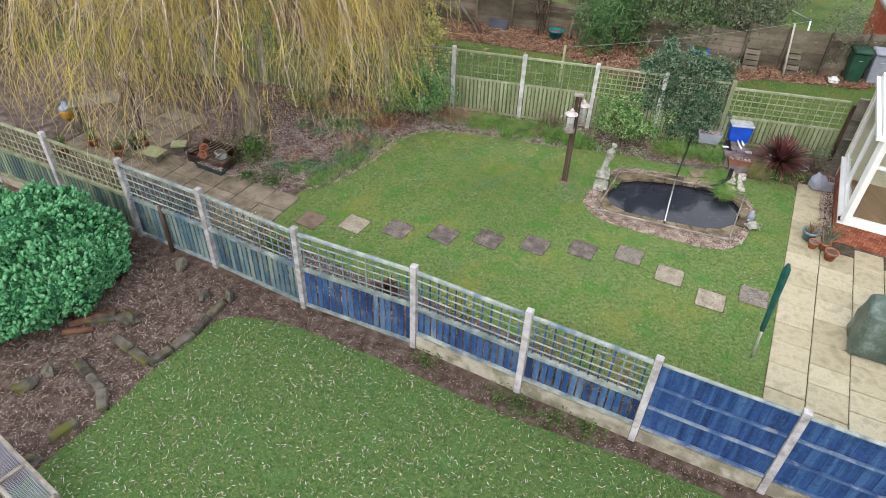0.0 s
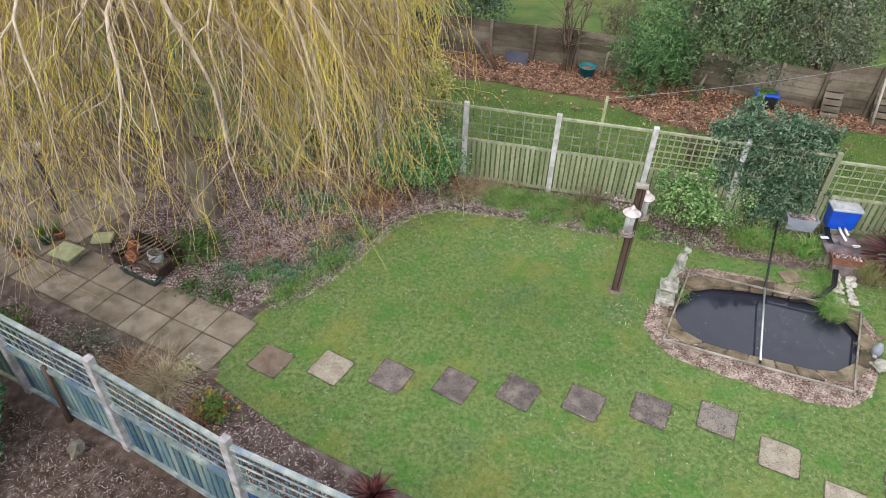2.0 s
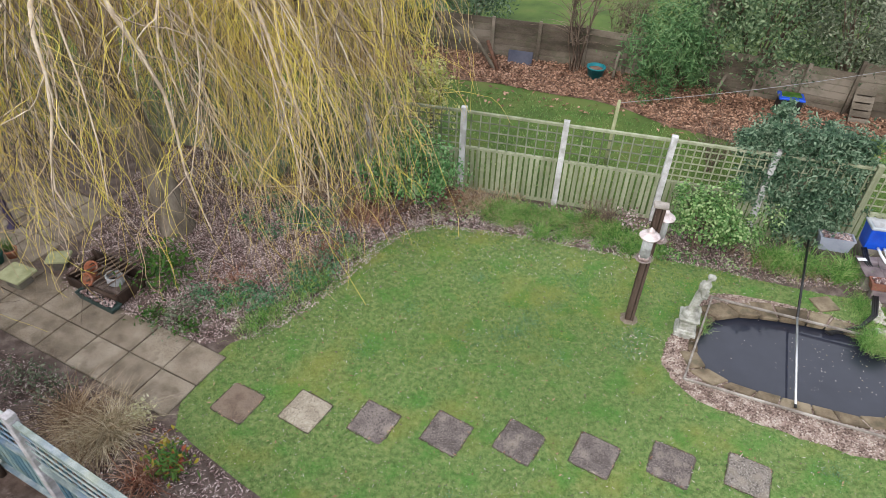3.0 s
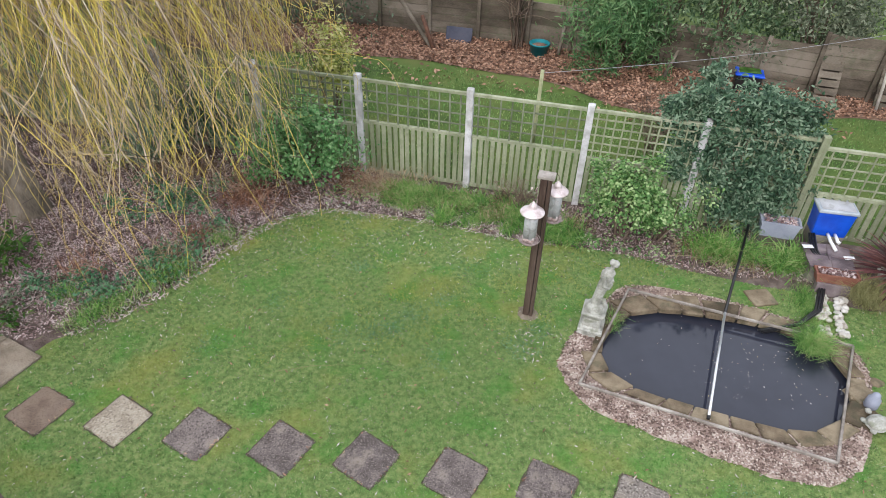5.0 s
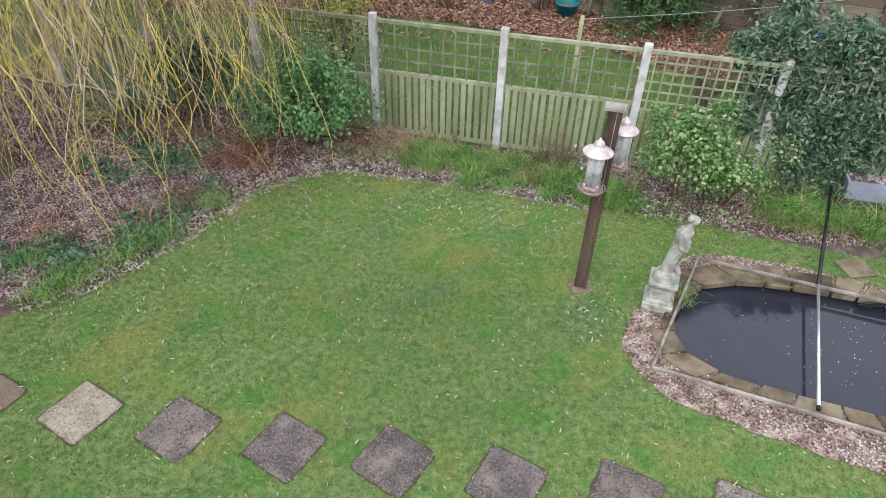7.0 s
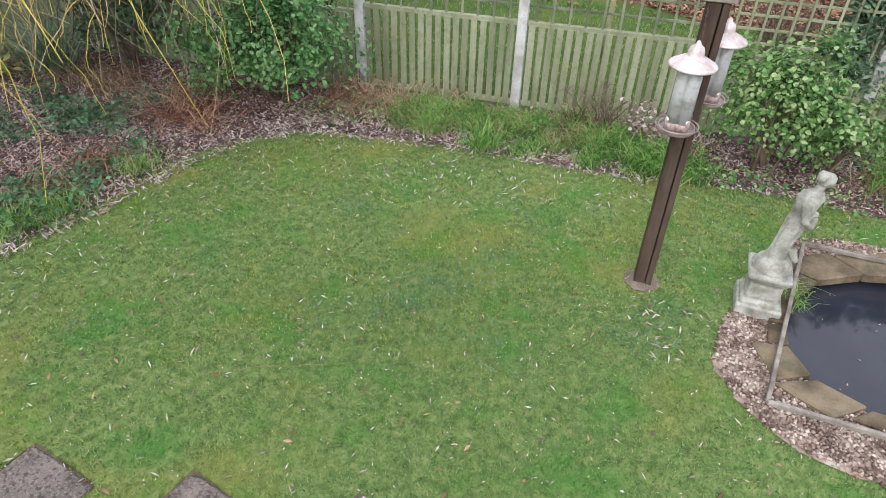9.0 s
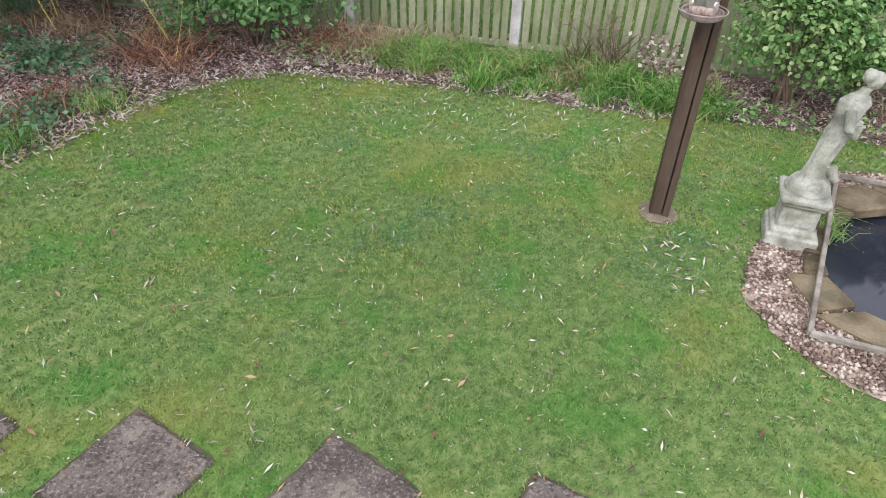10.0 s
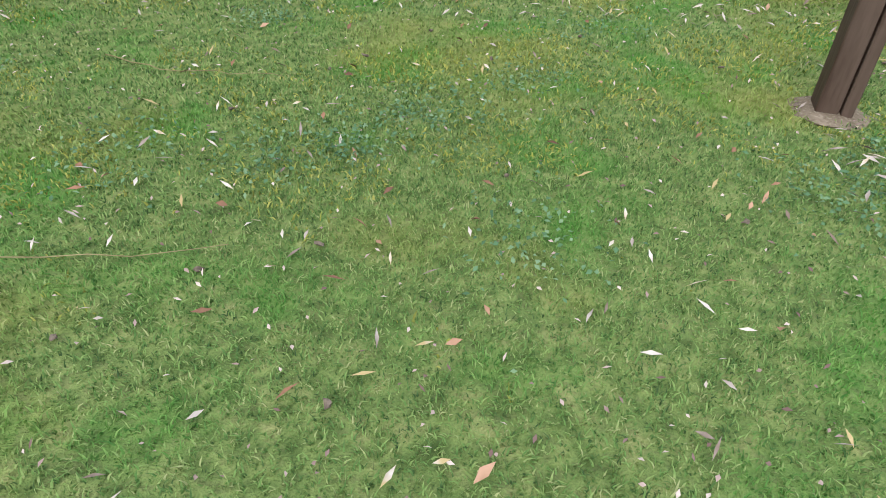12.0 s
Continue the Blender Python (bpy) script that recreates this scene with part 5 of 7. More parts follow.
for k in range(42):
    x = 0.5 + 2.85 * k / 41 + random.uniform(-0.08, 0.08)
    y = border_front(x) + 0.03 + 0.7 * random.random()
    h = random.uniform(0.08, 0.24)
    tuft("grass_tuft", "tuft of long bright green grass in the border", "grass", [(x, y), (x + 0.07, y + 0.04), (x - 0.06, y - 0.05)], h, 0.011, 1.1, TUFT_BLADE, 70, 0.07)
for k in range(14):
    x = 0.5 + 2.9 * k / 13 + random.uniform(-0.1, 0.1)
    y = border_front(x) + random.uniform(0.1, 0.7)
    tuft("dead_plant", "withered brown stalks among the border grass", "plant", [(x, y), (x + 0.1, y + 0.05)], random.uniform(0.1, 0.22), 0.009, 1.5, DEAD_BLADE, 30, 0.08)
for x, y, h in ((2.95, 14.05, 0.24), (3.25, 13.98, 0.22), (5.2, 13.8, 0.32), (5.35, 13.72, 0.34), (5.6, 13.65, 0.3), (5.75, 13.7, 0.25), (6.2, 13.5, 0.3), (6.4, 13.55, 0.28), (6.3, 13.65, 0.25)):
    tuft("grass_tuft", "tuft of long bright green grass in the border", "grass", [(x, y), (x + 0.12, y + 0.06), (x - 0.1, y - 0.05)], h, 0.013, 1.2, TUFT_BLADE, 70, 0.09)
for x, y, h in ((-1.6, 14.6, 0.34), (-1.4, 14.45, 0.34), (-2.05, 13.55, 0.16), (-0.1, 15.15, 0.24), (-3.3, 12.75, 0.14)):
    tuft("dead_plant", "collapsed rusty red-brown dead fern stalks", "plant", [(x, y), (x + 0.13, y + 0.1), (x - 0.12, y)], h, 0.012, 2.1, RUST_BLADE, 40, 0.13)
for x, y, h in ((0.1, 15.1, 0.24), (0.35, 15.0, 0.2), (0.85, 15.05, 0.2), (2.45, 14.6, 0.22), (5.9, 13.6, 0.2), (-2.3, 13.0, 0.16), (-1.75, 15.1, 0.2), (5.15, 13.75, 0.2), (-2.6, 15.2, 0.2), (-3.1, 15.35, 0.22)):
    tuft("dead_plant", "collapsed brown dead plant stalks", "plant", [(x, y), (x + 0.15, y + 0.1), (x - 0.14, y)], h, 0.01, 2.0, DEAD_BLADE, 60, 0.15)
for x, y in ((-2.6, 12.1), (-2.35, 12.45), (-2.9, 11.75), (-2.05, 12.85), (-3.3, 12.2), (-1.7, 13.5), (-2.2, 12.6), (-2.75, 11.95)):
    tuft("grass_tuft", "low tuft of bluish green grass at the bed's edge", "grass", [(x, y), (x + 0.12, y + 0.12)], 0.16, 0.008, 1.0, TUFT_BLADE, 90, 0.1)
STRAP = surface("grey_green_strap_leaf", [(0.1, (0.12, 0.2, 0.12)), (0.5, (0.25, 0.36, 0.24)), (0.9, (0.42, 0.5, 0.37))], 4, 0.5, 0, 30, island=0.8, thin=0.3)
STRAW = surface("straw", [(0.1, (0.3, 0.23, 0.14)), (0.5, (0.52, 0.43, 0.29)), (0.9, (0.7, 0.62, 0.46))], 3, 0.8, 0, 20, island=0.8, thin=0.3)
tuft("dead_grass_clump", "drooping straw-coloured ornamental grass clump", "grass", [(-4.1, 9.88), (-3.98, 9.92), (-4.02, 10.05)], 0.3, 0.009, 1.7, STRAW, 300, 0.075)
tuft("dead_grass_clump", "drooping brown ornamental grass clump", "grass", [(-4.62, 10.2), (-4.48, 10.12)], 0.27, 0.009, 1.8, DEAD_BLADE, 300, 0.11)
tuft("dead_grass_clump", "low brown withered grass clump by the fence", "grass", [(-4.4, 9.75), (-4.25, 9.68)], 0.2, 0.008, 1.7, DEAD_BLADE, 180, 0.1)
tuft("dead_plant", "collapsed rusty red-brown dead fern stalks", "plant", [(-3.5, 9.42), (-3.42, 9.36)], 0.2, 0.014, 1.9, RUST_BLADE, 90, 0.09)
tuft("ornamental_grass", "arching blue-green ornamental grass by the fence", "grass", [(-3.55, 15.55), (-3.4, 15.6)], 0.62, 0.014, 1.25, STRAP, 150, 0.06)
tuft("pond_grass", "bright green grass tuft hanging over the pond edge", "grass", [(6.0, 12.0), (6.1, 11.98), (6.08, 12.1)], 0.19, 0.006, 1.3, TUFT_BLADE, 420, 0.065)
tuft("pond_grass", "mossy grass mound beside the pebbles", "grass", [(6.3, 12.75), (6.33, 12.95), (6.3, 12.55)], 0.08, 0.006, 1.0, TUFT_BLADE, 500, 0.1)
tuft("pond_grass", "tuft of grass beside the statue", "grass", [(3.66, 12.2), (3.72, 12.34)], 0.1, 0.006, 1.3, TUFT_BLADE, 130, 0.05)
tuft("pale_grass_mound", "pale straw-green grass mound beside the pebbles", "grass", [(7.05, 12.95), (7.1, 12.85)], 0.3, 0.005, 1.1, surface("pale_straw_green", [(0.1, (0.16, 0.17, 0.06)), (0.9, (0.36, 0.34, 0.16))], 3, 0.8, 0, 20, island=0.7), 420, 0.09)


def cordyline(at, blades, length, lift):
    """A spiky plant: strap leaves that fan out of one crown."""
    n = blades
    a = rng.random(n) * math.tau
    e = rng.random(n) * 1.25 + 0.12
    d = np.stack([np.cos(a) * np.cos(e), np.sin(a) * np.cos(e), np.sin(e)], 1)
    side = np.stack([-np.sin(a), np.cos(a), np.zeros(n)], 1)
    L = (length * (0.7 + 0.5 * rng.random(n)))[:, None]
    u = np.linspace(0, 1, 5)[None, :, None]
    path = np.array([*at, lift]) + d[:, None, :] * L[:, None, :] * u - np.array([0, 0, 1.0]) * L[:, None, :] * 0.25 * u ** 2.5
    w = (0.02 * np.array([0.6, 1.0, 0.9, 0.55, 0.02]))[None, :, None]
    v = np.stack([path - side[:, None, :] * w, path + side[:, None, :] * w], 2).reshape(-1, 3)
    i = (np.arange(n)[:, None, None] * 10 + np.arange(4)[None, :, None] * 2 + np.array([0, 1, 3, 2])[None, None, :]).reshape(-1, 4)
    plant = thing("cordyline", "spiky dark red cordyline plant", "plant")
    bm = bmesh.new()
    tube(bm, [(*at, -0.05), (*at, lift + 0.05)], [0.05, 0.04], 8)
    part("stem", bm, BARE_TWIG, plant)
    part("leaves", mesh_np("leaves", v, i, CORDY), CORDY, plant)
    return plant


cordyline((7.6, 13.12), 380, 0.82, 0.25)
cordyline((-0.95, 8.42), 120, 0.36, 0.1)


def rosette(name, label, places, radius, material, n, size, height=0.12, width=0.5):
    """Low leafy growth over some places."""
    places = np.asarray(places, float)
    own = rng.integers(0, len(places), n)
    p = places[own] + rng.normal(size=(n, 2)) * radius
    c = np.concatenate([p, (0.03 + rng.random((n, 1)) * height)], 1)
    t = thing(name, label, "plant")
    part("foliage", leaf_mesh("foliage", c, size, size * width, material, 1.1), material, t)
    return t


rosette("fern", "bright green ferns beside the trunk", [(-4.35, 12.75), (-4.5, 12.9)], 0.22, FERN, 420, 0.12, 0.5, 0.3)
rosette("fern", "small green fern at the path edge", [(-4.25, 11.95), (-3.7, 11.75)], 0.12, FERN, 200, 0.09, 0.14, 0.35)
rosette("yellow_shrub", "small golden-leaved shrub under the willow", [(-3.95, 15.4), (-3.85, 15.35)], 0.12, YELLOW_LEAF, 150, 0.11, 0.4)
rosette("variegated_plant", "pale yellow variegated plant by the fence", [(0.25, 8.1), (0.4, 8.0)], 0.12, YELLOW_LEAF, 260, 0.07, 0.3)
rosette("variegated_plant", "pale cream variegated plant by the path", [(-3.85, 10.17), (-3.78, 10.22)], 0.09, CREAM_LEAF, 260, 0.05, 0.22)
for place in [(-3.3, 15.0), (-2.96, 14.72), (-2.61, 14.25), (-2.4, 14.65), (-3.07, 13.97), (-2.5, 14.4), (-2.8, 14.5), (-3.5, 14.3), (-2.1, 14.9), (-1.8, 13.83), (-2.1, 13.5), (-2.2, 14.3)]:
    rosette("ground_ivy", "patchy blue-green ground cover under the willow", [place], 0.13, IVY, 128, 0.05, 0.1, 0.8)
for place in [(-3.34, 12.35), (-3.1, 12.62), (-2.45, 12.92), (-3.76, 12.44), (-2.4, 13.14), (-2.1, 12.86), (-2.3, 12.65), (-2.9, 12.3), (-2.7, 12.45), (-1.95, 13.2)]:
    rosette("ground_ivy", "bright green ground cover near the lawn edge", [place], 0.12, IVY, 130, 0.055, 0.1, 0.7)
rosette("autumn_plant", "low plant with red and yellow autumn leaves", [(-3.3, 9.72), (-3.15, 9.6)], 0.13, surface("autumn_leaf", [(0.1, (0.25, 0.05, 0.03)), (0.5, (0.34, 0.28, 0.03)), (0.9, (0.14, 0.22, 0.03))], 3, 0.6, 0, 20, island=1.0), 130, 0.08, 0.2)
rosette("fern", "yellow-green fern at the lawn's corner", [(-3.2, 9.58), (-3.12, 9.5)], 0.1, FERN, 160, 0.1, 0.24, 0.3)
rosette("low_plants", "low brownish green plants at the path edge", [(-5.6, 10.75), (-5.3, 10.7), (-4.0, 11.85), (-3.8, 12.0), (-5.0, 10.55)], 0.16, OLIVE, 600, 0.06, 0.2, 0.5)
for x, y in ((0.95, 6.28), (1.25, 6.1), (1.7, 5.92), (2.15, 5.72), (-0.2, 6.95)):
    rosette("low_weed", "low dull green weed along the fence foot", [(x, y)], 0.13, FERN, 130, 0.05, 0.1, 0.5)
rosette("low_plants", "bright green low plants by the fence", [(-6.6, 10.9), (-6.9, 11.0)], 0.12, FERN, 300, 0.08, 0.2, 0.5)
rosette("border_plants", "low green border plants under the shrub", [(3.6, 13.85), (4.0, 13.7), (4.5, 13.6), (-0.3, 14.75), (0.3, 14.8), (2.1, 14.6)], 0.16, SHRUB, 500, 0.055, 0.14, 0.6)
rosette("dried_flowers", "dried pale flower heads on brown stalks", [(2.98, 14.5), (3.1, 14.42), (2.9, 14.55)], 0.07, BED_LEAF, 200, 0.045, 0.42, 0.95)
rosette("cordyline_skirt", "green strappy leaves under the red plant", [(7.75, 12.85), (8.0, 12.9), (7.5, 12.8)], 0.12, TUFT_BLADE, 300, 0.16, 0.14, 0.12)

# ---- things by the pond ----
def feeder_post(at):
    p = thing("feeder_post", "tall dark brown timber post set in concrete on the lawn", "post", pose(*at, 0, 0, 0, -14))
    bm = bmesh.new()
    box(bm, (-0.02, 0, 0.95), (0.078, 0.11, 2.2), 0.005)
    part("board", bm, DARK_WOOD, p)
    bm = bmesh.new()
    box(bm, (0.046, -0.012, 0.95), (0.04, 0.095, 2.2), 0.005)
    part("board", bm, DARK_WOOD, p)
    bm = bmesh.new()
    box(bm, (0, 0, 2.07), (0.19, 0.14, 0.035), 0.006)
    part("cap", bm, FRAME_WOOD, p, "worn grey-brown cap board")
    bm = bmesh.new()
    blob(bm, (0, 0, 0.0), (0.15, 0.14, 0.035), 2, 0.2, 2.5)
    part("footing", bm, PATH_SLAB, p, "low pale mortar footing")
    return p


feeder_post((2.63, 12.37))


def bird_feeder(at, hook_at):
    f = thing("bird_feeder", "pinkish metal hanging bird feeder with clear tubes", "bird feeder", pose(*at) @ Matrix.Diagonal((1, 1, 1.1, 1)), "feeders on the post")
    bm = bmesh.new()
    lathe(bm, [(0.132, 0.355), (0.134, 0.362), (0.126, 0.37), (0.085, 0.392), (0.05, 0.408), (0.045, 0.414), (0.045, 0.432), (0.036, 0.452), (0.016, 0.466), (0.01, 0.48), (0.003, 0.486)], 28)
    part("cap", bm, COPPER, f, "pinkish domed metal lid", None, True)
    bm = bmesh.new()
    lathe(bm, [(0.01, 0.0), (0.098, 0.002), (0.106, 0.012), (0.106, 0.03), (0.098, 0.03), (0.094, 0.018), (0.01, 0.02)], 28)
    part("tray", bm, TRAY, f, "round dull metal seed tray")
    bm = bmesh.new()
    ring = [(0.122 * math.cos(k * math.tau / 24), 0.122 * math.sin(k * math.tau / 24), 0.034) for k in range(25)]
    tube(bm, ring, 0.004, 6)
    part("perch_ring", bm, TRAY, f, "wire perch ring")
    for k in range(4):
        a = k * math.pi / 2 + 0.4
        x, y = 0.041 * math.cos(a), 0.041 * math.sin(a)
        bm = bmesh.new()
        lathe(bm, [(0.039, 0.05), (0.039, 0.37)], 16, (x, y, 0))
        tube_part = part("seed_tube", bm, MILKY, f, "clear seed tube", None, True)
        bm = bmesh.new()
        lathe(bm, [(0.04, 0.02), (0.041, 0.055), (0.036, 0.07), (0.01, 0.085)], 16, (x, y, 0))
        part("tube_foot", bm, SEED, f, "pink seed-dusted foot of the tube", None, True)
        bm = bmesh.new()
        lathe(bm, [(0.011, 0.0), (0.016, 0.004), (0.011, 0.01)], 10)
        part("port", bm, COPPER, f, "", pose(0.078 * math.cos(a), 0.078 * math.sin(a), 0.075, 0, 90, math.degrees(a)))
    bm = bmesh.new()
    tube(bm, [(0, 0, 0.02), (0, 0, 0.4)], 0.006, 6)
    part("rod", bm, COPPER, f)
    bm = bmesh.new()
    h = Vector(hook_at) - Vector(at)
    h.z /= 1.1
    hang = [Vector((0, 0, 0.485)), Vector((0.01, 0, 0.51)), h * 0.25 + Vector((0, 0, 0.44)), h * 0.6 + Vector((0, 0, 0.2)), h]
    for p, q in zip(hang, hang[1:]):
        n = max(1, round((q - p).length / 0.03))
        for k in range(n):
            a, b = p.lerp(q, k / n), p.lerp(q, (k + 0.8) / n)
            tube(bm, [a, a.lerp(b, 0.5) + Vector((0.005 * (k % 2), 0.005 * (1 - k % 2), 0)), b], 0.0032, 5)
    part("chain", bm, DARK_METAL, f, "dark rusty hanging chain")
    return f


bird_feeder((2.49, 12.1, 1.38), (2.57, 12.33, 2.04))
bird_feeder((2.79, 12.54, 1.37), (2.67, 12.41, 2.04))


def stone_figure(at, turn):
    """A draped garden figure on a stepped pedestal, one plain shape."""
    bm = bmesh.new()
    box(bm, (0, 0, 0.045), (0.3, 0.3, 0.12), 0.01)
    box(bm, (0, 0, 0.118), (0.268, 0.268, 0.045), 0.014)
    box(bm, (0, 0, 0.215), (0.215, 0.215, 0.18), 0.01)
    for x, y in ((0, -0.1085), (-0.1085, 0)):
        box(bm, (x, y, 0.215), (0.13 if x == 0 else 0.012, 0.13 if y == 0 else 0.012, 0.1), 0.004)
    box(bm, (0, 0, 0.31), (0.25, 0.25, 0.03), 0.01)
    box(bm, (0, 0, 0.345), (0.285, 0.285, 0.05), 0.014)
    lathe(bm, [(0.125, 0.36), (0.13, 0.385), (0.12, 0.41), (0.105, 0.44), (0.08, 0.46)], 20)
    levels = [(0.43, 0.075, 0.07, -0.01), (0.48, 0.062, 0.06, -0.005), (0.57, 0.056, 0.056, 0.006), (0.67, 0.064, 0.062, 0.024), (0.76, 0.072, 0.066, 0.042), (0.82, 0.062, 0.055, 0.048), (0.88, 0.074, 0.06, 0.05), (0.935, 0.082, 0.058, 0.06), (0.97, 0.056, 0.046, 0.07), (0.99, 0.031, 0.031, 0.08), (1.02, 0.028, 0.028, 0.092)]
    rings = []
    for z, rx, ry, lean in levels:
        ring = []
        for k in range(18):
            a = k * math.tau / 18
            fold = 1 + (0.09 if z < 0.75 else 0.03) * math.sin(a * 7 + z * 9)
            ring.append(bm.verts.new((lean + rx * fold * math.cos(a), 0.4 * lean + ry * fold * math.sin(a), z)))
        rings.append(ring)
    for a, b in zip(rings, rings[1:]):
        for k in range(18):
            bm.faces.new((a[k], a[(k + 1) % 18], b[(k + 1) % 18], b[k]))
    bm.faces.new(rings[0][::-1])
    bm.faces.new(rings[-1])
    blob(bm, (0.115, 0.04, 1.065), (0.048, 0.044, 0.054), 2, 0.08, 3)
    blob(bm, (0.082, 0.03, 1.085), (0.04, 0.04, 0.042), 2, 0.1, 3)
    tube(bm, [(0.035, 0.09, 0.93), (0.06, 0.13, 0.84), (0.11, 0.1, 0.8), (0.13, 0.02, 0.82)], [0.03, 0.027, 0.022, 0.018], 8)
    tube(bm, [(0.035, -0.08, 0.93), (0.05, -0.12, 0.83), (0.1, -0.08, 0.78), (0.13, 0.0, 0.8)], [0.03, 0.027, 0.022, 0.018], 8)
    tube(bm, [(0.12, -0.02, 0.47), (0.1, -0.03, 0.49), (0.07, -0.02, 0.56)], [0.02, 0.025, 0.03], 8)
    figure = solid("garden_statue", bm, STATUE_STONE, "weathered grey cast stone statue on a square pedestal", "statue", pose(*at, 0, 0, 0, turn), smooth=True)
    melt = figure.modifiers.new("melt", "REMESH")
    melt.mode, melt.voxel_size, melt.use_smooth_shade = "VOXEL", 0.0055, True
    return figure


stone_figure((3.395, 12.15), -18)

# the long net pole across the pond
net_pole = thing("net_pole", "long black and silver net pole lying across the pond", "pole")
bm = bmesh.new()
tube(bm, [(4.47, 10.82, 0.125), (5.08, 12.4, 0.16)], 0.016, 10)
part("lower_tube", bm, SILVER, net_pole, "bright silver tube", None, True)
bm = bmesh.new()
tube(bm, [(5.08, 12.4, 0.16), (5.86, 14.1, 0.3)], 0.019, 10)
part("upper_tube", bm, BLACK_HOSE, net_pole, "black tube", None, True)
bm = bmesh.new()
tube(bm, [(4.455, 10.785, 0.12), (4.47, 10.82, 0.125)], 0.019, 10)
part("ferrule", bm, BLACK_HOSE, net_pole)

# blue filter box, slate-topped box, troughs
blue_box = thing("filter_box", "bright blue plastic pond filter box with a grey lid", "pond filter", pose(6.92, 14.04, 0, 0, 0, -8) @ Matrix.Diagonal((0.88, 0.9, 1, 1)))
part("stand", new_box((0.5, 0.3, 0.3), 0.01, 0, (0, 0, 0.15)), GREY_WOOD, blue_box)
bm = bmesh.new()
box(bm, (0, 0, 0.5), (0.56, 0.34, 0.4), 0.015)
for v in bm.verts:
    if v.co.z < 0.4:
        v.co.x *= 0.9
        v.co.y *= 0.88
part("body", bm, BLUE_PLASTIC, blue_box)
part("lid", new_box((0.6, 0.38, 0.05), 0.012, 0, (0, 0, 0.72)), CLEAR_LID, blue_box, "scuffed grey lid")
part("lid_panel", new_box((0.5, 0.29, 0.008), 0.003, 0, (0, 0, 0.749)), GREY_PLASTIC, blue_box)
for k, x in enumerate((-0.03, 0.08)):
    bm = bmesh.new()
    tube(bm, [(x, -0.17, 0.36), (x, -0.26, 0.36), (x + 0.01, -0.32, 0.34), (x + 0.04, -0.55 + 0.2 * k, 0.33)], 0.024, 10)
    part("pipe", bm, WHITE_PVC, blue_box, "white waste pipe", None, True)

slate_box = thing("slate_box", "low box topped with purple slate pieces beside the filter", "pond box", pose(6.73, 13.47, 0, 0, 0, -10))
part("body", new_box((0.5, 0.52, 0.26), 0.01, 0, (0, 0, 0.13)), GREY_WOOD, slate_box)
for x, y, sx, sy, z in ((-0.1, 0.1, 0.36, 0.36, 0.275), (0.16, 0.08, 0.3, 0.4, 0.292), (-0.08, -0.14, 0.42, 0.26, 0.3), (0.15, -0.17, 0.28, 0.26, 0.31), (0.0, 0.2, 0.4, 0.16, 0.285)):
    part("slate", new_box((sx, sy, 0.016), 0.003, 0.006), SLATE, slate_box, "", pose(x, y, z, random.uniform(-2, 2), random.uniform(-2, 2), random.uniform(-8, 8)))
for x, y in ((-0.24, 0.12), (0.26, -0.02)):
    part("clip", new_box((0.14, 0.07, 0.01), 0.002), WHITE_PVC, slate_box, "white plastic strip", pose(x, y, 0.325, 0, 0, 10))


def trough(name, label, at, turn, size, material, z=0.0, filling=SOIL):
    t = thing(name, label, "planter", pose(*at, z, 0, 0, turn))
    sx, sy, h = size
    bm = bmesh.new()
    rim = [(-sx / 2, -sy / 2), (sx / 2, -sy / 2), (sx / 2, sy / 2), (-sx / 2, sy / 2)]
    levels = [(0.86, 0.0), (0.98, h - 0.03), (1.04, h - 0.03), (1.04, h), (0.94, h), (0.9, h - 0.05)]
    rings = [[bm.verts.new((x * k, y * k, z_)) for x, y in rim] for k, z_ in levels]
    for a, b in zip(rings, rings[1:]):
        for i in range(4):
            bm.faces.new((a[i], a[(i + 1) % 4], b[(i + 1) % 4], b[i]))
    bm.faces.new(rings[0][::-1])
    bm.faces.new(rings[-1])
    part("trough", bm, material, t)
    p = (rng.random((150, 2)) - 0.5) * np.array([sx * 0.85, sy * 0.8])
    part("dead_leaves", leaf_mesh("dead_leaves", np.concatenate([p, h - 0.03 + rng.random((150, 1)) * 0.04], 1), 0.06, 0.03, BED_LEAF, 1.0), BED_LEAF, t)
    return t


trough("stone_trough", "pale grey planter trough with withered plants", (6.25, 14.05), -12, (0.52, 0.22, 0.26), BIN_GREY, 0.2)
solid("brick_stand", new_box((0.5, 0.2, 0.22), 0.01), ROCK, "low stone stand under the planter", "stand", pose(6.25, 14.05, 0.1, 0, 0, -12))
trough("terracotta_trough", "long terracotta plastic planter trough with dead leaves", (6.7, 13.1), -10, (0.52, 0.17, 0.16), DULL_TERRACOTTA, 0.16)
solid("slate_slab", new_box((0.42, 0.12, 0.2), 0.006, 0.01), SLATE, "upright slate slab below the terracotta trough", "slate", pose(6.68, 13.03, 0.07, -12, 0, -10))
bm = bmesh.new()
blob(bm, (0, 0, 0.1), (0.06, 0.05, 0.1), 2, 0.2, 3, -0.09)
blob(bm, (0.03, 0.0, 0.24), (0.045, 0.04, 0.05), 2, 0.1, 3)
blob(bm, (-0.05, 0.02, 0.17), (0.05, 0.03, 0.04), 2, 0.2, 3)
solid("garden_ornament", bm, STATUE_STONE, "small pale garden ornament on a stone block", "ornament", pose(7.35, 13.17, 0.16), smooth=True)
solid("stone_block", new_box((0.16, 0.16, 0.17), 0.01, 0.006), ROCK, "square stone block beside the terracotta trough", "stone", pose(7.35, 13.17, 0.08, 0, 0, 10))

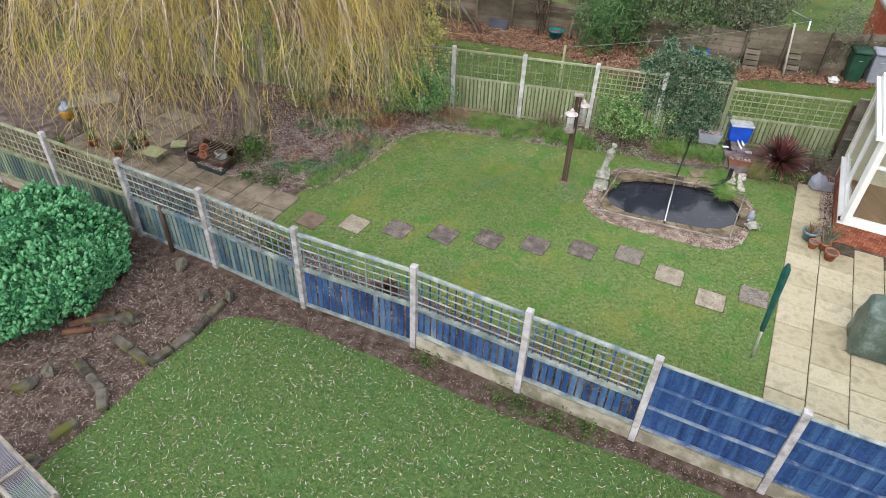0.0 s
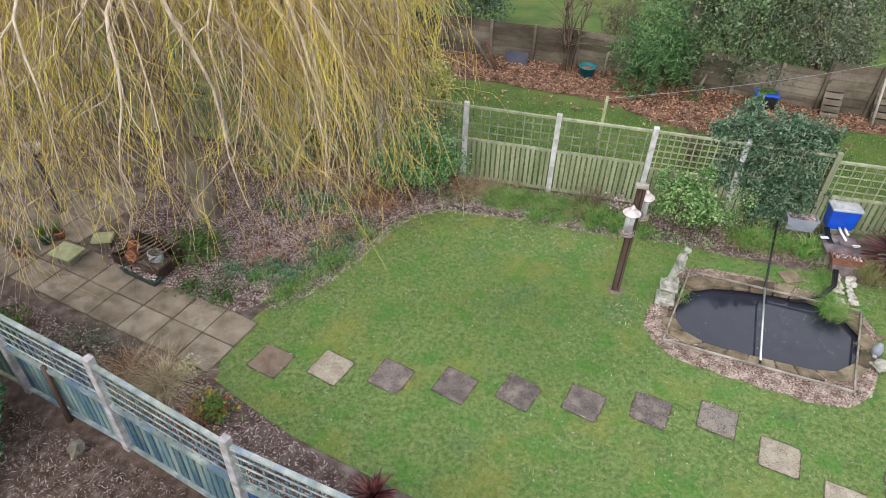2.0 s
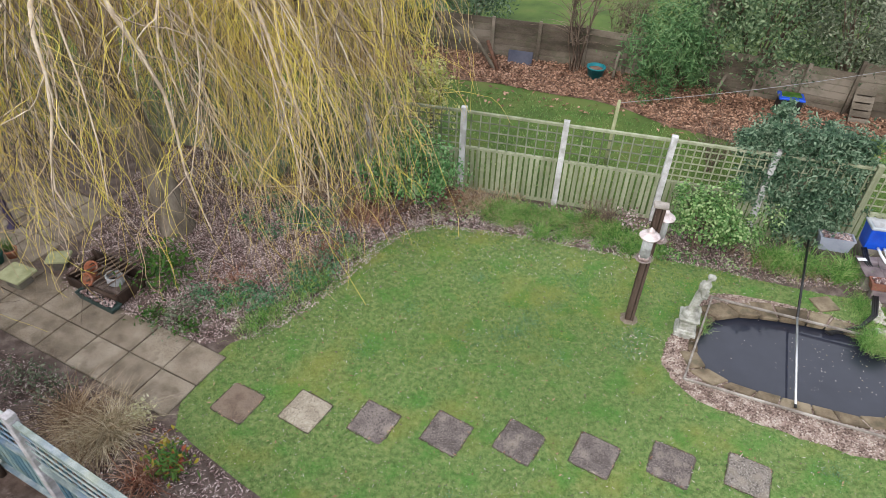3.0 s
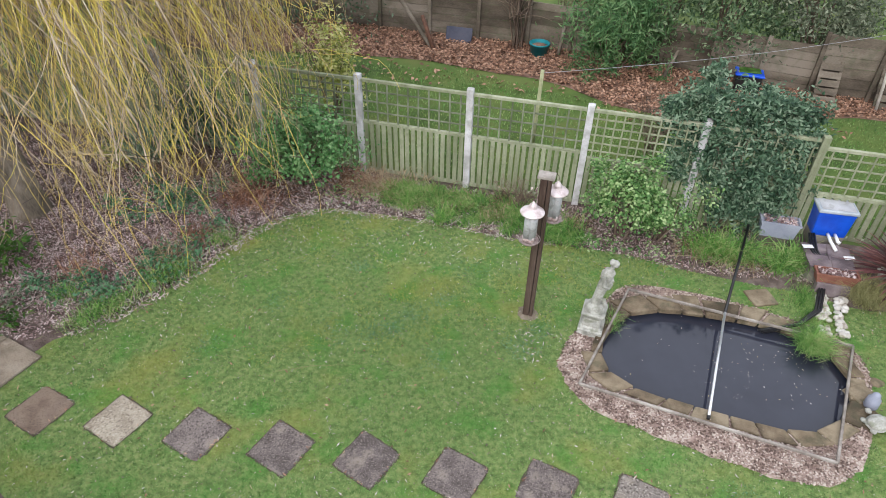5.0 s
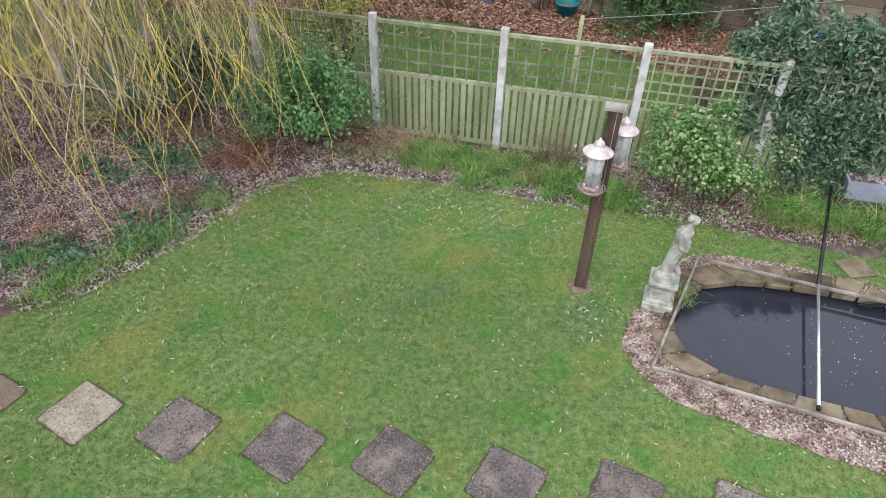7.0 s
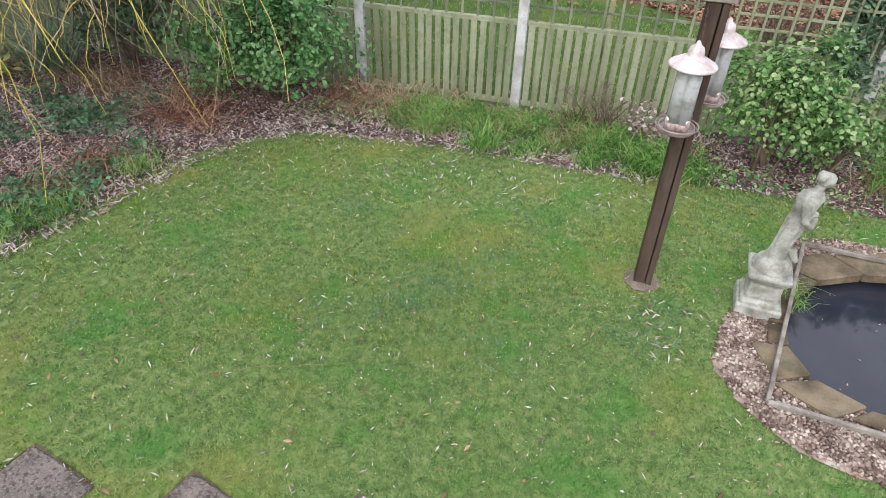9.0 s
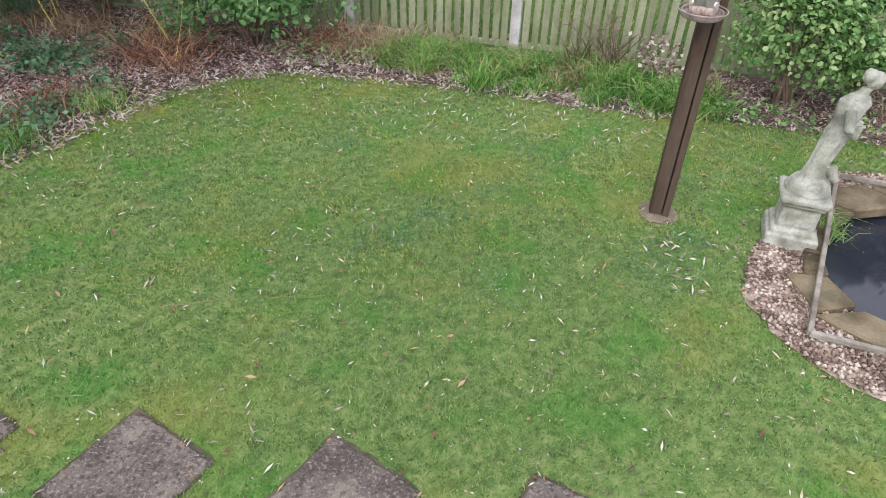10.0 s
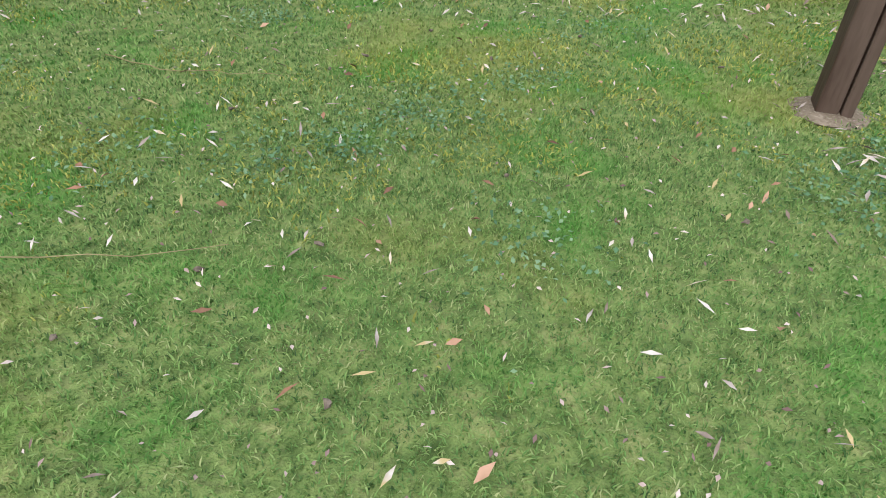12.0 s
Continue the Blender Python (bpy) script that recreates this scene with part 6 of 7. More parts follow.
# hoses from the filter to the pond
for k in range(3):
    bm = bmesh.new()
    o = 0.035 * k
    tube(bm, [(6.62 + o, 13.9, 0.35), (6.56 + o, 13.6, 0.3), (6.62 + o, 13.3, 0.2), (6.5 + o, 13.0, 0.1), (6.3 + o, 12.6, 0.09), (5.95 + o * 0.6, 12.3, 0.11), (5.5 + o, 12.28, 0.0 - 0.02 * k)], 0.016, 8)
    solid("hose", bm, BLACK_HOSE, "black ribbed pond hose running into the water", "hose", group="pond hoses", smooth=True)
solid("paving_slab", slab_mesh("paving_slab", 0.34, 0.3, 0.05, COPING, 0.01), COPING, "single sandstone slab in the grass behind the pond", "slab", pose(5.72, 12.86, 0.02, 0, 0, 12))

# a stone tortoise by the frame, and its flat stones
bm = bmesh.new()
blob(bm, (0, 0, 0.055), (0.15, 0.125, 0.085), 3, 0.05, 5, -0.03)
blob(bm, (0, 0, 0.03), (0.165, 0.14, 0.022), 3, 0.04, 4)
blob(bm, (0.0, 0.19, 0.065), (0.036, 0.05, 0.036), 2, 0.05, 3)
for x, y in ((-0.13, 0.1), (0.13, 0.1), (-0.13, -0.09), (0.13, -0.09)):
    blob(bm, (x, y, 0.02), (0.04, 0.045, 0.025), 2, 0.05, 3)
solid("garden_ornament", bm, STATUE_STONE, "grey cast stone tortoise ornament beside the pond", "ornament", pose(6.28, 10.86, 0.06, 0, 0, 15) @ Matrix.Scale(0.8, 4), smooth=True)
bm = bmesh.new()
lathe(bm, [(0.06, 0.0), (0.075, 0.02), (0.07, 0.13), (0.05, 0.16), (0.04, 0.2), (0.02, 0.22)], 14)
solid("garden_light", bm, BIN_GREY, "small grey-blue solar lantern beside the tortoise", "lantern", pose(6.33, 11.12, 0.05), smooth=True)
for x, y, a in ((6.32, 11.3, 20), (6.25, 10.95, 35)):
    solid("flat_stone", slab_mesh("flat_stone", 0.28, 0.24, 0.06, COPING, 0.015), COPING, "flat sandstone piece beside the pond frame", "stone", pose(x, y, 0.03, 0, 0, a), "flat stones")
bm = bmesh.new()
blob(bm, (0, 0, 0), (0.11, 0.07, 0.03), 2, 0.25, 2)
solid("sand_patch", bm, COPING, "small pale sandy patch in the lawn", "sand", pose(6.58, 11.5, 0.012))

# white cobbles between the box and the pond
cobbles = thing("cobble_strip", "strip of rounded white cobbles running down to the pond", "cobbles")
COBBLES = []
for k in range(6):
    bm = bmesh.new()
    blob(bm, (0, 0, 0), (1, random.uniform(0.7, 0.9), 0.55), 2, 0.12, 1.5)
    COBBLES.append(mesh_from(bm, "cobble", COBBLE, True))
for i in range(120):
    v = random.random()
    across = random.choice((-1, 1)) * random.uniform(0.04, 0.17)
    x = 6.38 + across + 0.27 * v
    y = 12.2 + v * 0.74 - 0.15 * across
    r = random.uniform(0.026, 0.052)
    part("cobble", COBBLES[i % 6], COBBLE, cobbles, "", pose(x, y, 0.025 + r * 0.35 + random.uniform(0, 0.02), random.uniform(-15, 15), random.uniform(-15, 15), random.uniform(0, 360)) @ Matrix.Scale(r, 4))

# ---- patio things ----
def flower_pot(at, r, h, material, label, plant=None):
    t = thing("flower_pot", label, "flower pot", pose(*at, 0.036), "pots on the patio")
    bm = bmesh.new()
    lathe(bm, [(r * 0.68, 0.0), (r * 0.92, h * 0.78), (r * 1.02, h * 0.78), (r * 1.04, h), (r * 0.92, h), (r * 0.86, h * 0.85), (0.01, h * 0.84)], 20)
    part("pot", bm, material, t, "", None, True)
    bm = bmesh.new()
    lathe(bm, [(0.01, h * 0.82), (r * 0.87, h * 0.85), (r * 0.5, h * 0.9), (0.01, h * 0.9)], 14)
    part("soil", bm, SOIL, t, "dark soil")
    if plant is not None:
        n = 60
        base = np.concatenate([rng.normal(size=(n, 2)) * r * 0.3, np.full((n, 1), h * 0.88)], 1)
        part("withered_plant", blade_mesh("withered_plant", base, 0.32, 0.008, 0.9, plant), plant, t)


flower_pot((7.3, 10.55), 0.15, 0.22, BLUE_POT, "blue-grey glazed pot with dry soil", DEAD_BLADE)
flower_pot((7.27, 10.28), 0.1, 0.16, TERRACOTTA, "small terracotta pot with soil")
flower_pot((7.47, 10.24), 0.11, 0.17, TERRACOTTA, "terracotta pot with a withered plant", OLIVE)
flower_pot((7.45, 9.93), 0.125, 0.2, TERRACOTTA, "terracotta pot with dark soil")
flower_pot((7.62, 10.38), 0.12, 0.2, TERRACOTTA, "terracotta pot with a grey-leaved plant", OLIVE)
flower_pot((8.12, 12.98), 0.11, 0.2, GREY_PLASTIC, "white plastic pot beside the red plant")

airer = thing("rotary_airer", "folded rotary clothes airer under a dark green cover", "clothes airer", pose(5.08, 7.32, 0, 0, -3, 0))
bm = bmesh.new()
tube(bm, [(0, 0, -0.1), (0, 0, 0.8)], 0.022, 12)
part("pole", bm, SILVER, airer, "steel pole", None, True)
bm = bmesh.new()
prof = [(0.025, 0.62), (0.036, 0.64), (0.038, 0.8), (0.044, 1.2), (0.05, 1.6), (0.054, 1.84), (0.048, 1.92), (0.03, 1.95), (0.025, 1.99), (0.01, 2.0)]
lathe(bm, prof, 20)
for v in bm.verts:
    a = math.atan2(v.co.y, v.co.x)
    k = 1 + 0.12 * math.sin(5 * a + v.co.z * 3)
    v.co.x *= k
    v.co.y *= k
part("cover", bm, GREEN_COVER, airer, "dark green fabric sleeve", None, True)

bbq = thing("covered_barbecue", "barbecue under a grey-green tarpaulin cover on the patio", "barbecue", pose(7.2, 7.62, 0.036, 0, 0, -24))
bm = bmesh.new()
box(bm, (0, 0, 0.44), (0.78, 0.72, 0.88), 0.05)
bmesh.ops.subdivide_edges(bm, edges=bm.edges[:], cuts=3, use_grid_fill=True)
for v in bm.verts:
    k = noise.noise(v.co * 5.0) * 0.035
    flare = 1.06 - 0.16 * v.co.z
    v.co.x = v.co.x * flare + k
    v.co.y = v.co.y * flare + noise.noise(v.co * 6.0 + Vector((3, 0, 0))) * 0.04
    if v.co.z > 0.7:
        v.co.z -= 0.05 * abs(v.co.x) + noise.noise(v.co * 4) * 0.02
part("cover", bm, BBQ_COVER, bbq, "wrinkled tarpaulin cover", None, True)

# ---- conservatory ----
C0 = Vector((7.77, 10.56, 0))
house = thing("conservatory", "white framed conservatory on a red brick plinth", "conservatory")


def along(a, b, c=0.0):
    """A place a metres along the front, b metres back along the side, at height c."""
    p = C0 + W * a + U * b
    return Vector((p.x, p.y, c))


def bar_between(name, p, q, w, h, material, parent, label=""):
    bm = bmesh.new()
    beam(bm, p, q, w, h, 0.004)
    return part(name, bm, material, parent, label)


SIDE, FRONT = 2.75, 4.0
bar_between("plinth_core", along(0.11, 0.02, 0.21), along(0.11, SIDE, 0.21), 0.18, 0.5, MORTAR, house, "mortar core of the plinth")
bar_between("plinth_core", along(0.22, 0.11, 0.21), along(FRONT, 0.11, 0.21), 0.18, 0.5, MORTAR, house)
BRICK_MESH = mesh_from(new_box((0.215, 0.1, 0.065), 0.004), "brick", BRICK)
front_turn = math.degrees(math.atan2(W.y, W.x))
for course in range(6):
    z = 0.04 + course * 0.076
    k = 0
    x = 0.115 - (0.11 if course % 2 else 0)
    while x < FRONT - 0.1:
        p = along(max(x, 0.05), 0.055, z)
        part("brick", BRICK_MESH, BRICK, house, "", pose(*p, 0, 0, front_turn))
        x += 0.226
    y = 0.22 + (0.11 if course % 2 else 0)
    while y < SIDE:
        p = along(0.055, y, z)
        part("brick", BRICK_MESH, BRICK, house, "", pose(*p, 0, 0, front_turn + 90))
        y += 0.226
bar_between("sill", along(0.04, -0.04, 0.5), along(0.04, SIDE, 0.5), 0.2, 0.05, WHITE_PVC, house, "white window sill")
bar_between("sill", along(-0.06, 0.04, 0.5), along(FRONT, 0.04, 0.5), 0.2, 0.05, WHITE_PVC, house, "white window sill")
side_window = part("window", None, None, house, "white side window frame")
front_window = part("window", None, None, house, "white front window frame")
for b in (0.0, 1.38, 2.75):
    bar_between("mullion", along(0.06, b, 0.52), along(0.06, b, 2.3), 0.08 if b else 0.13, 0.07 if b else 0.13, WHITE_PVC, side_window)
for z in (0.57, 2.26):
    bar_between("rail", along(0.06, 0.0, z), along(0.06, SIDE, z), 0.07, 0.1, WHITE_PVC, side_window)
for a in (1.0, 2.0, 3.0, 4.0):
    bar_between("mullion", along(a, 0.06, 0.52), along(a, 0.06, 2.3), 0.08, 0.07, WHITE_PVC, front_window)
for z in (0.57, 2.26, 1.75):
    bar_between("rail", along(0.0, 0.06, z), along(FRONT, 0.06, z), 0.07, 0.1 if z != 1.75 else 0.06, WHITE_PVC, front_window)
for i in range(2):
    bm = bmesh.new()
    beam(bm, along(0.06, 0.06 + i * 1.375, 1.41), along(0.06, 1.32 + i * 1.375, 1.41), 0.02, 1.62)
    part("pane", bm, GLASS, side_window, "clear glass pane").visible_shadow = False
for i in range(4):
    bm = bmesh.new()
    beam(bm, along(0.06 + i, 0.06, 1.41), along(0.94 + i, 0.06, 1.41), 0.02, 1.62)
    part("pane", bm, GLASS, front_window, "clear glass pane").visible_shadow = False
bm = bmesh.new()
low = [along(-0.03, -0.03, 2.34), along(FRONT, -0.03, 2.34), along(FRONT, SIDE, 3.1), along(-0.03, SIDE, 2.42)]
vs = [bm.verts.new(p) for p in low] + [bm.verts.new(p + Vector((0, 0, 0.12))) for p in low]
for f in ((0, 1, 2, 3), (7, 6, 5, 4), (0, 4, 5, 1), (1, 5, 6, 2), (2, 6, 7, 3), (3, 7, 4, 0)):
    bm.faces.new([vs[i] for i in f])
part("roof", bm, WHITE_PVC, house, "white conservatory roof")
bar_between("gutter", along(-0.075, -0.03, 2.36), along(-0.075, SIDE, 2.4), 0.08, 0.08, WHITE_PVC, house)
bar_between("gutter", along(-0.115, -0.075, 2.36), along(FRONT, -0.075, 2.36), 0.08, 0.08, WHITE_PVC, house)
bm = bmesh.new()
vs = [along(0.2, 0.2, 0.03), along(FRONT, 0.2, 0.03), along(FRONT, SIDE, 0.03), along(0.2, SIDE, 0.03)]
bm.faces.new([bm.verts.new(p) for p in vs])
part("inside_floor", bm, FLOOR_WOOD, house, "brown wooden inside floor")
bar_between("back_wall", along(0.0, SIDE + 0.06, 1.2), along(FRONT, SIDE + 0.06, 1.2), 0.12, 2.4, CREAM, house, "cream back wall")
bar_between("end_wall", along(FRONT + 0.06, 0.0, 1.4), along(FRONT + 0.06, SIDE, 1.4), 0.12, 2.8, CREAM, house, "cream end wall")
toy = solid("toy_ring", new_box((0.3, 0.06, 0.06), 0.01), YELLOW, "yellow and black toy on the conservatory floor", "toy", pose(*along(1.0, 0.9, 0.07), 0, 0, 30))

# gravel strip between the patio and the conservatory side, and a wrapped bag
bm = bmesh.new()
blob(bm, (0, 0, 0.18), (0.17, 0.15, 0.2), 3, 0.24, 3.4, -0.16)
solid("wrapped_bag", bm, BIN_GREY, "blue-grey plastic bag standing on the patio", "bag", pose(8.22, 12.42, 0.03), smooth=True)
solid("dark_board", new_box((0.26, 0.02, 0.3), 0.004), BIN_GREY, "small dark grey board leaning on the bag", "board", pose(8.33, 12.26, 0.21, 18, 0, -20))
bush("grey_plant", "withered grey-green plant by the fence corner", "plant", (8.55, 13.2, 0.3), (0.3, 0.25, 0.35), 500, 0.06, OLIVE, 30, 0.2, 0.4, 0.35, 0.4, 10)

# ---- beyond the far fence ----
def pole_at(name, label, a, b, r, material, category="pole"):
    bm = bmesh.new()
    tube(bm, [a, b], [r, r * 0.9], 8)
    return solid(name, bm, material, label, category, smooth=True)


post = pole_at("washing_post", "pale weathered washing line post behind the fence", (2.95, 16.72, -0.2), (2.97, 16.7, 1.39), 0.035, PALE_GREEN, "post")
pole_at("washing_post", "leaning pale timber washing line post", (9.85, 18.55, -0.2), (9.68, 18.68, 1.52), 0.03, ROOF_PALE, "post")
pole_at("washing_post", "leaning white washing line post", (10.38, 18.88, -0.2), (10.25, 18.99, 1.54), 0.03, WHITE_PVC, "post")
pole_at("prop_pole", "thin prop tied between the washing posts", (9.66, 19.1, 1.75), (10.27, 18.97, 1.52), 0.02, RAIL_GREY)
line_path = [Vector((2.97, 16.7, 1.34)).lerp(Vector((10.25, 18.99, 1.5)), k / 12) - Vector((0, 0, 0.1 * math.sin(math.pi * k / 12))) for k in range(13)]
bm = bmesh.new()
tube(bm, line_path, 0.005, 5)
solid("washing_line", bm, ROPE, "thin pale washing line between the posts", "washing line")

tub = thing("teal_tub", "teal plastic tub among the fallen leaves", "tub", pose(3.32, 20.75, 0))
bm = bmesh.new()
lathe(bm, [(0.17, 0.0), (0.22, 0.26), (0.235, 0.26), (0.235, 0.29), (0.205, 0.29), (0.19, 0.2), (0.01, 0.18)], 20)
part("bucket", bm, TEAL, tub, "", None, True)
bm = bmesh.new()
lathe(bm, [(0.01, 0.2), (0.19, 0.22), (0.1, 0.25), (0.01, 0.26)], 14)
part("dead_leaves", bm, LITTER_BASE, tub)
crate = thing("blue_crate", "blue plastic recycling crate lying among leaves", "crate", pose(7.48, 19.3, 0, 0, 0, -14))
part("body", new_box((0.5, 0.34, 0.36), 0.02, 0, (0, 0, 0.18)), BLACK, crate)
part("lid", new_box((0.56, 0.4, 0.05), 0.015, 0, (0, 0, 0.39)), BLUE_PLASTIC, crate, "blue lid")
part("leaf_cover", new_box((0.42, 0.24, 0.02), 0.008, 0.01, (0, 0.03, 0.424)), FERN, crate, "green algae patch")
solid("slate_sheet", new_box((0.62, 0.03, 0.34), 0.01, 0.008), DARK_SHEET, "blue-grey sheet leaning on the back fence", "sheet", pose(1.5, 21.35, 0.17, -16, 0, -12))
pole_at("timber_prop", "broken timber plank leaning on the back fence", (0.9, 20.85, 0.0), (0.1, 21.7, 0.85), 0.05, BACK_WOOD, "plank")
pole_at("timber_prop", "red-brown timber plank leaning on the back fence", (0.95, 20.8, 0.0), (0.65, 21.3, 0.6), 0.05, RUST_LOG, "plank")
pole_at("timber_prop", "grey timber stake leaning among the leaves", (5.9, 19.75, 0.0), (6.15, 19.95, 0.55), 0.04, BACK_WOOD, "plank")
pole_at("timber_prop", "grey timber stake leaning on the back fence", (3.75, 20.7, 0.0), (3.85, 20.95, 0.6), 0.04, BACK_WOOD, "plank")
for k in (1, 3):
    a = Vector((8.35 + 0.55 * k, 18.95 - 0.12 * k, 0))
    board = thing("old_pallet", "grey timber pallet leaning on the back fence", "pallet", pose(*a, -28, 0, -14), "leaning pallets")
    for i in range(5):
        part("slat", piece_mesh("pallet_slat", (0.42, 0.02, 0.13), BACK_WOOD), BACK_WOOD, board, "", pose(0, 0, 0.08 + i * 0.16))
    for x in (-0.18, 0.18):
        part("batten", piece_mesh("pallet_batten", (0.06, 0.04, 0.85), BACK_WOOD), BACK_WOOD, board, "", pose(x, 0.03, 0.42))


def wheelie_bin(at, turn, body, label):
    t = thing("wheelie_bin", label, "wheelie bin", pose(*at, 0, 0, 0, turn), "wheelie bins")
    bm = bmesh.new()
    box(bm, (0, 0, 0.46), (0.46, 0.5, 0.86), 0.03)
    for v in bm.verts:
        k = 0.8 + 0.2 * min(max(v.co.z / 0.9, 0), 1)
        v.co.x *= k
        v.co.y *= k
    part("body", bm, body, t)
    bm = bmesh.new()
    box(bm, (0, -0.02, 0.93), (0.5, 0.58, 0.09), 0.03)
    part("lid", bm, body, t)
    for x in (-0.2, 0.2):
        bm = bmesh.new()
        lathe(bm, [(0.02, -0.025), (0.09, -0.025), (0.09, 0.025), (0.02, 0.025)], 14)
        part("wheel", bm, BLACK, t, "", pose(x, 0.22, 0.09, 0, 90, 0))
    part("bar_mark", new_box((0.14, 0.006, 0.09), 0.001, 0, (0, -0.235, 0.72)), WHITE_PVC, t, "small white number bars")


wheelie_bin((11.75, 18.45), -14, BIN_GREEN, "dark green wheelie bin in front of the red shed")
wheelie_bin((12.32, 18.38), -14, BIN_GREY, "grey wheelie bin in front of the red shed")
wheelie_bin((12.9, 18.25), -14, DARK_WOOD, "brown wheelie bin in front of the red shed")
bm = bmesh.new()
blob(bm, (0, 0, 0.1), (0.14, 0.11, 0.09), 3, 0.5, 4, -0.07)
solid("rubbish_bag", bm, WHITE_PVC, "crumpled white carrier bag on the ground", "bag", pose(11.1, 18.15, 0.02), smooth=True)

shed = thing("garden_shed", "red painted boarded shed with a grey felt roof", "shed", pose(15.0, 20.4, 0, 0, 0, -14))
for k in range(12):
    part("board", piece_mesh("shed_board", (0.26, 0.03, 1.3), RED_PAINT), RED_PAINT, shed, "", pose(-1.45 + k * 0.262, -1.3 + 0.008 * (k % 2), 0.65))
for k in range(10):
    part("board", piece_mesh("shed_board", (0.26, 0.03, 1.3), RED_PAINT), RED_PAINT, shed, "", pose(-1.6, -1.2 + k * 0.262, 0.65, 0, 0, 90))
bm = bmesh.new()
box(bm, (0, 0, 1.34), (3.5, 3.0, 0.1), 0.01)
for v in bm.verts:
    v.co.z += 0.06 * (v.co.y + 1.5)
part("roof", bm, ROOF_FELT, shed, "grey felt roof")
bench = thing("white_bench", "white garden bench on a far lawn", "bench", pose(13.4, 27.6, 0, 0, 0, 30))
part("seat", new_box((1.3, 0.4, 0.05), 0.01, 0, (0, 0, 0.42)), WHITE_PVC, bench)
part("backrest", new_box((1.3, 0.05, 0.4), 0.01, 0, (0, 0.2, 0.7)), WHITE_PVC, bench)
for x in (-0.6, 0.6):
    for y in (-0.15, 0.18):
        part("leg", new_box((0.06, 0.06, 0.42), 0.005, 0, (x, y, 0.21)), WHITE_PVC, bench)

# ---- under the willow ----
barrow = thing("log_planter", "collapsed timber planter full of broken pots and rope", "planter", pose(-5.2, 12.55, 0, 0, 0, -24) @ Matrix.Scale(1.12, 4))
for x, y, z, sx, sy, sz in ((0, -0.22, 0.1, 0.9, 0.04, 0.16), (0, 0.25, 0.2, 0.9, 0.04, 0.22), (-0.44, 0, 0.12, 0.04, 0.45, 0.18), (0.44, 0, 0.12, 0.04, 0.45, 0.18)):
    part("board", new_box((sx, sy, sz), 0.006, 0.008, (x, y, z)), DARK_WOOD, barrow)
bm = bmesh.new()
blob(bm, (0, 0, 0.1), (0.42, 0.22, 0.09), 2, 0.2, 2)
part("filling", bm, SOIL, barrow)
for k in range(7):
    bm = bmesh.new()
    tube(bm, [(-0.4 + 0.1 * k, -0.2, 0.22), (-0.1 + 0.1 * k, 0.3, 0.34 + 0.02 * k)], 0.012, 6)
    part("stick", bm, BARE_TWIG, barrow)
bm = bmesh.new()
for k in range(5):
    ring = [(0.2 + 0.11 * math.cos(a * math.tau / 14), 0.0 + 0.09 * math.sin(a * math.tau / 14), 0.19 + 0.025 * k) for a in range(15)]
    tube(bm, ring, 0.014, 6)
part("rope_coil", bm, ROPE, barrow, "coil of pale rope")
for k, (x, y, a) in enumerate(((-0.08, -0.05, 70), (-0.22, 0.08, 50))):
    bm = bmesh.new()
    lathe(bm, [(0.06, 0.0), (0.085, 0.13), (0.095, 0.13), (0.095, 0.16), (0.08, 0.16), (0.06, 0.03)], 14)
    part("broken_pot", bm, TERRACOTTA, barrow, "broken terracotta pot", pose(x, y, 0.2, a, 0, 20 * k), True)
trough("dark_trough", "dark green plastic planter trough at the path edge", (-5.15, 12.16), -26, (0.76, 0.16, 0.14), DARK_TROUGH, 0.01)


def slab_seat(at, h, size, turn):
    t = thing("slab_seat", "algae-green stone slab resting on a low block", "seat", pose(*at, 0, 0, 0, turn))
    part("top", new_box((size, size * 0.8, 0.05), 0.012, 0.006, (0, 0, h)), PALE_GREEN, t)
    part("block", new_box((size * 0.6, size * 0.5, h), 0.01, 0, (0, 0, h / 2 - 0.02)), ROCK, t)


slab_seat((-6.5, 12.5), 0.24, 0.46, -20)
slab_seat((-6.1, 12.95), 0.2, 0.34, 10)
for x, y, r, h, m, words in ((-7.35, 12.6, 0.13, 0.2, TERRACOTTA, "terracotta pot under the willow"), (-7.1, 12.95, 0.12, 0.2, GREEN_COVER, "dark green pot under the willow"), (-8.6, 12.6, 0.14, 0.22, TERRACOTTA, "terracotta pot with green leaves under the willow"), (-6.95, 13.1, 0.1, 0.16, TERRACOTTA, "small terracotta pot under the willow"), (-8.1, 13.0, 0.12, 0.2, TERRACOTTA, "terracotta pot beside the table")):
    flower_pot((x, y), r, h, m, words, FERN)
table = thing("garden_table", "grey weathered round-legged garden table under the willow", "table", pose(-8.35, 14.0, 0, 0, 0, 25))
part("tabletop", new_box((1.1, 0.6, 0.04), 0.008, 0, (0, 0, 0.7)), GREY_WOOD, table)
for x in (-0.45, 0.45):
    for y in (-0.22, 0.22):
        part("leg", new_box((0.06, 0.06, 0.68), 0.005, 0, (x, y, 0.34)), GREY_WOOD, table)
jar = thing("glass_lantern", "blue-topped amber glass garden lantern on a stand", "lantern", pose(-8.95, 13.75, 0))
bm = bmesh.new()
lathe(bm, [(0.1, 0.0), (0.06, 0.03), (0.05, 0.25), (0.1, 0.3)], 14)
part("stand", bm, GREY_WOOD, jar)
bm = bmesh.new()
lathe(bm, [(0.1, 0.3), (0.15, 0.34), (0.16, 0.5), (0.14, 0.54)], 16)
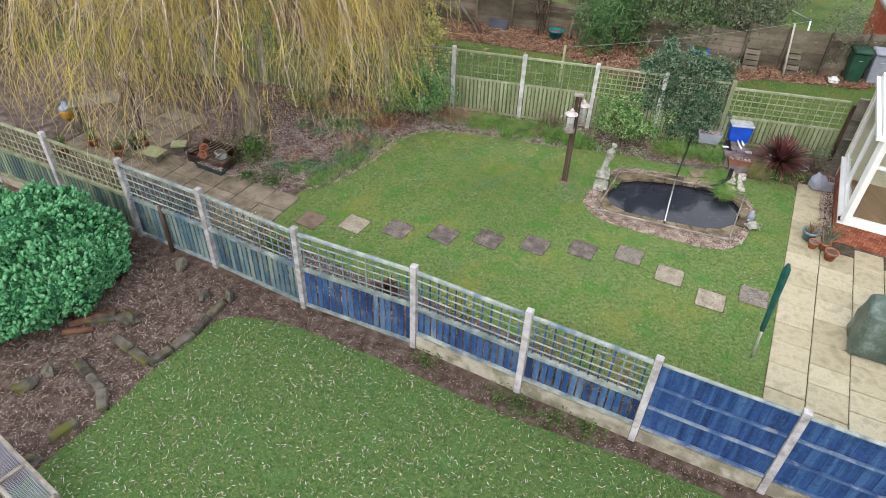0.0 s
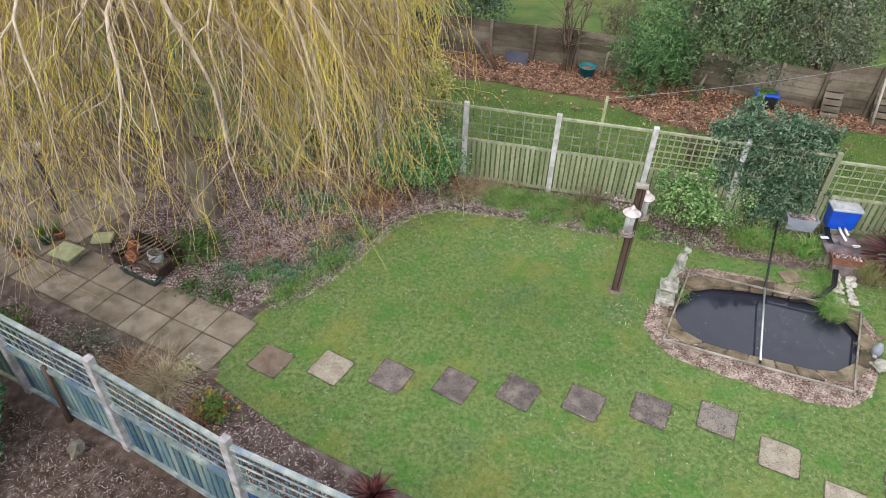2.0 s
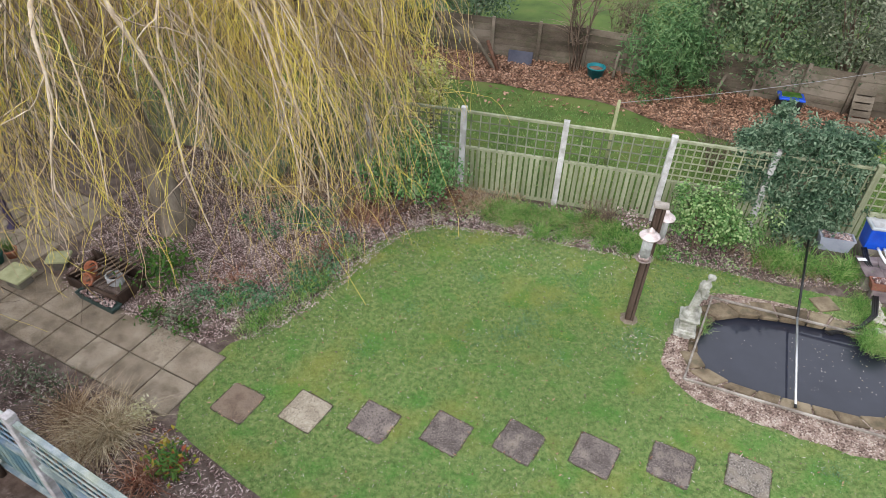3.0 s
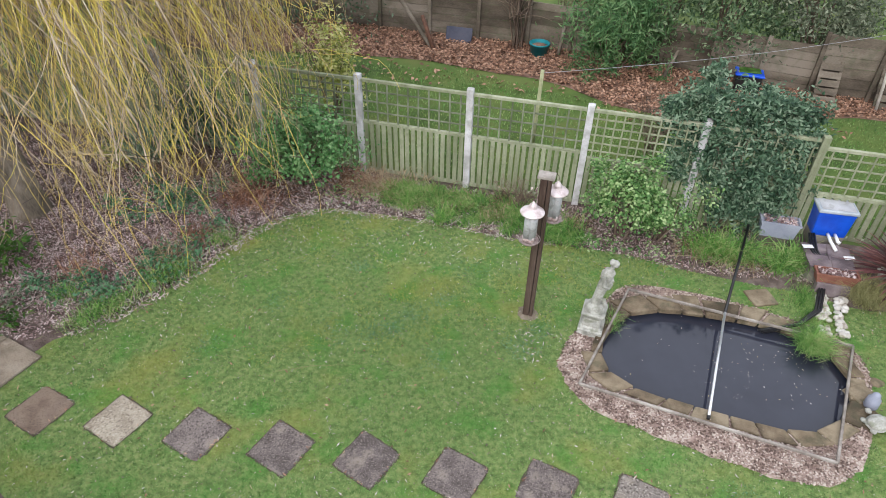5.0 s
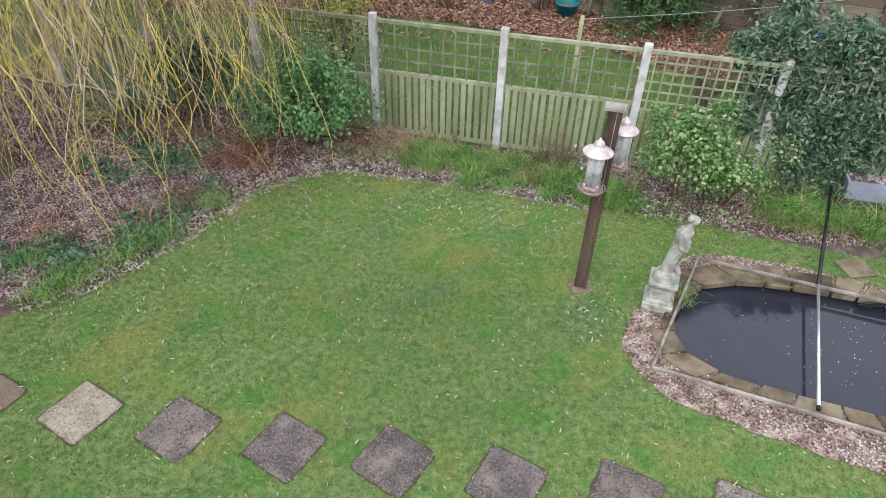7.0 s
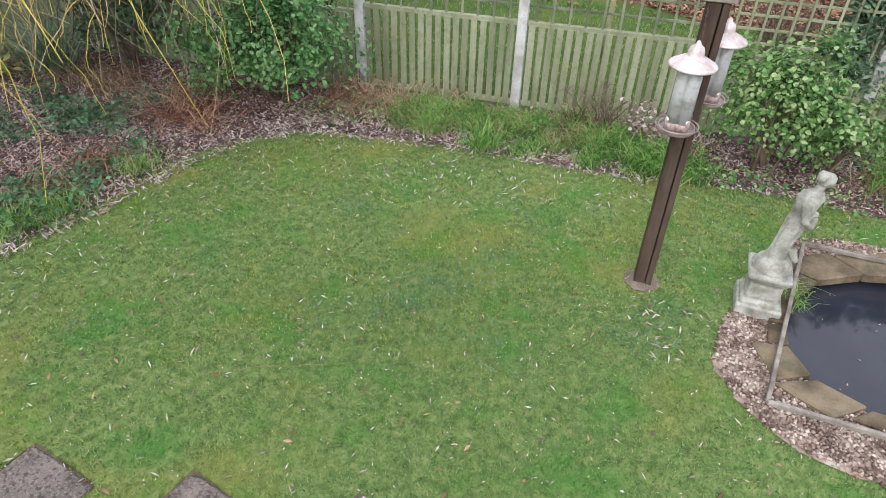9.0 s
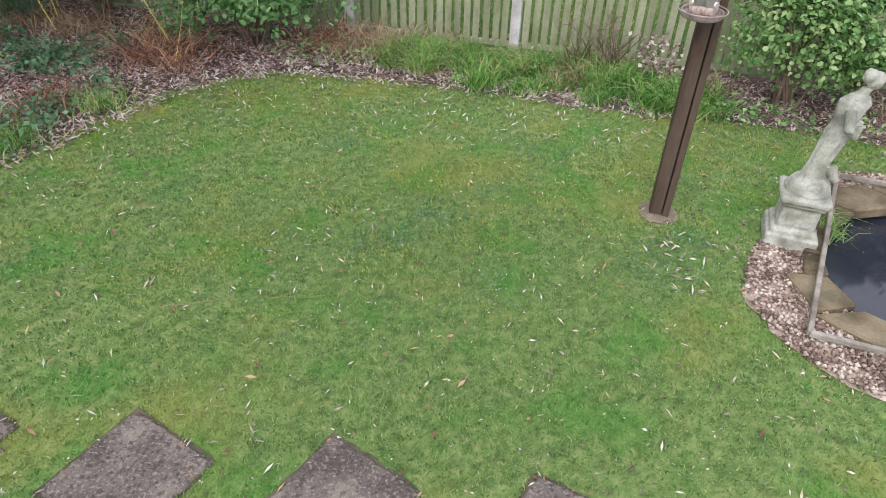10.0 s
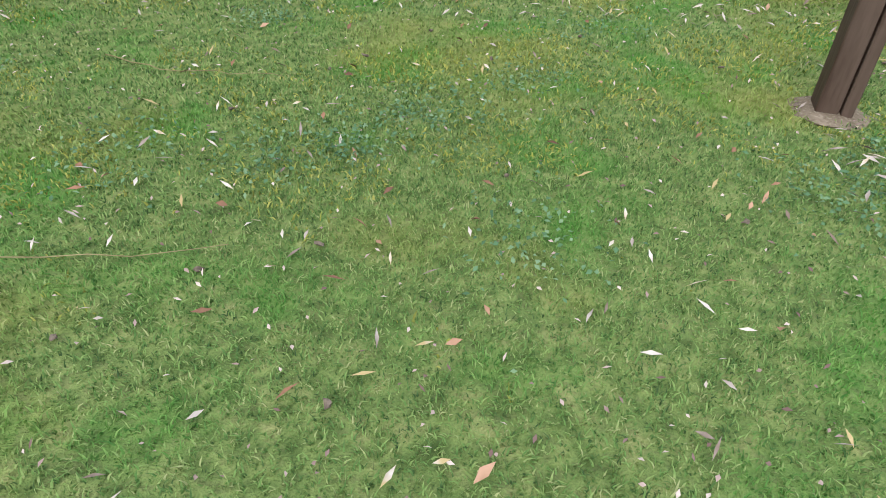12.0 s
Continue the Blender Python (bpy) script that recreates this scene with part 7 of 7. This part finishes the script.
part("amber_bowl", bm, surface("amber_glass", [(0.2, (0.4, 0.2, 0.03)), (0.8, (0.55, 0.32, 0.06))], 5, 0.2, 0, 40), jar, "amber bowl", None, True)
bm = bmesh.new()
lathe(bm, [(0.15, 0.54), (0.13, 0.6), (0.06, 0.66), (0.04, 0.72), (0.01, 0.73)], 16)
part("blue_lid", bm, surface("pale_blue_glaze", [(0.2, (0.3, 0.4, 0.6)), (0.8, (0.45, 0.55, 0.7))], 5, 0.25, 0, 40), jar, "pale blue lid", None, True)
pedestal = thing("white_bowl", "white bowl on a dark pedestal under the willow", "bowl", pose(-7.35, 13.85, 0))
bm = bmesh.new()
lathe(bm, [(0.12, 0.0), (0.1, 0.06), (0.05, 0.1), (0.045, 1.2), (0.1, 1.28)], 14)
part("stand", bm, PURPLE, pedestal, "dark purple stand", None, True)
bm = bmesh.new()
lathe(bm, [(0.07, 1.28), (0.13, 1.34), (0.15, 1.44), (0.135, 1.44), (0.1, 1.36), (0.01, 1.34)], 16)
part("bowl", bm, WHITE_PVC, pedestal, "white bowl", None, True)
lattice = thing("green_trellis", "small green plastic mesh hung in the willow", "trellis", pose(-4.9, 14.95, 2.75, 0, 0, -10))
for k in range(6):
    part("bar", new_box((0.5, 0.012, 0.015), 0.002, 0, (0, 0, -0.13 + k * 0.05)), TEAL, lattice)
for k in range(8):
    part("bar", new_box((0.015, 0.012, 0.28), 0.002, 0, (-0.24 + k * 0.068, 0, 0)), TEAL, lattice)
bm = bmesh.new()
tube(bm, [(0, 0, 0.12), (-0.25, -0.45, 0.5)], 0.006, 5)
part("hanger", bm, BLACK_HOSE, lattice)

# ---- near bed ----
def edging(points):
    """Mossy edging blocks laid end to end."""
    for (ax, ay), (bx, by) in zip(points, points[1:]):
        d = math.dist((ax, ay), (bx, by))
        n = max(1, round(d / 0.45))
        for k in range(n):
            x, y = ax + (bx - ax) * (k + 0.5) / n, ay + (by - ay) * (k + 0.5) / n
            bm = bmesh.new()
            box(bm, (0, 0, 0), (d / n - 0.015, random.uniform(0.13, 0.17), 0.14), 0.025, 0, 0.012)
            solid("edging_block", bm, MOSSY, "mossy weathered edging block round the bed", "edging block", pose(x, y, 0.04, random.uniform(-4, 4), random.uniform(-3, 3), math.degrees(turn_of((ax, ay), (bx, by)))), "bed edging blocks")


edging([(-3.72, 8.05), (-3.98, 7.3), (-4.45, 6.62), (-5.2, 7.15)])
edging([(-5.55, 6.62), (-4.95, 6.1), (-4.8, 5.75)])
edging([(-5.05, 5.55), (-5.3, 5.2)])
edging([(-5.9, 7.45), (-5.35, 7.6), (-5.05, 7.45)])
for x, y, r, h, words in ((-4.7, 8.9, 0.16, 0.26, "upright grey stone in the mulch bed"), (-4.07, 8.15, 0.15, 0.18, "low grey stone in the mulch bed"), (-3.63, 8.13, 0.13, 0.26, "small pale weathered stone ornament by the edging"), (-5.1, 7.55, 0.2, 0.2, "mossy tree stump in the mulch bed"), (-5.9, 6.4, 0.16, 0.14, "rusty brown stone in the mulch bed"), (-6.1, 6.1, 0.2, 0.16, "mossy brown stone in the mulch bed"), (-5.35, 4.9, 0.14, 0.1, "dark flat stone at the lawn edge")):
    bm = bmesh.new()
    blob(bm, (0, 0, h * 0.38), (r * 0.78, r * 0.55, h * 0.58), 2, 0.34, 2.1, -h * 0.42)
    solid("garden_stone", bm, MOSSY if "mossy" in words or "dark" in words else ROCK, words, "stone", pose(x, y, 0.0, 0, 0, random.uniform(0, 360)))
pole_at("log", "rusty brown fallen log in the mulch", (-6.0, 7.35, 0.06), (-5.4, 7.7, 0.07), 0.07, RUST_LOG, "log")
pole_at("log", "rusty brown fallen log in the mulch", (-6.05, 7.2, 0.06), (-5.6, 7.3, 0.06), 0.06, RUST_LOG, "log")
pole_at("fence_stake", "dark brown timber stake leaning on the fence", (-5.05, 9.38, 0.0), (-5.1, 9.46, 0.98), 0.04, DARK_WOOD, "stake")

# low netting cage at the lawn's corner
cage = thing("netting_cage", "low timber frame covered with pale blue plant netting", "netting", pose(-4.55, 4.18, 0, 0, 0, 145.5))
TOP = 0.48
for x in (0.0, 0.72, 1.44):
    for y in (0.0, 0.36):
        bm = bmesh.new()
        box(bm, (x, y, TOP / 2 - 0.03), (0.05, 0.05, TOP + 0.02), 0.005)
        part("post", bm, FRAME_WOOD, cage)
for a, b in (((-0.02, 0, TOP), (1.46, 0, TOP)), ((-0.02, 0.36, TOP), (1.46, 0.36, TOP)), ((0, 0, TOP), (0, 0.36, TOP)), ((1.44, 0, TOP), (1.44, 0.36, TOP)), ((0.72, 0, TOP - 0.02), (0.72, 0.36, TOP - 0.02))):
    bm = bmesh.new()
    beam(bm, a, b, 0.05, 0.04, 0.005)
    part("rail", bm, FRAME_WOOD, cage)


def sag(x, y):
    return TOP - 0.02 - 0.1 * math.sin(math.pi * x / 1.44) * math.sin(math.pi * y / 0.36)


bm = bmesh.new()
for k in range(49):
    x = k * 0.03
    tube(bm, [(x, y * 0.06, sag(x, y * 0.06)) for y in range(7)], 0.0035, 3)
for k in range(13):
    y = k * 0.03
    tube(bm, [(x * 0.12, y, sag(x * 0.12, y)) for x in range(13)], 0.0035, 3)
for k in range(49):
    x = k * 0.03
    tube(bm, [(x, -0.012, 0.02), (x, -0.02, TOP - 0.02)], 0.003, 3)
for k in range(15):
    tube(bm, [(0, -0.016, 0.03 + k * 0.03), (1.44, -0.016, 0.03 + k * 0.03)], 0.003, 3)
part("net", bm, NET, cage, "sagging pale blue netting")

# ---- grass, fallen leaves and gravel ----
STEP_HOLES = [[(x + 0.33 * math.cos(radians(a + 45 + 90 * k)), y + 0.33 * math.sin(radians(a + 45 + 90 * k))) for k in range(4)] for x, y, a, _ in STEPS]
NOT_LAWN = [GRAVEL_EDGE, *STEP_HOLES]


def grass(name, label, loop, density, height, width, holes, material=GRASS_BLADE, z=0.008, lean=0.9):
    p = spread(loop, density, holes)
    base = np.concatenate([p, np.full((len(p), 1), z)], 1)
    return thing(name, label, "grass", kind="stuff", data=blade_mesh(name, base, height, width, lean, material))


waves = [(rng.normal(size=2) * f, rng.random() * math.tau) for f in (5.0, 8.0, 12.0, 18.0, 26.0, 36.0)]


def patchy(p):
    """A slow random swell over the ground, about -1 to 1."""
    return sum(np.sin(p @ k + s) for k, s in waves) / 2.5


# the lawn's blades: finer and thicker set where the turf is best
for _ in range(2):
    p = spread(LAWN, 10950, NOT_LAWN)
    want = 1700 + 8600 * np.exp(-((p[:, 0] - 1.35) / 1.45) ** 2 - ((p[:, 1] - 11.5) / 1.2) ** 2)
    keep = rng.random(len(p)) < want / 10950
    p, want = p[keep], want[keep]
    swell = patchy(p)
    base = np.concatenate([p, np.full((len(p), 1), 0.008)], 1)
    thing("lawn_grass", "short mossy green grass blades of the lawn", "grass", kind="stuff", data=blade_mesh("lawn_grass", base, 0.02 * (1 + 0.1 * swell) * (2350 / want) ** 0.1, 0.0068 * (2350 / want) ** 0.42, 0.85, GRASS_BLADE))
# yellow moss between the blades, most of it towards the border
p = spread(LAWN, 3000, NOT_LAWN)
keep = patchy(p * 0.45) + 0.55 * (p[:, 1] - 12.6) - 0.12 * np.abs(p[:, 0] - 0.8) > 0.55 + 0.4 * rng.normal(size=len(p))
p = p[keep]
thing("lawn_moss", "yellow-green moss in the lawn near the border", "moss", kind="stuff", data=blade_mesh("lawn_moss", np.concatenate([p, np.full((len(p), 1), 0.012)], 1), 0.015, 0.0065, 1.1, MOSS))
grass("near_grass", "short green grass blades of the near lawn", outline([(-5.15, 5.0), (-4.05, 7.2), (-3.61, 7.75), (-1.93, 7.4), (1.06, 5.95), (5.5, 4.0), (7.0, 2.6), (-6.0, 2.6)], 0), 1450, 0.03, 0.011, (), GRASS_BLADE_NEAR)
grass("far_grass_blades", "grass blades of the next garden's lawn", [(-2.5, 16.3), (9.0, 14.2), (12.5, 14.0), (11.5, 17.8), (8.8, 18.2), (7.6, 17.3), (6.4, 17.2), (4.4, 18.4), (1.9, 19.6), (-2.5, 20.2)], 420, 0.045, 0.012, ())


def litter(name, label, loop, density, length, width, material, holes=(), z=0.03, lift=0.02):
    p = spread(loop, density, holes)
    c = np.concatenate([p, z + rng.random((len(p), 1)) * lift], 1)
    return thing(name, label, "fallen leaves", kind="stuff", data=leaf_mesh(name, c, length, width, material, 1.6))


litter("willow_leaves", "narrow pale fallen willow leaves on the lawn", LAWN, 26, 0.047, 0.01, WILLOW_LEAF, NOT_LAWN, 0.03, 0.01)
litter("leaf_crumbs", "tiny pale and brown crumbs of leaf in the grass", LAWN, 70, 0.018, 0.008, BED_LEAF, NOT_LAWN, 0.026, 0.01)
litter("leaf_crumbs", "tiny brown crumbs of leaf in the near grass", outline([(-5.15, 5.0), (-4.05, 7.2), (-3.61, 7.75), (-1.93, 7.4), (1.06, 5.95), (5.5, 4.0), (7.0, 2.6), (-6.0, 2.6)], 0), 25, 0.022, 0.01, BED_LEAF, (), 0.03, 0.01)
litter("willow_leaves", "narrow pale fallen willow leaves on the near lawn", outline([(-5.15, 5.0), (-4.05, 7.2), (-3.61, 7.75), (-1.93, 7.4), (1.06, 5.95), (5.5, 4.0), (7.0, 2.6), (-6.0, 2.6)], 0), 140, 0.064, 0.0115, WILLOW_LEAF, (), 0.034, 0.008)
litter("willow_leaves", "pale willow leaves gathered on the grass by the post", outline([(2.3, 11.5), (3.1, 11.6), (3.05, 12.3), (2.5, 12.25)], 2), 150, 0.06, 0.012, WILLOW_LEAF, (), 0.034, 0.012)
EDGE_BAND = outline([(-3.1, 11.5), (-2.75, 12.0), (-2.25, 12.6), (-1.85, 13.2), (-1.5, 13.75), (-1.1, 14.25), (-0.4, 14.8), (0.5, 14.65), (1.4, 14.45), (2.3, 14.2), (3.1, 13.95), (3.1, 13.7), (2.2, 13.9), (1.3, 14.15), (0.45, 14.25), (-0.4, 14.35), (-1.0, 13.95), (-1.4, 13.3), (-1.7, 12.75), (-2.1, 12.2), (-2.6, 11.65)], 1)
litter("willow_leaves", "pale leaves blown on to the lawn by the border", [(-2.7, 11.6), (-1.7, 13.1), (-1.1, 14.1), (-0.3, 14.45), (1.3, 14.2), (3.1, 13.78), (3.1, 13.1), (1.2, 13.2), (0.0, 13.3), (-0.8, 12.9), (-1.7, 11.6)], 75, 0.052, 0.011, WILLOW_LEAF, (), 0.035, 0.01)
litter("bed_leaves", "purplish brown litter along the lawn edge", EDGE_BAND, 650, 0.055, 0.016, BED_LEAF, (), 0.012, 0.03)
litter("willow_leaves", "drift of pale dead leaves along the lawn edge", EDGE_BAND, 520, 0.068, 0.0135, WILLOW_LEAF, (), 0.02, 0.03)
BED = [(-6.0, 13.2), (-5.9, 12.4), (-3.35, 11.45), (-2.7, 12.0), (-1.8, 13.2), (-1.0, 14.3), (0.0, 14.6), (3.0, 13.9), (5.0, 13.3), (6.6, 13.2), (6.6, 14.1), (0.0, 15.5), (-6.0, 16.7)]
litter("bed_leaves", "purplish brown leaf litter covering the bed", BED, 1900, 0.044, 0.014, BED_LEAF, (), 0.012, 0.045)
litter("bed_leaves", "thick purplish leaf litter under the willow's edge", [(-4.6, 12.3), (-3.2, 11.9), (-2.4, 12.6), (-1.6, 13.8), (-1.3, 14.6), (-2.4, 15.4), (-4.4, 15.6)], 1000, 0.042, 0.013, BED_LEAF, (), 0.03, 0.04)
litter("bed_leaves", "brown leaf litter along the fence bed", [(-7.0, 10.55), (-3.6, 9.05), (4.3, 5.15), (4.5, 5.7), (2.6, 6.6), (0.5, 7.9), (-1.5, 8.85), (-3.4, 10.1), (-4.6, 10.6), (-7.0, 11.6)], 650, 0.05, 0.016, MULCH_LEAF, (), 0.012, 0.03)
litter("bed_leaves", "purplish leaf litter by the lawn's corner", [(-7.0, 10.55), (-3.6, 9.05), (-0.5, 7.6), (-1.5, 8.85), (-3.4, 10.1), (-4.6, 10.6), (-7.0, 11.6)], 750, 0.048, 0.015, BED_LEAF, (), 0.02, 0.035)
litter("mulch_chips", "bark chips and dead leaves on the near bed", [(-9.0, 11.0), (-3.6, 8.6), (4.3, 4.85), (3.3, 5.0), (-1.9, 7.4), (-3.6, 7.8), (-4.4, 6.5), (-5.6, 4.2), (-9.5, 4.2)], 1000, 0.045, 0.014, MULCH_LEAF, (), 0.012, 0.02)
litter("pale_leaves", "pale willow leaves on the near bed", [(-8.0, 10.5), (-3.9, 8.6), (-3.7, 7.9), (-4.4, 6.5), (-5.6, 4.2), (-8.5, 4.2)], 230, 0.055, 0.009, WILLOW_LEAF, (), 0.03, 0.01)
litter("brown_leaves", "brown fallen leaves along the back fence", LITTER_EDGE, 900, 0.065, 0.042, BROWN_LEAF, (), 0.012, 0.06)
litter("brown_leaves", "scattered brown leaves at the edge of the far lawn", [(-2.0, 19.3), (3.6, 18.6), (5.5, 17.2), (9.0, 17.3), (9.0, 18.6), (-2.0, 20.4)], 22, 0.1, 0.06, BROWN_LEAF, [LITTER_EDGE], 0.04, 0.02)

# gravel stones round the pond and along the conservatory
def gravel(name, label, loop, density, size, holes=(), z=0.02):
    p = spread(loop, density, holes)
    n = len(p)
    octa = np.array([(1, 0, 0), (0, 1, 0), (-1, 0, 0), (0, -1, 0), (0, 0, 0.75), (0, 0, -0.5)], float)
    r = size * (0.6 + 0.8 * rng.random((n, 1, 1)))
    a = rng.random(n) * math.tau
    rot = np.stack([np.stack([np.cos(a), -np.sin(a)], 1), np.stack([np.sin(a), np.cos(a)], 1)], 1)
    v = octa[None] * r * (0.7 + 0.6 * rng.random((n, 6, 1)))
    v[:, :, :2] = np.einsum("nij,nkj->nki", rot, v[:, :, :2])
    v += np.concatenate([p, np.full((n, 1), z)], 1)[:, None, :] + np.array([0, 0, 1.0]) * rng.random((n, 1, 1)) * 0.012
    f = np.array([(0, 1, 4), (1, 2, 4), (2, 3, 4), (3, 0, 4), (1, 0, 5), (2, 1, 5), (3, 2, 5), (0, 3, 5)])
    f = (np.arange(n)[:, None, None] * 6 + f[None]).reshape(-1, 3)
    return thing(name, label, "gravel", kind="stuff", data=mesh_np(name, v.reshape(-1, 3), f, GRAVEL))


gravel("gravel_stones", "pinkish angular gravel round the pond", GRAVEL_EDGE, 3300, 0.0135, [POND], 0.022)
strip = [along(-0.28, 0.0), along(-0.02, 0.0), along(-0.02, 2.6), along(-0.28, 2.6)]
gravel("gravel_stones", "grey gravel strip beside the conservatory", [(p.x, p.y) for p in strip], 2200, 0.014, (), 0.045)


# clover patches, worm casts and twigs on the lawn
places = np.array([(0.93, 11.94), (1.24, 12.22), (1.5, 12.52), (0.69, 11.86), (1.08, 12.16), (2.42, 11.8), (2.6, 11.78), (0.28, 11.92), (2.75, 12.05), (0.4, 13.1), (1.9, 13.2), (-0.6, 12.4), (1.5, 11.5), (0.1, 9.3), (2.6, 9.3), (-1.2, 11.6), (4.6, 9.9)])
own = rng.integers(0, len(places), 2600)
q = places[own] + rng.normal(size=(2600, 2)) * (0.07 + 0.09 * rng.random(len(places)))[own][:, None]
c = np.concatenate([q, 0.026 + 0.012 * rng.random((2600, 1))], 1)
thing("clover", "low bluish green clover patches in the lawn", "clover", kind="stuff", data=leaf_mesh("clover", c, 0.017, 0.012, CLOVER, 1.6))
q = spread(LAWN, 3, NOT_LAWN)
bm = bmesh.new()
for x, y in q:
    blob(bm, (x, y, 0.024), (random.uniform(0.006, 0.018), random.uniform(0.005, 0.012), 0.007), 1, 0.6, 3)
thing("worm_casts", "small dark worm casts and crumbs in the lawn", "soil", kind="stuff", data=mesh_from(bm, "worm_casts", CAST))
litter("brown_leaves", "few small orange-brown leaves on the lawn", LAWN, 7, 0.045, 0.018, BROWN_LEAF, NOT_LAWN, 0.032, 0.01)
for pts in ([(-0.12, 12.6), (0.15, 12.47), (0.43, 12.45), (0.7, 12.47)], [(0.15, 9.0), (0.3, 9.15), (0.4, 9.3), (0.55, 9.38)], [(0.18, 8.85), (0.16, 9.05), (0.12, 9.25), (0.14, 9.42)], [(-0.3, 11.2), (0.1, 11.32), (0.5, 11.35), (0.8, 11.42)]):
    bm = bmesh.new()
    bend = [Vector((x, y, 0.034)) for x, y in pts]
    fine = [a.lerp(b, u) + Vector((random.uniform(-0.012, 0.012), random.uniform(-0.012, 0.012), random.uniform(-0.005, 0.004))) for a, b in zip(bend, bend[1:]) for u in (0, 0.25, 0.5, 0.75)]
    tube(bm, fine, [0.0026 - 0.0016 * i / len(fine) for i in range(len(fine))], 5)
    solid("fallen_twig", bm, LAWN_TWIG, "thin fallen willow twig on the lawn", "twig", group="twigs on the lawn")

# leaves and crumbs caught along the stepping stones
rim = []
for x, y, a, _ in STEPS:
    for _ in range(34):
        side, u = random.randint(0, 3), random.uniform(-0.24, 0.24)
        o = random.uniform(0.222, 0.25)
        px, py = ((u, -o), (o, u), (u, o), (-o, u))[side]
        ca, sa = math.cos(radians(a)), math.sin(radians(a))
        rim.append((x + px * ca - py * sa, y + px * sa + py * ca, random.uniform(0.022, 0.036)))
rim = np.array(rim)
thing("brown_leaves", "dead leaves and crumbs along the stepping stones", "fallen leaves", kind="stuff", data=leaf_mesh("brown_leaves", rim[::2], 0.04, 0.012, BROWN_LEAF, 1.4))
thing("willow_leaves", "pale leaves along the stepping stones", "fallen leaves", kind="stuff", data=leaf_mesh("willow_leaves", rim[1::4], 0.04, 0.009, WILLOW_LEAF, 1.4))

# bits afloat on the pond
p = spread([(4.6, 11.2), (5.9, 11.2), (6.0, 12.1), (5.0, 12.2), (4.5, 11.8)], 60, ())
q = spread(POND, 7, ())
p = np.concatenate([p, q])
c = np.concatenate([p, np.full((len(p), 1), -0.047)], 1)
thing("floating_bits", "pale specks and leaf bits afloat on the pond", "fallen leaves", kind="stuff", data=leaf_mesh("floating_bits", c, 0.022, 0.009, WILLOW_LEAF, 30.0, None, 0.02))
